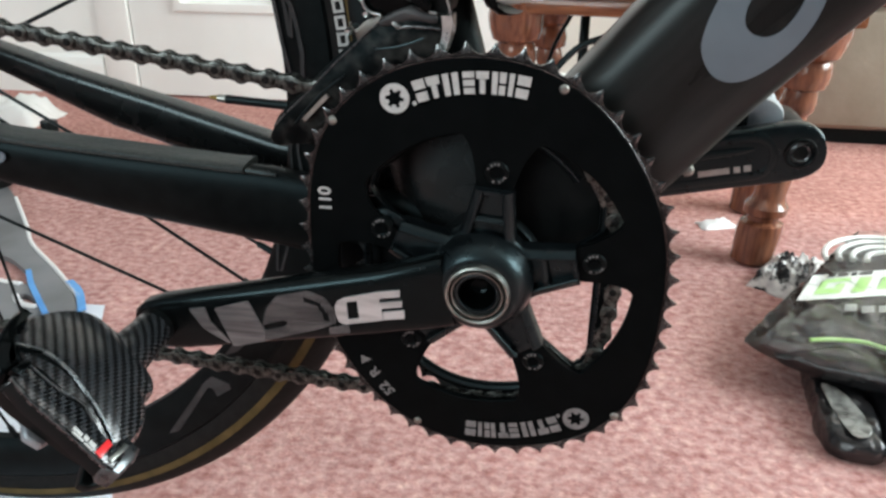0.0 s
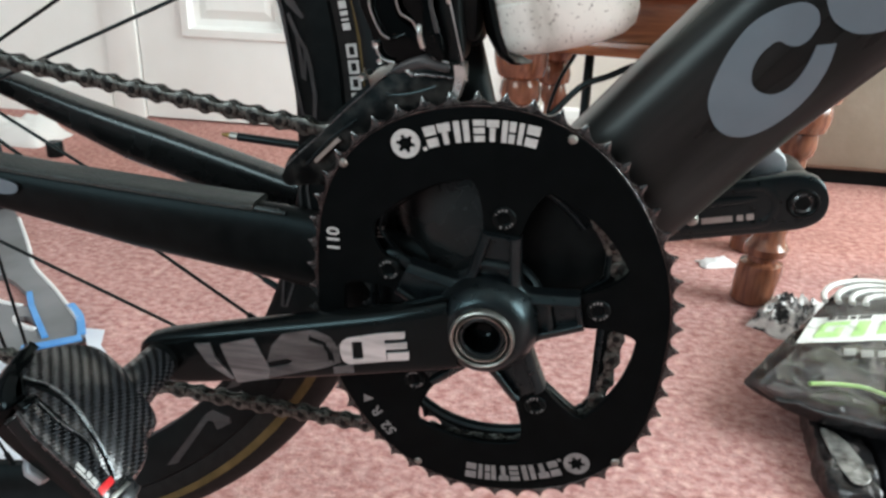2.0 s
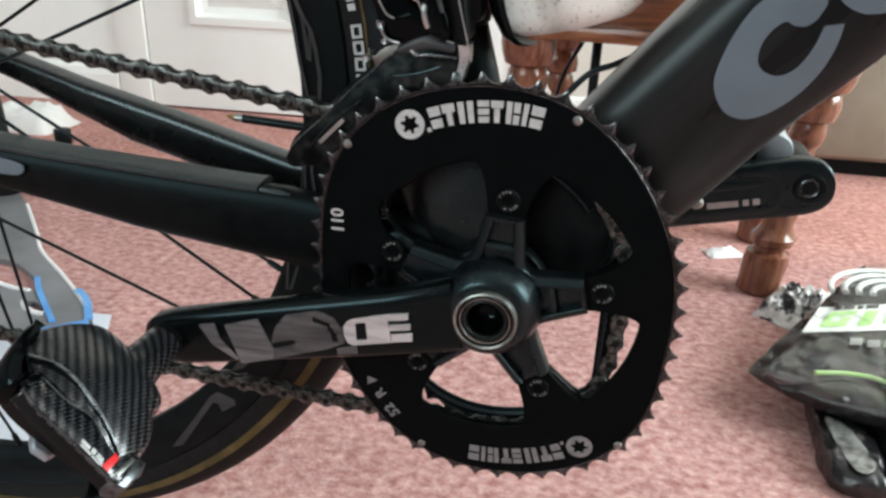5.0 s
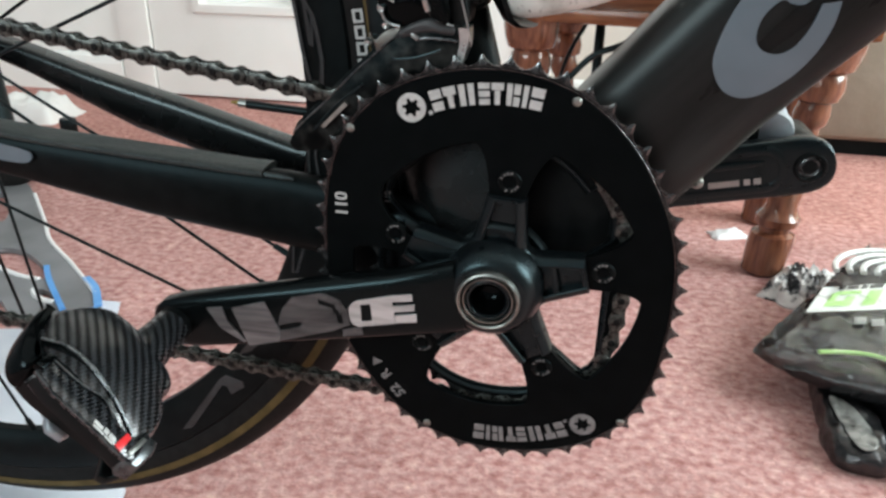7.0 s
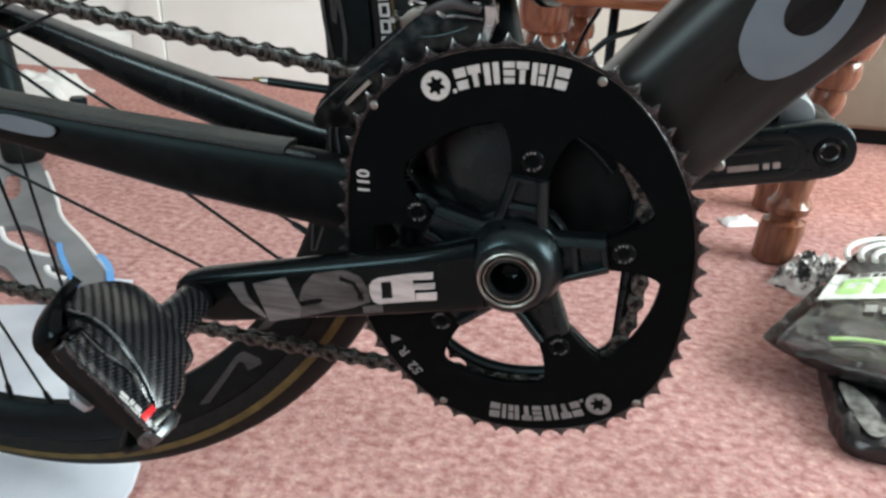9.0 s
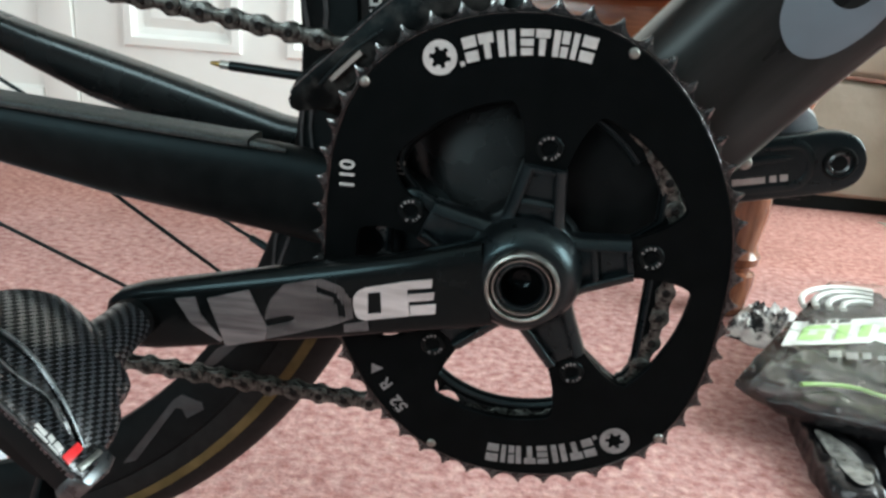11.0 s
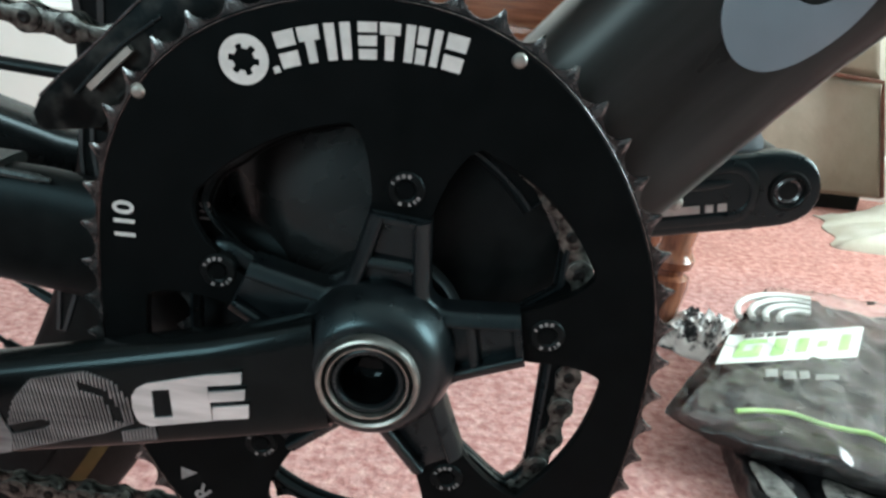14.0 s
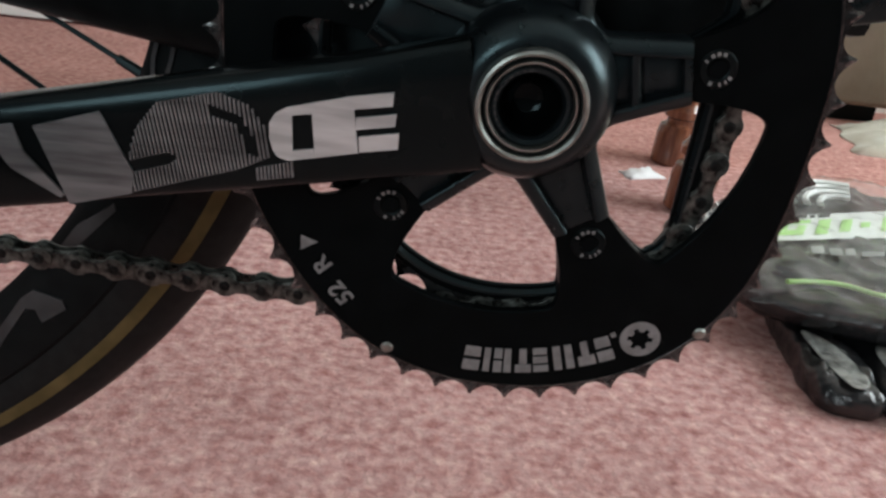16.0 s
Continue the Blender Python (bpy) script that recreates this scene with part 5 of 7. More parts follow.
        tube(bm, [(Vector((x, yc, z)), 0.0022, h, (1, 0, 0.05)) for x, z, h in ((-0.045, 0.075, 0.018), (-0.0488, 0.10, 0.0195), (-0.0513, 0.13, 0.0195), (-0.0588, 0.16, 0.019), (-0.070, 0.21, 0.017), (-0.098, 0.30, 0.014))], 20, 2.2)
        part("wheel_cheek", bm, FRAME_BLACK, bike)

    # chainstays, near one with its guard
    def stay(rows, material, e=2.6):
        bm = bmesh.new()
        upz = Vector((0.13, 0, 1))
        tube(bm, [(Vector((x, y, z)), w, h, upz) for x, y, z, w, h in rows], 40, e)
        return part("chainstay", bm, material, bike, "black carbon chainstay")
    near = stay(((0.0, 0.0285, 0.003, 0.010, 0.022), (-0.06, 0.0285, 0.0095, 0.0098, 0.0225), (-0.12, 0.0285, 0.0180, 0.0098, 0.0220), (-0.20, 0.0245, 0.0275, 0.0092, 0.0186), (-0.30, 0.020, 0.0430, 0.0088, 0.0120), (-0.40, 0.020, 0.066, 0.008, 0.011)), MATT_BLACK)
    stay(((-0.03, 0.064, 0.012, 0.010, 0.017), (-0.06, 0.065, 0.0185, 0.0098, 0.0165), (-0.13, 0.067, 0.0300, 0.0095, 0.0145), (-0.20, 0.070, 0.0502, 0.0092, 0.0128), (-0.228, 0.071, 0.0574, 0.009, 0.0126), (-0.26, 0.073, 0.0676, 0.0088, 0.0099), (-0.30, 0.076, 0.0811, 0.0085, 0.0074), (-0.32, 0.078, 0.0866, 0.0085, 0.0067), (-0.40, 0.078, 0.1062, 0.008, 0.0068)), STAY_BLACK, 4.5)
    bm = bmesh.new()
    loops = []
    for x, y, z in ((-0.1290, 0.0282, 0.0432), (-0.14, 0.0270, 0.0440), (-0.20, 0.0245, 0.0492), (-0.25, 0.0222, 0.0535), (-0.30, 0.020, 0.0590), (-0.33, 0.020, 0.063)):
        loops.append([Vector((x, y + p, z - 0.0030 + q)) for p, q in superell(0.0101, 0.0027, 20, 3.0)])
    loft(bm, loops)
    part("guard", bm, GUARD, near, "dark textured chainstay guard strip")
    # pale line laid on for the light that the stay's top catches
    bm = bmesh.new()
    pipe(bm, spline([(-0.1285, 0.0208, 0.0398), (-0.1200, 0.0210, 0.0390), (-0.1124, 0.0214, 0.0380)], 5), [0.0016] * 8 + [0.0010] * 3)
    part("seam", bm, GUARD, near, "thin grey line for the light along the stay, past the guard")
    # logo patch on the near stay
    bm = bmesh.new()
    plate(bm, curve2([(-0.262, 0.0462), (-0.275, 0.0495), (-0.295, 0.0510), (-0.300, 0.044), (-0.280, 0.0405), (-0.265, 0.0405)], 5), 0.0118, 0.0125, put=lambda p, q, h: (p, h - 0.0015, q - 0.0015))
    part("decal", bm, DECAL_BLUEGREY, near, "blue-grey painted patch", smooth=0)
    # bridge behind the bottom bracket and a metal guide
    bm = bmesh.new()
    tube(bm, [(Vector((x, 0.027, z)), w, h, (0.13, 0, 1)) for x, z, w, h in ((-0.01, -0.004, 0.011, 0.028), (-0.04, -0.006, 0.010, 0.027), (-0.07, -0.004, 0.0085, 0.024), (-0.094, 0.004, 0.006, 0.017))], 24, 2.6)
    part("stay_bridge", bm, FRAME_BLACK, bike)
    # seat stays up from the axle
    for y in (0.020, 0.078):
        bm = bmesh.new()
        rod(bm, (-0.40, y, 0.075), (-0.17, 0.0455 + (y - 0.0455) * 0.5, 0.50), 0.008, 0.007, 16)
        part("seat_stay", bm, FRAME_BLACK, bike)


frame_tubes()


# ---- front derailleur ----
def front_derailleur():
    fd = group_part("front_derailleur", bike, "black and silver front derailleur over the chainring")
    upper = [(-0.1015, 0.0600), (-0.1045, 0.0612), (-0.1056, 0.0648), (-0.1028, 0.0702), (-0.0960, 0.0770), (-0.086, 0.0859), (-0.0725, 0.0992), (-0.0612, 0.1092), (-0.0472, 0.1205), (-0.034, 0.1240), (-0.0213, 0.1246), (-0.0175, 0.1225), (-0.0195, 0.1110)]
    lower = [(0.1035 * math.cos(radians(t)), 0.1035 * math.sin(radians(t))) for t in (101, 108, 115, 122, 129, 136)] + [(-0.0800, 0.0690), (-0.0850, 0.0625)]
    bm = bmesh.new()
    plate(bm, upper + lower, 0.0042, 0.0056, 0.0006)
    part("outer_plate", bm, CAGE_BLACK, fd, "black outer cage plate")
    bm = bmesh.new()
    up2 = [(x - 0.003, z + 0.001) for x, z in upper]
    low2 = [(0.088 * math.cos(radians(t)), 0.088 * math.sin(radians(t))) for t in (101, 115, 129, 143)]
    plate(bm, up2 + low2, 0.0165, 0.0178, 0.0005)
    part("inner_plate", bm, CAGE_BLACK, fd, "black inner cage plate")
    # pressed ridges on the outer plate, the first in grey steel as its highlight
    for pts, r in (([(-0.0396, 0.1178), (-0.0350, 0.1184), (-0.0308, 0.1183), (-0.0260, 0.1181), (-0.0212, 0.1177)], 0.0007), ([(-0.0520, 0.1091), (-0.0500, 0.1084), (-0.0423, 0.1093), (-0.0350, 0.1113), (-0.0291, 0.1136)], 0.0005),
                   ([(-0.092, 0.0720), (-0.080, 0.0850), (-0.066, 0.0960)], 0.0006)):
        bm = bmesh.new()
        pipe(bm, spline([Vector((x, 0.0042, z)) for x, z in pts], 5), r)
        part("ridge", bm, STEEL_DARK if r == 0.0007 else CRANK_BLACK, fd)
    # rolled lower lip, and a grey line for the shine on the upper edge
    bm = bmesh.new()
    pipe(bm, [Vector((0.1072 * math.cos(radians(t)), 0.0042, 0.1072 * math.sin(radians(t)))) for t in range(102, 141, 3)], 0.0007)
    part("ridge", bm, CAGE_BLACK, fd)
    bm = bmesh.new()
    pipe(bm, spline([Vector((x, 0.0043, z)) for x, z in upper[3:10]], 4), 0.0004)
    part("edge_shine", bm, STEEL_DARK, fd, "grey line for the shine on the plate's edge")
    # bright steel nub as the highlight where the ridge begins
    bm = bmesh.new()
    pipe(bm, spline([(-0.0425, 0.0040, 0.1202), (-0.0408, 0.0038, 0.1188), (-0.0394, 0.0040, 0.1180)], 4), 0.0011)
    part("bright_edge", bm, STEEL, fd, "steel line for the shine along an edge")
    # bright nose of the cage, tail spacer and gusset
    bm = bmesh.new()
    nose = spline([(-0.0188, 0.004, 0.1234), (-0.0185, 0.004, 0.1172), (-0.0200, 0.004, 0.1107), (-0.0206, 0.004, 0.1075)], 5)
    loft(bm, [[p + Vector((a * w, b, 0)) for a, b in ((-1, 0.0), (1, -0.0008), (1, 0.0115), (-1, 0.0115))] for p, w in zip(nose, [0.0024 - 0.0010 * i / (len(nose) - 1) for i in range(len(nose))])])
    part("nose", bm, STEEL, fd, "bright steel cage nose")
    bm = bmesh.new()
    loft(bm, [[Vector((x + a, 0.0015 + b, z + c)) for a, b, c in ((-0.0007, 0, 0.0007), (0.0007, 0, -0.0007), (0.0007, 0.006, -0.0007), (-0.0007, 0.006, 0.0007))] for x, z in ((-0.0868, 0.0745), (-0.0800, 0.0812), (-0.0742, 0.0868))])
    part("tail_spacer", bm, DULL_STEEL, fd, "bright steel tail spacer")
    bm = bmesh.new()
    plate(bm, curve2([(-0.0632, 0.1190), (-0.0622, 0.1192), (-0.0618, 0.1172), (-0.0600, 0.1162), (-0.0570, 0.1190), (-0.0535, 0.1212), (-0.0500, 0.1222), (-0.0468, 0.1232), (-0.0500, 0.1165), (-0.0560, 0.1105), (-0.0590, 0.1090), (-0.0604, 0.1135), (-0.0628, 0.1170)], 3), 0.0060, 0.0072, 0.0003)
    part("gusset", bm, GUSSET, fd, "grey steel gusset")
    # linkage: rear lever, front lever, body and clamp

    def blade(name, pts, y0, y1, material, label=""):
        bm = bmesh.new()
        plate(bm, curve2(pts, 4), y0, y1, 0.0012)
        part(name, bm, material, fd, label)
    GLOSS = "glossy black lever"
    blade("lever", [(-0.0640, 0.150), (-0.0590, 0.136), (-0.0555, 0.1255), (-0.0477, 0.1225), (-0.0349, 0.1270), (-0.0360, 0.1350), (-0.0420, 0.140), (-0.0470, 0.146), (-0.0500, 0.170), (-0.0600, 0.170)], 0.004, 0.018, GLOSS_BLACK, GLOSS)
    blade("lever", [(-0.0480, 0.190), (-0.0450, 0.152), (-0.0385, 0.1415), (-0.0355, 0.131), (-0.0310, 0.1265), (-0.0255, 0.1250), (-0.0260, 0.1350), (-0.0320, 0.150), (-0.0370, 0.190)], 0.0015, 0.014, GLOSS_BLACK, GLOSS)
    blade("body", [(-0.0340, 0.195), (-0.0310, 0.155), (-0.0270, 0.130), (-0.0215, 0.1225), (-0.0175, 0.128), (-0.0200, 0.150), (-0.0220, 0.195)], 0.006, 0.030, PLASTIC_BLACK)
    blade("yoke", [(-0.0480, 0.1215), (-0.0350, 0.1270), (-0.0280, 0.1245), (-0.0230, 0.1235), (-0.0240, 0.1200), (-0.0350, 0.1210), (-0.0470, 0.1180)], 0.0030, 0.008, DARK_GREY, "dark grey cage yoke")
    bm = bmesh.new()
    pipe(bm, spline([(-0.0366, 0.0020, 0.1402), (-0.0360, 0.0006, 0.1385), (-0.0356, 0.0004, 0.1345), (-0.0344, 0.0012, 0.1305)], 5), [0.0008] * 3 + [0.0013] * 13)
    part("spring", bm, STEEL, fd, "bright spring rod")
    for x, z, r in ((-0.0630, 0.1155, 0.0016), (-0.0543, 0.1234, 0.0015), (-0.0561, 0.1304, 0.0017)):
        bm = bmesh.new()
        revolve(bm, [(0.0002, 0.0018), (r * 0.7, 0.0016), (r, 0.0024), (r, 0.016)], (x, 0, z), 14)
        part("pivot_pin", bm, STEEL, fd, "bright pivot pin")
    # highlights of the rounded black lever edges, laid on as steel lines
    for pts, r in (([(-0.0588, 0.1500), (-0.0583, 0.1455), (-0.0562, 0.1403), (-0.0545, 0.1372), (-0.0528, 0.1350), (-0.0498, 0.1336)], 0.0005),
                   ([(-0.0472, 0.1560), (-0.0467, 0.1501), (-0.0451, 0.1448), (-0.0420, 0.1428), (-0.0391, 0.1410), (-0.0376, 0.1379)], 0.00055),
                   ([(-0.0575, 0.1322), (-0.0560, 0.1300), (-0.0548, 0.1268), (-0.0531, 0.1248), (-0.0505, 0.1238), (-0.0475, 0.1233)], 0.0007),
                   ([(-0.0342, 0.1297), (-0.0310, 0.1272), (-0.0280, 0.1256), (-0.0230, 0.1246)], 0.0004)):
        bm = bmesh.new()
        pipe(bm, spline([(x, 0.0024, z) for x, z in pts], 5), r)
        part("bright_edge", bm, STEEL, fd, "steel line for the shine along an edge")
    # soft shine along the lower turn of the rear lever
    bm = bmesh.new()
    pipe(bm, spline([(-0.0498, 0.0030, 0.1336), (-0.0470, 0.0032, 0.1340), (-0.0430, 0.0036, 0.1357)], 5), 0.0007)
    part("rounded_edge", bm, GLOSS_BLACK, fd)
    # lit side of the lever, given as a paler plate
    bm = bmesh.new()
    plate(bm, [(-0.0332, 0.158), (-0.0322, 0.1480), (-0.0310, 0.1430), (-0.0292, 0.1369), (-0.0272, 0.1371), (-0.0290, 0.1430), (-0.0306, 0.1480), (-0.0310, 0.158)], 0.0008, 0.003, 0.0004)
    part("side_face", bm, DARK_GREY, fd, "grey plate for the lever's lit side")
    # light on the middle link and the rear lever's rolled top, in grey steel
    bm = bmesh.new()
    plate(bm, [(-0.0428, 0.1640), (-0.0392, 0.1640), (-0.0377, 0.1480), (-0.0362, 0.1412), (-0.0370, 0.1405), (-0.0392, 0.1462)], 0.0016, 0.0034, 0.0004)
    part("link_face", bm, STEEL_DARK, fd, "grey plate for the link's lit face")
    bm = bmesh.new()
    pipe(bm, spline([(-0.0600, 0.0030, 0.1595), (-0.0560, 0.0026, 0.1553), (-0.0505, 0.0026, 0.1520), (-0.0465, 0.0030, 0.1512)], 5), 0.0012)
    part("rolled_edge", bm, STEEL_DARK, fd, "grey pipe for the light on the lever's rolled top")
    bm = bmesh.new()
    plate(bm, [(-0.0252, 0.1562), (-0.0234, 0.1560), (-0.0230, 0.1496), (-0.0238, 0.1490), (-0.0246, 0.1500)], 0.0004, 0.0020, 0.0003)
    part("bright_pad", bm, STEEL, fd, "bright steel pad")
    bm = bmesh.new()
    plate(bm, [(-0.0248, 0.1555), (-0.0238, 0.1550), (-0.0222, 0.1485), (-0.0188, 0.1345), (-0.0142, 0.1176), (-0.0148, 0.1170), (-0.0194, 0.1345), (-0.0230, 0.1485)], 0.0008, 0.0016)
    part("bright_edge", bm, STEEL, fd, "thin bright blade")
    bm = bmesh.new()
    box(bm, (-0.030, 0.030, 0.165), (0.034, 0.022, 0.07), bevel=0.006)
    part("bracket", bm, PLASTIC_BLACK, fd)
    # cut cable end sticking out behind
    bm = bmesh.new()
    rod(bm, (-0.1465, 0.0455, 0.0705), (-0.085, 0.0440, 0.0672), 0.0024, 0.0024, 14)
    cb = part("cable", bm, PLASTIC_BLACK, bike, "black cable end with brass tip")
    bm = bmesh.new()
    rod(bm, (-0.1512, 0.0456, 0.0708), (-0.1462, 0.0455, 0.0705), 0.0021, 0.0021, 12)
    part("crimp", bm, DULL_STEEL, cb, "dull steel crimp")
    bm = bmesh.new()
    rod(bm, (-0.1560, 0.0457, 0.0712), (-0.1510, 0.0456, 0.0708), 0.0008, 0.0016, 10)
    part("tip", bm, BRASS, cb, "brass cable tip")


front_derailleur()


# ---- rear wheel ----
WC = Vector((-0.3870, 0.0455, 0.0825))


def rear_wheel():
    w = group_part("rear_wheel", bike, "rear wheel with deep black carbon rim")

    def polar(prof, n=180):
        bm = bmesh.new()
        loops = []
        for i in range(n):
            a = 2 * math.pi * i / n
            loops.append([WC + Vector((r * math.cos(a), y, r * math.sin(a))) for r, y in prof])
        loft(bm, loops, closed=True)
        return bm
    R = 0.3350
    half = [(R - 0.0290, 0.0108), (R - 0.0250, 0.0124), (R - 0.0180, 0.0126), (R - 0.0130, 0.0121), (R - 0.0070, 0.0098), (R - 0.0024, 0.0060), (R - 0.0003, 0.002)]
    tyre = [(r, -y) for r, y in half] + half[::-1]
    part("tyre", polar(tyre), RUBBER, w, "black rubber tyre with tan sidewall stripe")
    for s in (-1, 1):
        part("sidewall_stripe", polar([(R - 0.0182, s * 0.0129), (R - 0.0160, s * 0.0130), (R - 0.0130, s * 0.0126), (R - 0.0130, s * 0.0110), (R - 0.0182, s * 0.0112)]), TAN, w, "tan stripe")
    ri = 0.2765
    hr = [(R - 0.0280, 0.0100), (R - 0.0305, 0.0118), (R - 0.040, 0.0116), (ri + 0.004, 0.0075), (ri, 0.003)]
    rim = [(r, -y) for r, y in hr] + hr[::-1]
    rm = part("rim", polar(rim), MATT_BLACK, w, "deep black carbon rim with grey graphics")

    def ry(r):
        # side of the rim at radius r
        t = (r - ri - 0.004) / (R - 0.040 - ri - 0.004)
        return -0.0117 if t > 1 else -0.0075 - 0.0041 * t

    def graphic(pts, material=DARK_GREY):
        bm = bmesh.new()
        a = [WC + Vector((r * math.cos(radians(t)), ry(r) - 0.0006, r * math.sin(radians(t)))) for t, r in pts]
        b = [WC + Vector((r * math.cos(radians(t)), ry(r) + 0.0004, r * math.sin(radians(t)))) for t, r in pts]
        loft(bm, [a, b])
        part("graphic", bm, material, rm, "grey painted graphic", smooth=0)

    def line(pts, wdt, material=DARK_GREY):
        P = [Vector(p) for p in pts]
        left, right = [], []
        for i, p in enumerate(P):
            q0, q1 = P[max(i - 1, 0)], P[min(i + 1, len(P) - 1)]
            d = Vector(((q1.x - q0.x) * radians(1) * 0.3, q1.y - q0.y)).normalized()
            nrm = Vector((-d.y, d.x))
            off = Vector((nrm.x / (radians(1) * 0.3), nrm.y)) * wdt / 2
            left.append(p + off)
            right.append(p - off)
        graphic(left + right[::-1], material)
    # graphics near the top of the visible arc and down by the pedal
    # long loops of thin line near the seat tube
    line([(14.5, 0.2782), (11.8, 0.2790), (8.2, 0.2787), (4.4, 0.2790), (1.2, 0.2814), (0.7, 0.2845), (0.8, 0.2880)], 0.0022)
    line([(11.3, 0.2822), (9.2, 0.2848), (7.7, 0.2884), (6.1, 0.2893), (3.3, 0.2902), (0.8, 0.2888)], 0.0024)
    line([(9.2, 0.2846), (7.0, 0.2842), (4.9, 0.2840), (4.7, 0.2852), (6.2, 0.2866), (7.9, 0.2880)], 0.0016)
    graphic([(14.8, 0.2786), (14.6, 0.2836), (12.6, 0.2872), (10.7, 0.2914), (10.6, 0.2894), (12.3, 0.2825)])
    line([(-4.6, 0.2795), (-7.9, 0.2799), (-9.6, 0.2815), (-10.6, 0.2845), (-9.8, 0.2878), (-7.3, 0.2842), (-4.6, 0.2838)], 0.0016)
    line([(-17.0, 0.2798), (-19.8, 0.2804), (-22.7, 0.2848), (-22.4, 0.2871), (-19.4, 0.2867), (-17.0, 0.2858)], 0.0016)
    # a hooked arrow lower down, and a band above it
    graphic([(-54.5, 0.2969), (-49.0, 0.2886), (-44.1, 0.2835), (-42.6, 0.2845), (-44.2, 0.2872), (-44.8, 0.2880), (-48.6, 0.2925), (-52.9, 0.2992)])
    graphic([(-42.6, 0.2843), (-41.1, 0.2950), (-41.6, 0.2984), (-44.0, 0.2958), (-43.7, 0.2902), (-44.4, 0.2872)])
    graphic([(-38.7, 0.2812), (-35.2, 0.2812), (-31.4, 0.2885), (-31.8, 0.2903), (-36.6, 0.2861)])
    # print on the tyre wall: plain bars
    def tyre_print(t0, t1, r0, r1, material=INK_WHITE):
        bm = bmesh.new()
        n = 6
        loops = []
        for i in range(n + 1):
            t = radians(t0 + (t1 - t0) * i / n)
            loops.append([WC + Vector((r * math.cos(t), y, r * math.sin(t))) for r, y in ((r0, -0.0130), (r1, -0.0131), (r1, -0.0115), (r0, -0.0110))])
        loft(bm, loops)
        part("wall_print", bm, material, w, "pale bar printed on the tyre", smooth=0)
    for t0, t1 in ((6.7, 7.9), (5.25, 6.45), (3.8, 5.0), (2.4, 3.5)):
        tyre_print(t0, t1, 0.3102, 0.3115)
        tyre_print(t0, t1, 0.3143, 0.3156)
        tyre_print(t0, t0 + 0.24, 0.3116, 0.3142)
        tyre_print(t1 - 0.24, t1, 0.3116, 0.3142)
    for t0, t1 in ((8.2, 8.8), (9.0, 9.2), (9.45, 9.85), (10.05, 10.7), (10.9, 11.15), (11.4, 11.65), (11.9, 12.1), (12.3, 13.0)):
        tyre_print(t0 + 0.9, t1 + 0.9, 0.3104, 0.3142)
    # hub and bladed spokes with nipples
    bm = bmesh.new()
    rod(bm, WC + Vector((0, -0.04, 0)), WC + Vector((0, 0.04, 0)), 0.014, 0.014, 24)
    revolve(bm, [(0.012, -0.022), (0.026, -0.022), (0.026, -0.018), (0.012, -0.018)], WC, 32)
    revolve(bm, [(0.012, 0.018), (0.022, 0.018), (0.022, 0.022), (0.012, 0.022)], WC, 32)
    part("hub", bm, MATT_BLACK, w)
    # spokes: angle at the rim, distance at which they pass the hub's centre, side
    rows = [(-34.2, 0.038, -1), (-27.6, -0.046, -1), (-22.0, -0.024, 1), (16.8, 0.030, -1), (24.8, 0.017, 1), (-74.8, -0.055, -1), (-73.4, -0.040, 1), (-82.0, 0.032, -1), (-90.0, 0.02, 1)]
    rows += [(40 + 15 * k, 0.024 * (1 if k % 2 else -1), 1 if k % 4 < 2 else -1) for k in range(14)]
    for ang, off, sd in rows:
        a = radians(ang)
        rim_p = Vector(((ri - 0.002) * math.cos(a), 0, (ri - 0.002) * math.sin(a)))
        turn = math.asin(max(-0.9, min(0.9, off / (ri - 0.002))))
        da = a + turn
        dd = Vector((math.cos(da), 0, math.sin(da)))
        foot = rim_p - dd * rim_p.dot(dd)
        p0 = WC + foot + Vector((0, sd * 0.022, 0))
        p1 = WC + rim_p + Vector((0, sd * 0.0015, 0))
        bm = bmesh.new()
        rod(bm, p0, p1, 0.00105, 0.00105, 8)
        part("spoke", bm, PLASTIC_BLACK, w)
        bm = bmesh.new()
        dn = (p1 - p0).normalized()
        rod(bm, p1 - dn * 0.008, p1 + dn * 0.003, 0.0019, 0.0021, 8)
        part("spoke_nipple", bm, PLASTIC_BLACK, w)
    # cassette behind the chain
    bm = bmesh.new()
    for r, y in ((0.028, -0.036), (0.034, -0.032), (0.040, -0.028), (0.046, -0.024)):
        revolve(bm, [(0.012, y), (r, y), (r, y + 0.002), (0.012, y + 0.002)], WC, 40)
    part("cassette", bm, CHAIN_STEEL, w, "dark steel cassette")


rear_wheel()


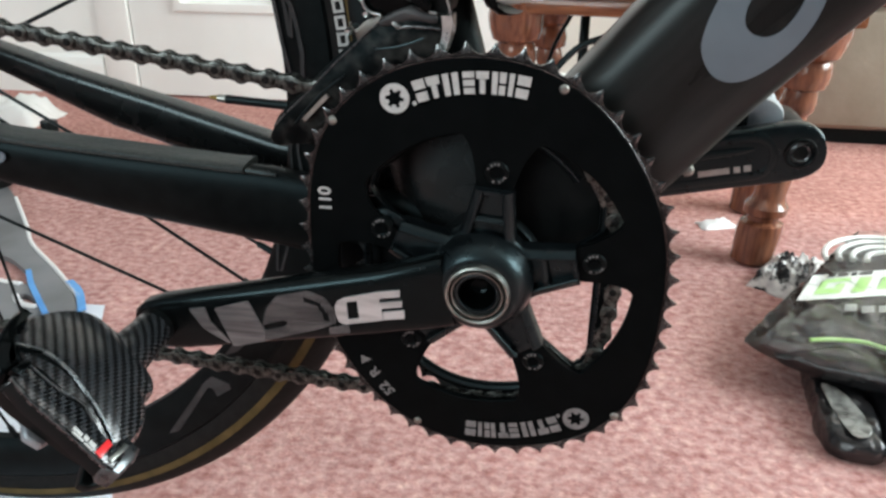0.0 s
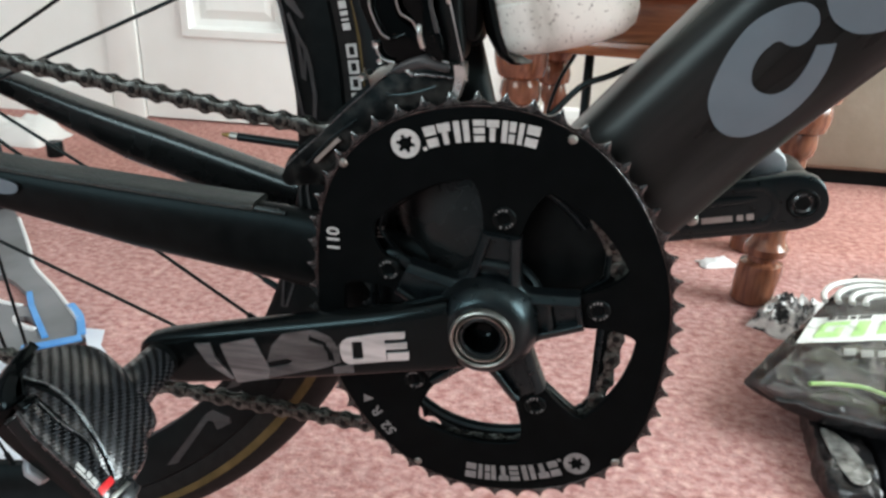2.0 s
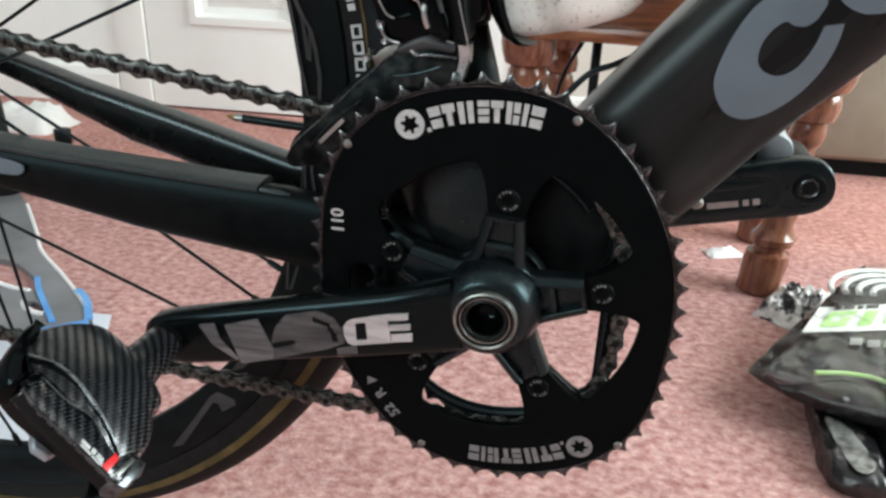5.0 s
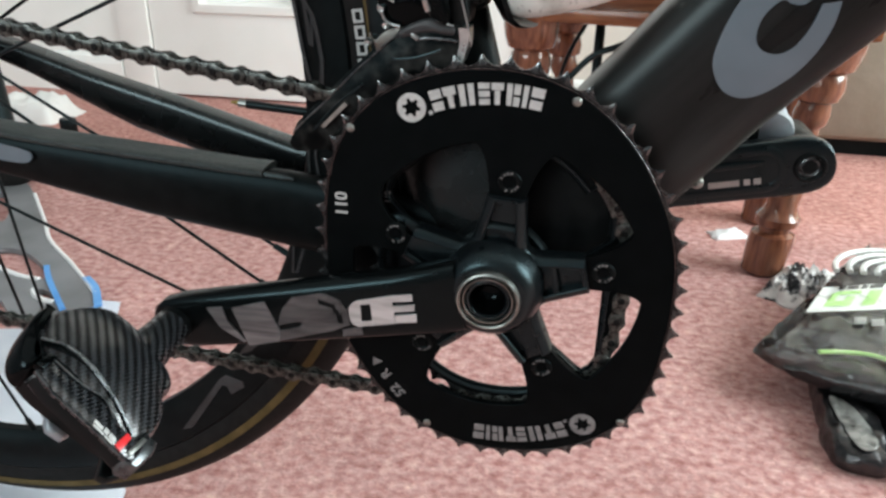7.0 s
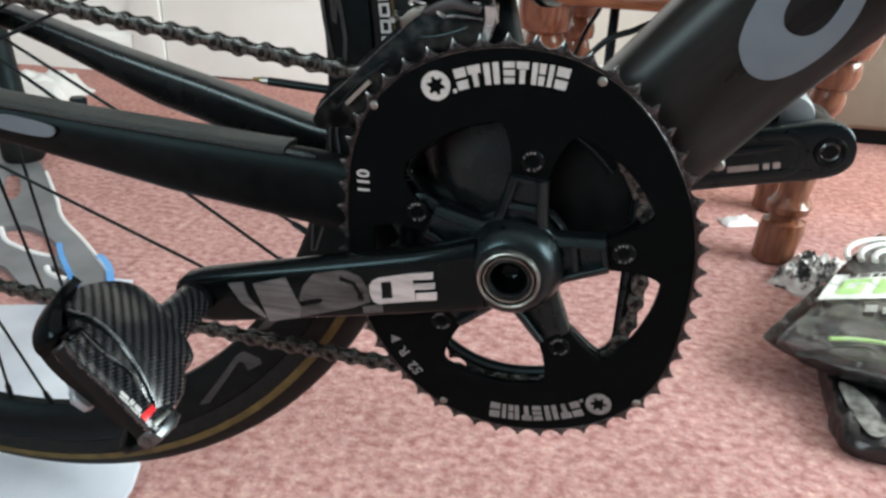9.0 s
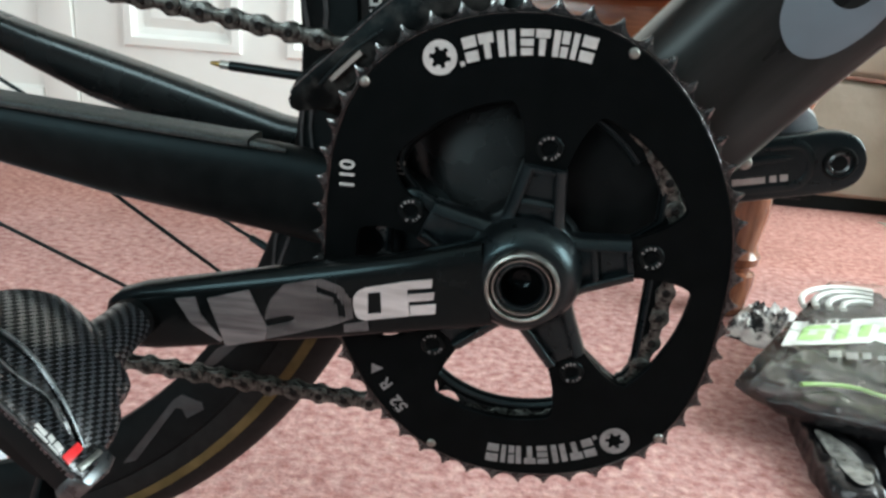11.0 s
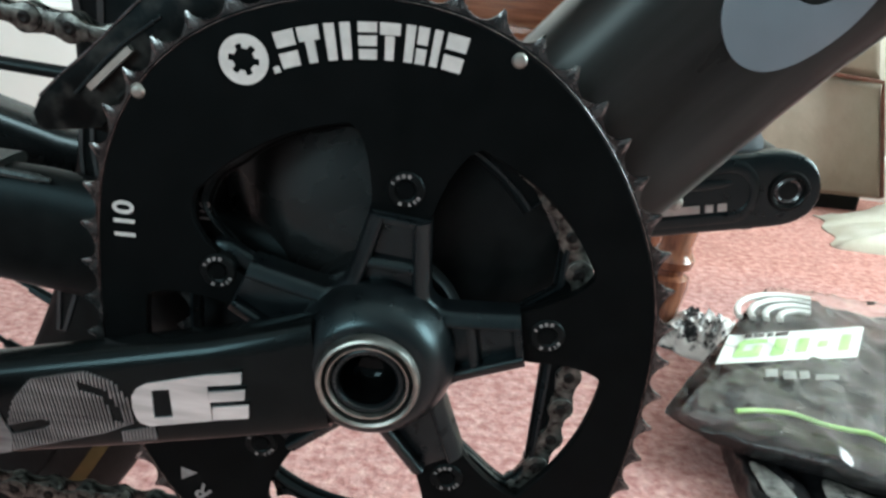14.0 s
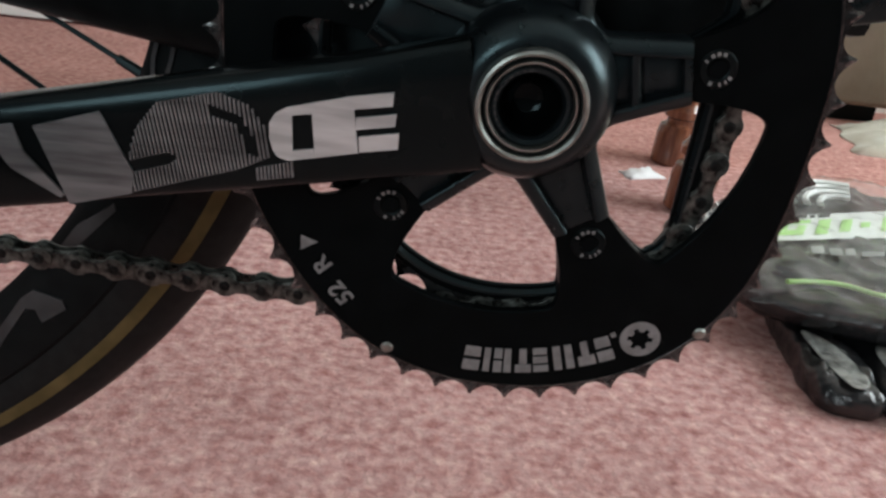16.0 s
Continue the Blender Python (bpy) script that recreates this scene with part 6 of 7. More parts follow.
def front_wheel():
    """The front wheel, turned a little, at the edge of what is seen."""
    w = group_part("front_wheel", bike, "front wheel with black tyre and deep rim")
    c, turn = Vector((0.545, 0.0455, 0.0825)), Matrix.Rotation(radians(-7.5), 3, "Z")
    R = 0.3370

    def polar(half, n=150):
        bm = bmesh.new()
        prof = [(r, -y) for r, y in half] + half[::-1]
        loft(bm, [[c + turn @ Vector((r * math.cos(a), y, r * math.sin(a))) for r, y in prof] for a in (2 * math.pi * i / n for i in range(n))], closed=True)
        return bm
    part("tyre", polar([(R - 0.0310, 0.0108), (R - 0.0250, 0.0124), (R - 0.0180, 0.0126), (R - 0.0130, 0.0121), (R - 0.0070, 0.0098), (R - 0.0024, 0.0060), (R - 0.0003, 0.002)]), RUBBER, w, "black rubber tyre")
    part("rim", polar([(R - 0.0300, 0.0100), (R - 0.0325, 0.0118), (R - 0.042, 0.0116), (0.278, 0.0075), (0.274, 0.003)]), MATT_BLACK, w, "deep black carbon rim")


front_wheel()


# ---- bottle and cage ----
def bottle_and_cage():
    b = radians(104.0)
    d2 = Vector((math.cos(b), 0, math.sin(b)))
    fw = Vector((math.sin(b), 0, -math.cos(b)))
    base = Vector((0.0265, 0.0455, 0.1325))
    cage = group_part("bottle_cage", bike, "black bottle cage on the seat tube")
    m = Matrix.Translation(base) @ Matrix((fw, Vector((0, 1, 0)), d2)).transposed().to_4x4()
    bm = bmesh.new()
    loops = []
    for h, r, wd in ((-0.0085, 0.0215, 12), (-0.0080, 0.0250, 18), (-0.0058, 0.0305, 25), (-0.0015, 0.0345, 31), (0.010, 0.0378, 36), (0.06, 0.0384, 34), (0.10, 0.0384, 36), (0.14, 0.0384, 40)):
        ang = [radians(180 - wd + 2 * wd * q / 14) for q in range(15)]
        loops.append([m @ Vector((r * math.cos(t), r * math.sin(t), h)) for t in ang] + [m @ Vector(((r - 0.0028) * math.cos(t), (r - 0.0028) * math.sin(t), h)) for t in reversed(ang)])
    loft(bm, loops)
    part("shell", bm, PLASTIC_BLACK, cage)
    bm = bmesh.new()
    box(bm, (-0.0440, 0, 0.077), (0.010, 0.024, 0.144), m, bevel=0.004)
    part("back_plate", bm, PLASTIC_BLACK, cage)
    bot = thing("water_bottle", BIKE_M @ m @ Matrix.Translation((0, 0, -0.002)), "scuffed white plastic drinking bottle in the cage", "bottle")
    bm = bmesh.new()
    revolve(bm, [(0.0002, 0.002), (0.020, 0.001), (0.0275, 0.0), (0.0318, 0.0030), (0.0342, 0.009), (0.0347, 0.0230), (0.0339, 0.0235), (0.0339, 0.0243), (0.0347, 0.0248), (0.0348, 0.115),
                 (0.032, 0.122), (0.032, 0.135), (0.0348, 0.142), (0.0348, 0.165), (0.030, 0.178), (0.0002, 0.180)], n=56, axis="z")
    part("bottle_body", bm, BOTTLE_WHITE, bot)
    bm = bmesh.new()
    revolve(bm, [(0.0002, 0.180), (0.031, 0.1785), (0.031, 0.192), (0.015, 0.200), (0.012, 0.215), (0.0002, 0.217)], n=40, axis="z")
    part("lid", bm, PLASTIC_BLACK, bot, "black screw lid")


bottle_and_cage()


# ---- low table with turned legs ----
def table():
    t = thing("coffee_table", pose(0.20, 0.66, 0, 0, 0, -9), "low varnished orange-brown table with turned legs", "table")
    LX0, LX1 = -0.250, 0.124
    bm = bmesh.new()
    box(bm, (-0.045, 0.09, 0.399), (0.50, 0.30, 0.022), bevel=0.006)
    part("tabletop", bm, WOOD, t)
    for c, s in (((-0.046, 0.0, 0.349), (0.420, 0.02, 0.078)), ((-0.063, 0.20, 0.349), (0.374, 0.02, 0.078)), ((LX0, 0.10, 0.349), (0.02, 0.18, 0.078)), ((LX1, 0.10, 0.349), (0.02, 0.18, 0.078))):
        bm = bmesh.new()
        box(bm, c, s, bevel=0.003)
        part("apron", bm, WOOD, t)
    bm = bmesh.new()
    box(bm, (-0.046, -0.0165, 0.3215), (0.426, 0.021, 0.019), bevel=0.005)
    part("moulding", bm, WOOD, t, "rounded lip along the apron")
    prof = [(0.0, 0.022), (0.004, 0.0265), (0.045, 0.0290), (0.058, 0.027), (0.062, 0.020), (0.068, 0.020), (0.072, 0.0265), (0.082, 0.0275), (0.090, 0.022), (0.098, 0.0195), (0.140, 0.0225), (0.175, 0.0185),
            (0.190, 0.0160), (0.203, 0.0155), (0.209, 0.0200), (0.220, 0.0222), (0.231, 0.0200), (0.235, 0.0190), (0.239, 0.0262), (0.253, 0.0292), (0.267, 0.0265), (0.271, 0.0240), (0.276, 0.0320), (0.290, 0.0362), (0.305, 0.0375), (0.315, 0.0360), (0.335, 0.032)]
    for x, y, sx, sy in ((LX1, 0.0, -0.03, 0.0), (LX0, 0.0, 0.004, 0.035), (LX0, 0.20, 0.03, 0.0), (LX1, 0.20, -0.03, 0.0)):
        bm = bmesh.new()
        loops = []
        for z, r in prof:
            o, oy = sx * (1 - z / 0.335), sy * (1 - z / 0.335)
            loops.append([(x + o + r * math.cos(2 * math.pi * i / 28), y + oy + r * math.sin(2 * math.pi * i / 28), z) for i in range(28)])
        loft(bm, loops)
        part("leg", bm, WOOD_LEG, t, "turned and splayed leg")
    return t


table()


def on_table():
    bm = bmesh.new()
    box(bm, (0, 0, 0.012), (0.10, 0.06, 0.024), bevel=0.005)
    ob = part("black_case", bm, PLASTIC_BLACK)
    ob.matrix_world = pose(0.30, 0.69, 0.4102, 0, 0, 20)
    tagged(ob, "small black plastic case on the table", "case")
    bm = bmesh.new()
    box(bm, (0, 0, 0.004), (0.18, 0.12, 0.008), bevel=0.002)
    ob = part("paper_stack", bm, LABEL_WHITE)
    ob.matrix_world = pose(0.27, 0.80, 0.4102, 0, 0, 8)
    tagged(ob, "stack of white papers on the table", "paper")


on_table()


def crumpled(name, m, sx, sy, h, material, label, category, seed, n=26, freq=1.0):
    """A crumpled heap of thin stuff lying on the floor, closed underneath."""
    rnd = random.Random(seed)
    ph = [rnd.uniform(0, 9) for _ in range(6)]
    bm = bmesh.new()
    rows = []
    for i in range(n + 1):
        row = []
        for j in range(n + 1):
            u, v = i / n * 2 - 1, j / n * 2 - 1
            e = max(0.0, 1 - max(abs(u), abs(v)) ** 3)
            f = noise.fractal(Vector((u * 2.3 * freq + ph[0], v * 2.3 * freq + ph[1], ph[2])), 1.2, 2.0, 2)
            g = abs(noise.noise(Vector((u * 3 * freq + ph[3], v * 3 * freq + ph[4], 0))))
            wob = 1 + 0.16 * noise.noise(Vector((u * 1.7 + ph[5], v * 1.7, 3)))
            row.append(bm.verts.new((u * sx / 2 * wob, v * sy / 2 * wob, max(0.002, h * e * (0.6 + 0.35 * f + 0.35 * g)))))
        rows.append(row)
    for i in range(n):
        for j in range(n):
            bm.faces.new((rows[i][j], rows[i + 1][j], rows[i + 1][j + 1], rows[i][j + 1]))
    rim = [rows[i][0] for i in range(n + 1)] + [rows[n][j] for j in range(1, n + 1)] + [rows[i][n] for i in range(n - 1, -1, -1)] + [rows[0][j] for j in range(n - 1, 0, -1)]
    low = [bm.verts.new((v.co.x, v.co.y, 0.0)) for v in rim]
    for i in range(len(rim)):
        k = (i + 1) % len(rim)
        bm.faces.new((rim[i], rim[k], low[k], low[i]))
    bm.faces.new(low)
    ob = part(name, bm, material, smooth=60)
    ob.matrix_world = m
    return tagged(ob, label, category)


crumpled("white_bag", pose(0.175, 1.22, 0, 0, 0, 15), 0.22, 0.15, 0.205, WHITE_BAG, "crumpled white plastic bag on the carpet by the wall", "plastic bag", 3, 40, 0.32)
crumpled("cloth", pose(1.02, 1.075, 0, 0, 0, -8), 0.56, 0.20, 0.09, CLOTH, "crumpled off-white cloth on the carpet before the sofa", "cloth", 8)
crumpled("tissue", pose(0.268, 0.765, 0, 0, 0, 20), 0.055, 0.03, 0.014, WHITE_EDGE, "small scrap of white tissue on the carpet", "tissue", 5, 12)
crumpled("plastic_scrap", pose(0.335, 0.590, 0, 0, 0, 60), 0.115, 0.085, 0.036, CLING, "crumpled clear and white wrapper by the table leg", "wrapper", 11, 40, 2.6)
crumpled("wrapper", pose(-1.215, 1.13, 0, 0, 0, 0), 0.19, 0.13, 0.07, THROW, "crumpled white plastic lying by the skirting board", "plastic bag", 14, 18)


def sofa():
    s = thing("sofa", pose(0.62, 1.385, 0, 0, 0, 0), "cream upholstered sofa front with brown piping", "sofa")
    def end(z):
        return 0.265 - 0.30 * (z - 0.10)

    def padded(pts, y0, y1, r):
        bm = bmesh.new()
        plate(bm, pts, y0, y1, r)
        return bm
    part("base", padded([(-0.12, 0.033), (end(0.033), 0.033), (end(0.262), 0.262), (-0.12, 0.276)], -0.120, -0.002, 0.012), CREAM, s)
    part("cushion", padded([(-0.12, 0.282), (end(0.268), 0.268), (end(0.42), 0.42), (-0.12, 0.43)], -0.124, -0.002, 0.02), CREAM, s)
    bm = bmesh.new()
    pipe(bm, [(-0.115, -0.124, 0.281), (0.04, -0.126, 0.277), (end(0.266) - 0.004, -0.124, 0.266), (end(0.24) - 0.002, -0.119, 0.24), (end(0.04) - 0.002, -0.119, 0.04)], 0.004)
    part("piping", bm, PIPING, s)
    # black board put in as the deep shade below the base
    bm = bmesh.new()
    box(bm, (0.07, -0.05, 0.0165), (0.36, 0.09, 0.033))
    part("shade_board", bm, PLASTIC_BLACK, s, "black board for the shade under the sofa")
    for x in (-0.09, 0.24):
        bm = bmesh.new()
        box(bm, (x, -0.03, 0.016), (0.04, 0.04, 0.033), bevel=0.004)
        part("foot", bm, PLASTIC_BLACK, s)


sofa()


def throw():
    """A white throw hanging in folds over the sofa's end down to the carpet."""
    bm = bmesh.new()
    n, k = 40, 24
    front, back = [], []
    for i in range(n + 1):
        u = i / n
        rf, rk = [], []
        for j in range(k + 1):
            v = j / k
            z = 0.50 * (1 - v) + 0.004
            left = 0.858 - 0.31 * (z - 0.10)
            x = left + (1.32 - left) * u
            fold = 0.016 * math.sin(u * 21 + 1.1 * math.sin(v * 2.4)) * (0.5 + 0.5 * v) + 0.006 * noise.noise(Vector((u * 6, v * 3, 2)))
            y = 1.190 - 0.035 * v ** 2 + fold
            xx = x + 0.008 * noise.noise(Vector((u * 3, v * 4, 7)))
            rf.append(bm.verts.new((xx, y, z)))
            rk.append(bm.verts.new((xx, y + 0.006, z)))
        front.append(rf)
        back.append(rk)
    for i in range(n):
        for j in range(k):
            bm.faces.new((front[i][j], front[i + 1][j], front[i + 1][j + 1], front[i][j + 1]))
            bm.faces.new((back[i][j], back[i][j + 1], back[i + 1][j + 1], back[i + 1][j]))
        bm.faces.new((front[i][0], back[i][0], back[i + 1][0], front[i + 1][0]))
        bm.faces.new((front[i][k], front[i + 1][k], back[i + 1][k], back[i][k]))
    for j in range(k):
        bm.faces.new((front[0][j], front[0][j + 1], back[0][j + 1], back[0][j]))
        bm.faces.new((front[n][j], back[n][j], back[n][j + 1], front[n][j + 1]))
    tagged(part("throw", bm, THROW, smooth=60), "white cloth throw hanging in folds beside the sofa", "throw")


throw()


def wall_cables():
    for pts, r in (([(0.30, 1.375, 0.45), (0.285, 1.37, 0.25), (0.27, 1.372, 0.03), (0.26, 1.36, 0.006)], 0.005), ([(-0.03, 0.70, 0.006), (-0.03, 0.67, 0.12), (-0.015, 0.66, 0.205), (0.011, 0.66, 0.243), (0.040, 0.66, 0.274), (0.07, 0.66, 0.287), (0.105, 0.67, 0.302), (0.15, 0.69, 0.312)], 0.0042), ([(0.030, 0.80, 0.312), (0.0245, 0.80, 0.294), (0.0033, 0.80, 0.25), (-0.01, 0.81, 0.18), (-0.01, 0.82, 0.006)], 0.003)):
        bm = bmesh.new()
        pipe(bm, spline(pts, 8), r)
        tagged(part("cable", bm, PLASTIC_BLACK), "black cable hanging behind the table", "cable", group="cables behind the table")


wall_cables()


def floor_rod():
    bm = bmesh.new()
    revolve(bm, [(0.02, 0.0), (0.02, 0.004), (0.0072, 0.008), (0.0070, 0.305), (0.005, 0.309)], (0.0466, 0.80, 0), 16, axis="z")
    tagged(part("metal_rod", bm, PLASTIC_BLACK), "thin black upright rod standing under the table", "rod")


floor_rod()


# ---- packaged goods on the carpet ----
def bag():
    b = thing("packaged_pouch", pose(0, 0, 0), "black and grey pouch in clear film with green print", "package")

    def lie(x, y):
        """Height of the pouch, its front resting on the dark pouches."""
        return 0.044 + 0.10 * max(0.0, y - 0.345)

    def puff(name, corners, lift, fat, material, label="", n=14, amp=0.004, seed=1, under=0.008):
        """A soft creased sheet between four corners that follows the pouch's lie."""
        bm = bmesh.new()
        A, B, C, D = (Vector((*c, 0)) for c in corners)
        top, bot = [], []
        for i in range(n + 1):
            for lst, hi in ((top, True), (bot, False)):
                row = []
                for j in range(n + 1):
                    u, v = i / n, j / n
                    p = A.lerp(B, u).lerp(D.lerp(C, u), v)
                    e = (max(0, 1 - (2 * u - 1) ** 4) * max(0, 1 - (2 * v - 1) ** 4)) ** 0.5
                    w = amp * noise.fractal(Vector((p.x * 26, p.y * 26, seed * 3.7)), 0.8, 2.0, 3)
                    # sharp creases where two folds meet
                    w += amp * 0.9 * (0.35 - abs(noise.noise(Vector((p.x * 34 + p.y * 9, p.y * 20 - p.x * 12, seed * 1.3)))) * 2)
                    z = lie(p.x, p.y) + lift
                    row.append(bm.verts.new((p.x, p.y, max(0.002, z + fat * e + w if hi else z - under * (0.15 + 0.85 * e) + w * 0.6))))
                lst.append(row)
        for i in range(n):
            for j in range(n):
                bm.faces.new((top[i][j], top[i + 1][j], top[i + 1][j + 1], top[i][j + 1]))
                bm.faces.new((bot[i][j], bot[i][j + 1], bot[i + 1][j + 1], bot[i + 1][j]))
        for i in range(n):
            bm.faces.new((top[i][0], bot[i][0], bot[i + 1][0], top[i + 1][0]))
            bm.faces.new((top[i][n], top[i + 1][n], bot[i + 1][n], bot[i][n]))
            bm.faces.new((top[0][i], top[0][i + 1], bot[0][i + 1], bot[0][i]))
            bm.faces.new((top[n][i], bot[n][i], bot[n][i + 1], top[n][i + 1]))
        return part(name, bm, material, b, label, smooth=60)
    puff("pouch", ((0.237, 0.346), (0.420, 0.274), (0.602, 0.545), (0.393, 0.575)), 0.0, 0.008, POUCH_GREY, "dark grey printed pouch", 44, 0.0036, 1, 0.042)
    puff("stripe_field", ((0.318, 0.468), (0.446, 0.513), (0.448, 0.566), (0.382, 0.560)), 0.0085, 0.001, POUCH, "black field with white stripes", 10, 0.001, 2, 0.002)
    for k in range(4):
        r = 0.028 + 0.0135 * k
        bm = bmesh.new()
        pipe(bm, [Vector((x, y, lie(x, y) + 0.0112)) for x, y in ((0.413 + 1.1 * r * math.cos(t), 0.506 + 0.86 * r * math.sin(t)) for t in (radians(72 + 10 * q) for q in range(12)))], 0.0034, 6)
        part("white_stripe", bm, LABEL_WHITE, b, "curved white stripe")
    LQ = [Vector(q) for q in ((0.285, 0.411), (0.438, 0.450), (0.476, 0.515), (0.315, 0.466))]
    puff("label", LQ, 0.0105, 0.001, LABEL_WHITE, "white label with green bars", 12, 0.0008, 7, 0.002)

    def on_label(f0, f1, g0, g1, name, material, label):
        lo = [LQ[0].lerp(LQ[1], f) for f in (f0, f1)]
        hi = [LQ[3].lerp(LQ[2], f) for f in (f0, f1)]
        puff(name, (lo[0].lerp(hi[0], g0), lo[1].lerp(hi[1], g0), lo[1].lerp(hi[1], g1), lo[0].lerp(hi[0], g1)), 0.0122, 0.0006, material, label, 4, 0.0003, 9, 0.0008)
    for f0, f1, g0, g1 in ((0.10, 0.28, 0.14, 0.34), (0.10, 0.15, 0.34, 0.66), (0.22, 0.28, 0.34, 0.50), (0.12, 0.30, 0.58, 0.72), (0.36, 0.45, 0.14, 0.70), (0.53, 0.61, 0.20, 0.66), (0.68, 0.75, 0.34, 0.54), (0.84, 0.92, 0.18, 0.70)):
        on_label(f0, f1, g0, g1, "label_bar", LABEL_GREEN, "lime green bar")
    for f0, f1 in ((0.12, 0.17), (0.185, 0.26), (0.28, 0.32), (0.34, 0.43)):
        on_label(f0, f1, 0.80, 0.93, "label_print", POUCH, "dark printed bar")
    # worn pale print on the film below the label
    for x0, y0, x1, y1 in ((0.329, 0.399, 0.342, 0.415), (0.346, 0.399, 0.359, 0.415), (0.363, 0.402, 0.373, 0.418), (0.378, 0.404, 0.401, 0.416)):
        puff("pale_print", ((x0, y0), (x1, y0 + 0.003), (x1 + 0.004, y1), (x0 + 0.004, y1 - 0.003)), 0.0098, 0.0006, LABEL_CREAM, "worn pale print", 4, 0.0006, 9, 0.001)
    puff("front_panel", ((0.246, 0.325), (0.407, 0.257), (0.421, 0.295), (0.282, 0.346)), 0.002, 0.006, POUCH, "black rolled front of the pouch", 34, 0.0042, 31, 0.018)
    puff("card", ((0.395, 0.290), (0.489, 0.250), (0.541, 0.347), (0.433, 0.362)), 0.012, 0.001, LABEL_WHITE, "plain white card", 8, 0.001, 41, 0.002)
    # green seam along the front
    bm = bmesh.new()
    pipe(bm, spline([(x, y, lie(x, y) + 0.0125) for x, y in ((0.281, 0.337), (0.303, 0.342), (0.331, 0.342), (0.353, 0.330), (0.373, 0.325), (0.390, 0.322), (0.405, 0.302), (0.420, 0.286))], 6), 0.0022)
    part("green_seam", bm, LABEL_GREEN, b, "lime green seam")
    def cushion(name, outline, z0, h, material, label, parent, seed, amp=0.004):
        """A soft filled pouch of rounded outline, fat in the middle and wrinkled."""
        bm = bmesh.new()
        ring = [Vector((p[0], p[1], 0)) for p in curve2(outline, 6)]
        mid = sum(ring, Vector()) / len(ring)
        loops = []
        for k, z in ((0.94, 0.0), (1.0, 0.22), (1.0, 0.45), (0.95, 0.72), (0.86, 0.90), (0.72, 0.98), (0.54, 1.0), (0.34, 0.97), (0.14, 0.95)):
            row = []
            for p in ring:
                q = mid + (p - mid) * k
                w = amp * noise.fractal(Vector((q.x * 60, q.y * 60, seed)), 0.8, 2.0, 3) + amp * 0.8 * (0.3 - abs(noise.noise(Vector((q.x * 70, q.y * 45, seed * 2.0)))) * 2)
                row.append((q.x + w * 0.5, q.y, z0 + h * z + (w if z > 0.3 else 0)))
            loops.append(row)
        loft(bm, loops)
        return part(name, bm, material, parent, label, smooth=60)
    p2 = thing("dark_pouch", pose(0, 0, 0), "black pouch with pale grey window on the carpet", "package", "dark pouches")
    cushion("pouch", [(0.292, 0.376), (0.281, 0.314), (0.276, 0.254), (0.284, 0.232), (0.303, 0.225), (0.321, 0.230), (0.330, 0.285), (0.322, 0.350)], 0.001, 0.026, POUCH, "", p2, 3)
    cushion("window", [(0.288, 0.306), (0.305, 0.296), (0.313, 0.250), (0.306, 0.232), (0.292, 0.238)], 0.0262, 0.0018, POUCH_WINDOW, "grey window", p2, 5, 0.0012)
    p3 = thing("dark_pouch", pose(0, 0, 0), "black pouch with pale grey window beside the other", "package", "dark pouches")
    cushion("pouch", [(0.331, 0.350), (0.333, 0.298), (0.325, 0.240), (0.340, 0.218), (0.39, 0.212), (0.46, 0.200), (0.474, 0.25), (0.45, 0.30), (0.39, 0.335)], 0.001, 0.028, POUCH, "", p3, 7)
    cushion("window", [(0.341, 0.290), (0.375, 0.276), (0.430, 0.262), (0.452, 0.222), (0.400, 0.224), (0.342, 0.232)], 0.0280, 0.0020, POUCH_WINDOW, "grey window", p3, 9, 0.0016)
    # clear film over all
    film = puff("film", ((0.222, 0.338), (0.426, 0.243), (0.627, 0.555), (0.396, 0.584)), 0.0125, 0.006, FILM, "clear crinkled film", 48, 0.0042, 21, 0.050)
    film.visible_shadow = False


bag()


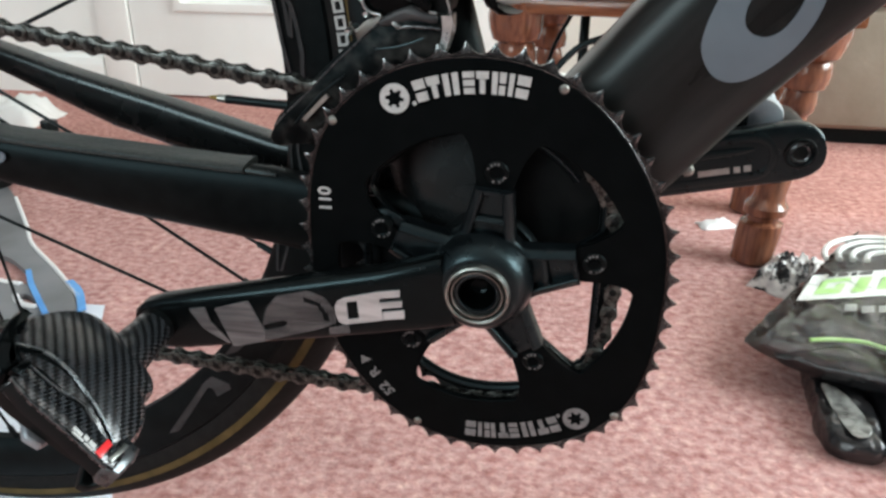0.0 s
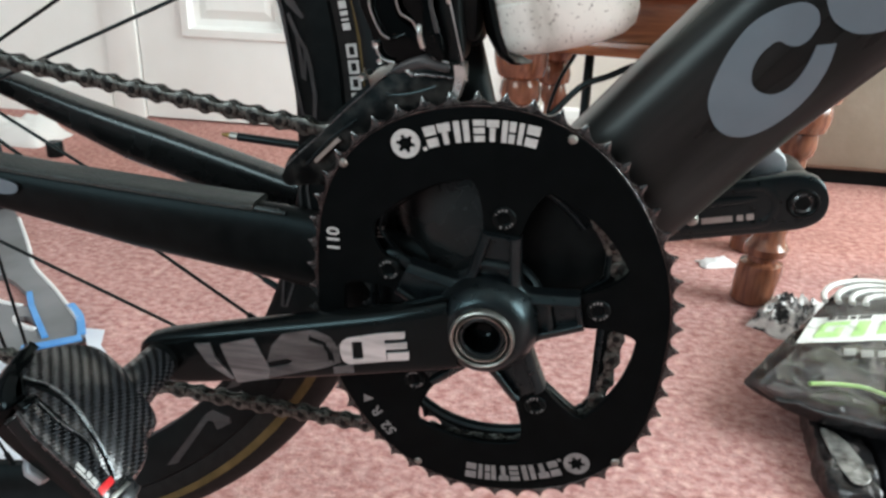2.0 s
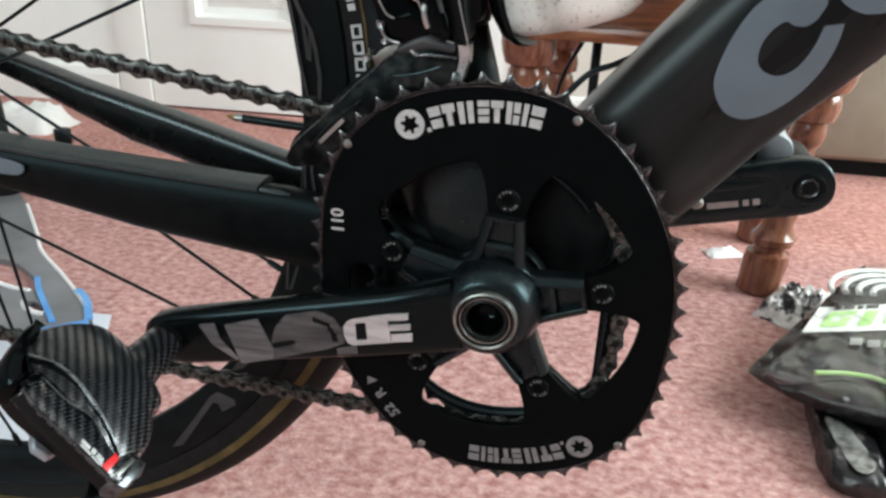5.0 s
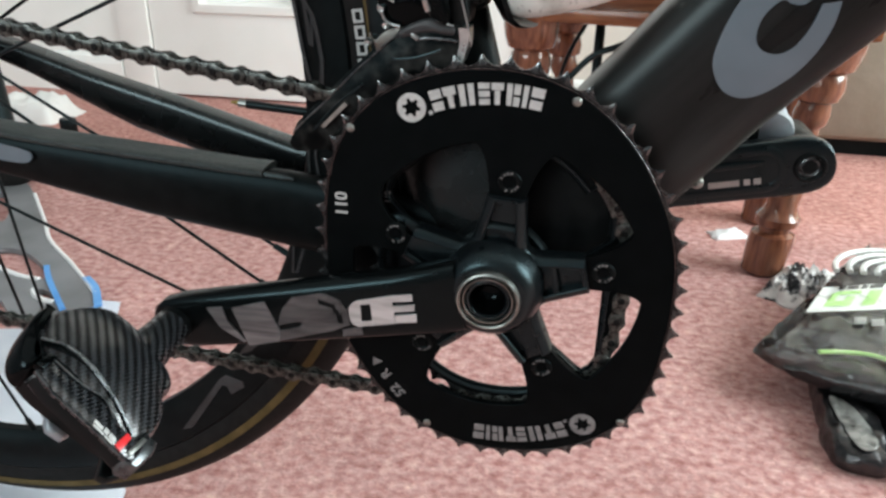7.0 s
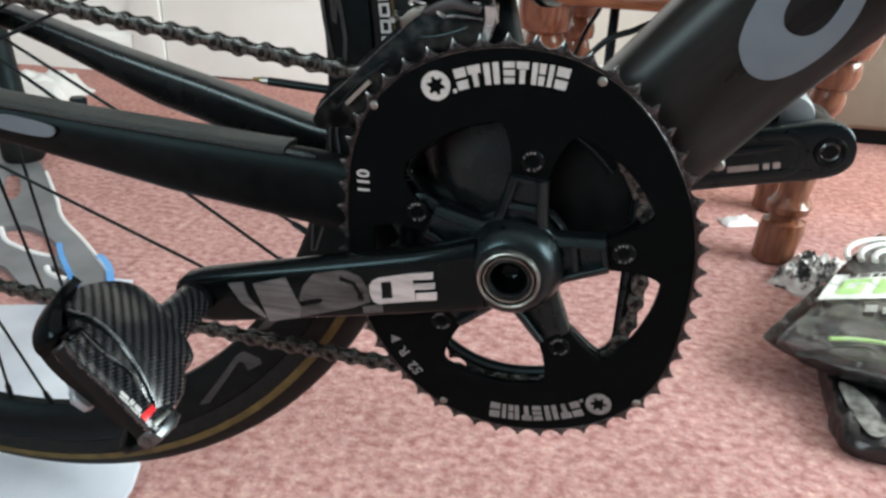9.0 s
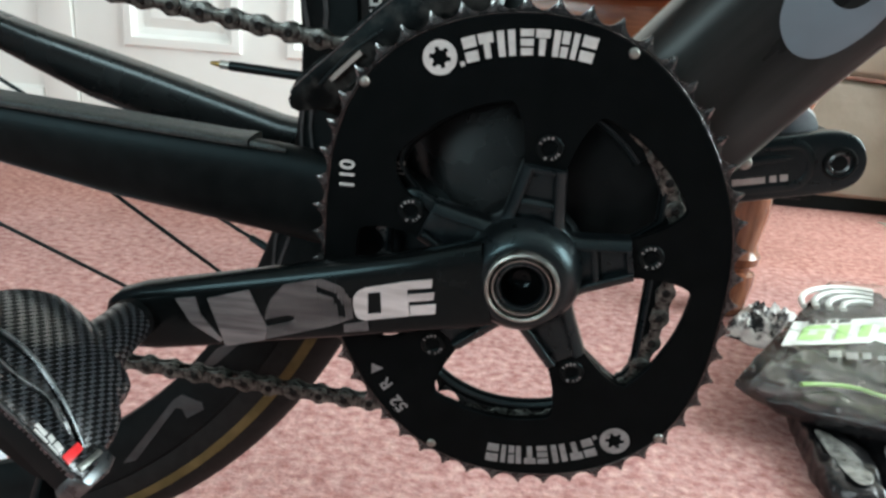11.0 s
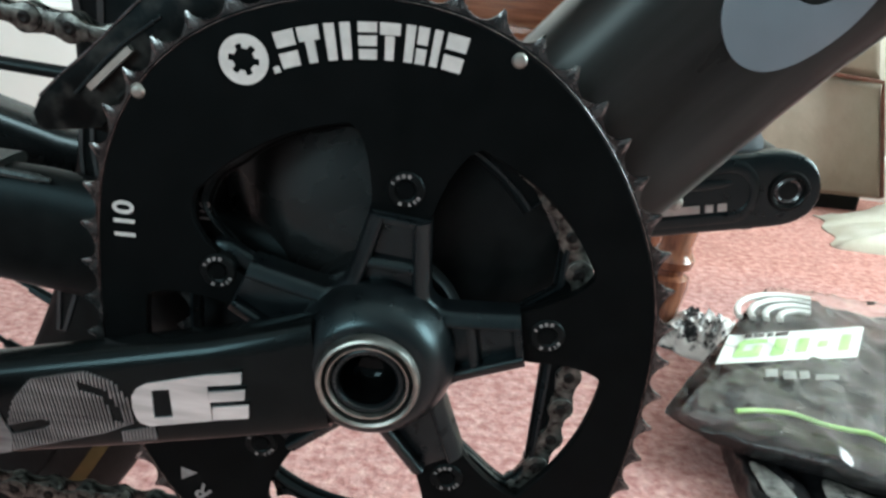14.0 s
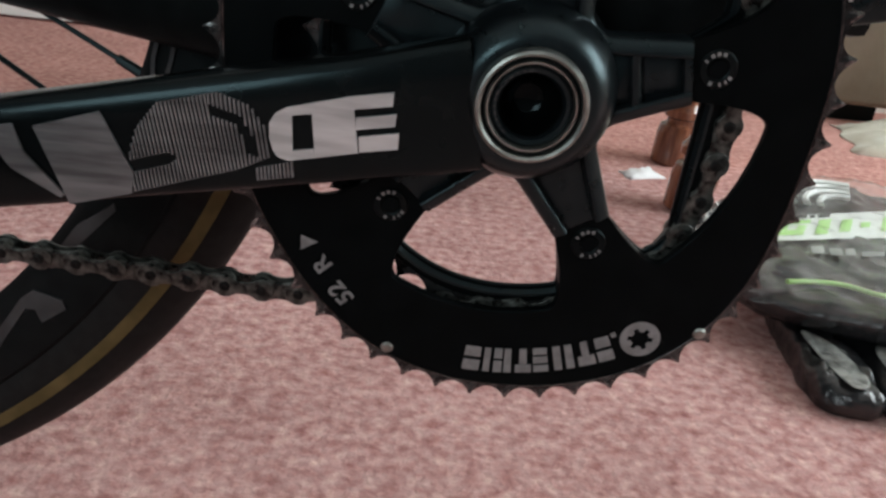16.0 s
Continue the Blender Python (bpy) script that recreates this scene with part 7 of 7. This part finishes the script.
# ---- cut-out plastic sheet lying by the rear wheel ----
def floor_sheet():
    s = thing("plastic_sheet", pose(0, 0, 0), "grey plastic sheet with cut-outs and blue edge on the carpet", "plastic sheet")

    def slab(name, pts, z0, z1, material, label="", k=4):
        bm = bmesh.new()
        plate(bm, curve2(pts, k), z1, z0, 0.001, put=lambda p, q, h: (p, q, h))
        return part(name, bm, material, s, label)
    def cut_sheet(name, outer, holes, z0, z1, material, label=""):
        """A flat sheet with cut-outs, its cut edges upright."""
        bm = bmesh.new()
        es = []
        for loop in [outer] + holes:
            vs = [bm.verts.new((x, y, z1)) for x, y in loop]
            es += [bm.edges.new((vs[i], vs[(i + 1) % len(vs)])) for i in range(len(vs))]
        bmesh.ops.triangle_fill(bm, use_beauty=True, use_dissolve=False, edges=es)
        r = bmesh.ops.extrude_face_region(bm, geom=list(bm.faces))
        bmesh.ops.translate(bm, vec=(0, 0, z0 - z1), verts=[v for v in r["geom"] if isinstance(v, bmesh.types.BMVert)])
        return part(name, bm, material, s, label, smooth=20)
    outer = [(-0.98, 0.78), (-0.836, 0.652), (-0.741, 0.553), (-0.687, 0.494), (-0.607, 0.4315), (-0.522, 0.3607), (-0.4965, 0.333), (-0.5417, 0.2900), (-0.5526, 0.2830), (-0.588, 0.2950), (-0.616, 0.318), (-0.648, 0.340), (-0.72, 0.37), (-0.86, 0.47), (-1.02, 0.66)]
    hole_a = curve2([(-0.8937, 0.6300), (-0.880, 0.640), (-0.8596, 0.6200), (-0.8184, 0.5720), (-0.8005, 0.5400), (-0.815, 0.5360), (-0.850, 0.575)], 4)
    hole_b = curve2([(-0.7414, 0.4400), (-0.720, 0.4560), (-0.686, 0.4470), (-0.650, 0.4250), (-0.628, 0.4090), (-0.612, 0.3850), (-0.622, 0.3820), (-0.645, 0.3850), (-0.669, 0.3920), (-0.7063, 0.4080)], 4)
    hole_c = curve2([(-0.6035, 0.3540), (-0.592, 0.3595), (-0.570, 0.3450), (-0.557, 0.3325), (-0.5735, 0.3344), (-0.591, 0.3420)], 4)
    cut_sheet("web", outer, [[(p[0], p[1]) for p in h] for h in (hole_a, hole_b, hole_c)], 0.001, 0.009, GREY_PLASTIC, "grey plastic web")

    def edge(name, pts, r, material, label):
        bm = bmesh.new()
        pipe(bm, spline([(x, y, 0.0085) for x, y in pts], 6), r)
        part(name, bm, material, s, label)
    edge("cut_edge", [(-0.836, 0.652), (-0.741, 0.553), (-0.687, 0.494), (-0.607, 0.4315), (-0.522, 0.3607)], 0.0028, WHITE_EDGE, "white cut edge")
    edge("cut_edge", [(-0.7414, 0.4400), (-0.7063, 0.4080), (-0.669, 0.3920), (-0.645, 0.3850), (-0.618, 0.3820)], 0.0034, WHITE_EDGE, "white cut edge")
    edge("cut_edge", [(-0.6035, 0.3540), (-0.591, 0.3420), (-0.5735, 0.3344), (-0.560, 0.3330)], 0.0038, WHITE_EDGE, "white cut edge")

    def strip(pts, w):
        bm = bmesh.new()
        P = spline([(x, y, 0) for x, y in pts], 6)
        loops = []
        for k, p in enumerate(P):
            dd = (P[min(k + 1, len(P) - 1)] - P[max(k - 1, 0)]).normalized()
            nn = Vector((-dd.y, dd.x, 0))
            loops.append([p + nn * o + Vector((0, 0, z)) for o, z in ((-w, 0.0092), (-w, 0.0112), (w, 0.0112), (w, 0.0092))])
        loft(bm, loops)
        part("blue_edge", bm, BLUE_PLASTIC, s, "bright blue edge", smooth=0)
    strip([(-0.633, 0.416), (-0.605, 0.384), (-0.567, 0.347), (-0.5365, 0.318)], 0.0034)
    strip([(-0.5625, 0.398), (-0.5317, 0.373), (-0.5015, 0.334)], 0.0045)
    strip([(-0.5445, 0.2891), (-0.5263, 0.3021), (-0.4969, 0.3271)], 0.0065)
    cut_sheet("scrap", [(-0.5114, 0.3513), (-0.4855, 0.353), (-0.4687, 0.3207), (-0.4309, 0.2881), (-0.4737, 0.3050), (-0.494, 0.330)], [], 0.0065, 0.008, PALE_PLASTIC, "pale plastic scrap")
    slab("flap", [(-0.58, 0.27), (-0.52, 0.285), (-0.475, 0.30), (-0.43, 0.26), (-0.385, 0.16), (-0.30, 0.075), (-0.30, -0.02), (-0.42, -0.04), (-0.52, 0.02), (-0.56, 0.15), (-0.60, 0.25)], 0.001, 0.006, PALE_PLASTIC, "pale blue-white plastic flap", 4)


floor_sheet()


def black_post():
    """A stout leaning post of a stand behind the wheel, on a flared rubber foot."""
    foot, top = Vector((-0.915, 0.70, 0.0)), Vector((-1.15, 0.92, 0.62))
    p = thing("stand_post", pose(0, 0, 0), "stout black leaning post of a stand on the plastic sheet", "stand")
    a = (top - foot).normalized()
    bm = bmesh.new()
    rod(bm, foot + a * 0.03, top, 0.027, 0.025, 24)
    part("post", bm, PLASTIC_BLACK, p)
    bm = bmesh.new()
    revolve(bm, [(0.0002, 0.0), (0.030, 0.0), (0.034, 0.006), (0.034, 0.034), (0.030, 0.046), (0.026, 0.050)], (foot.x, foot.y, 0.009), 28, axis="z")
    part("foot", bm, RUBBER, p, "black rubber foot")


black_post()


def bottle_cap():
    bm = bmesh.new()
    revolve(bm, [(0.0155, 0.0), (0.0172, 0.003), (0.0172, 0.028), (0.0155, 0.032), (0.0002, 0.0325)], (-1.042, 1.02, 0), 20, axis="z")
    tagged(part("bottle_cap", bm, PLASTIC_BLACK), "small black plastic cap on the carpet by the wrapper", "cap")


bottle_cap()
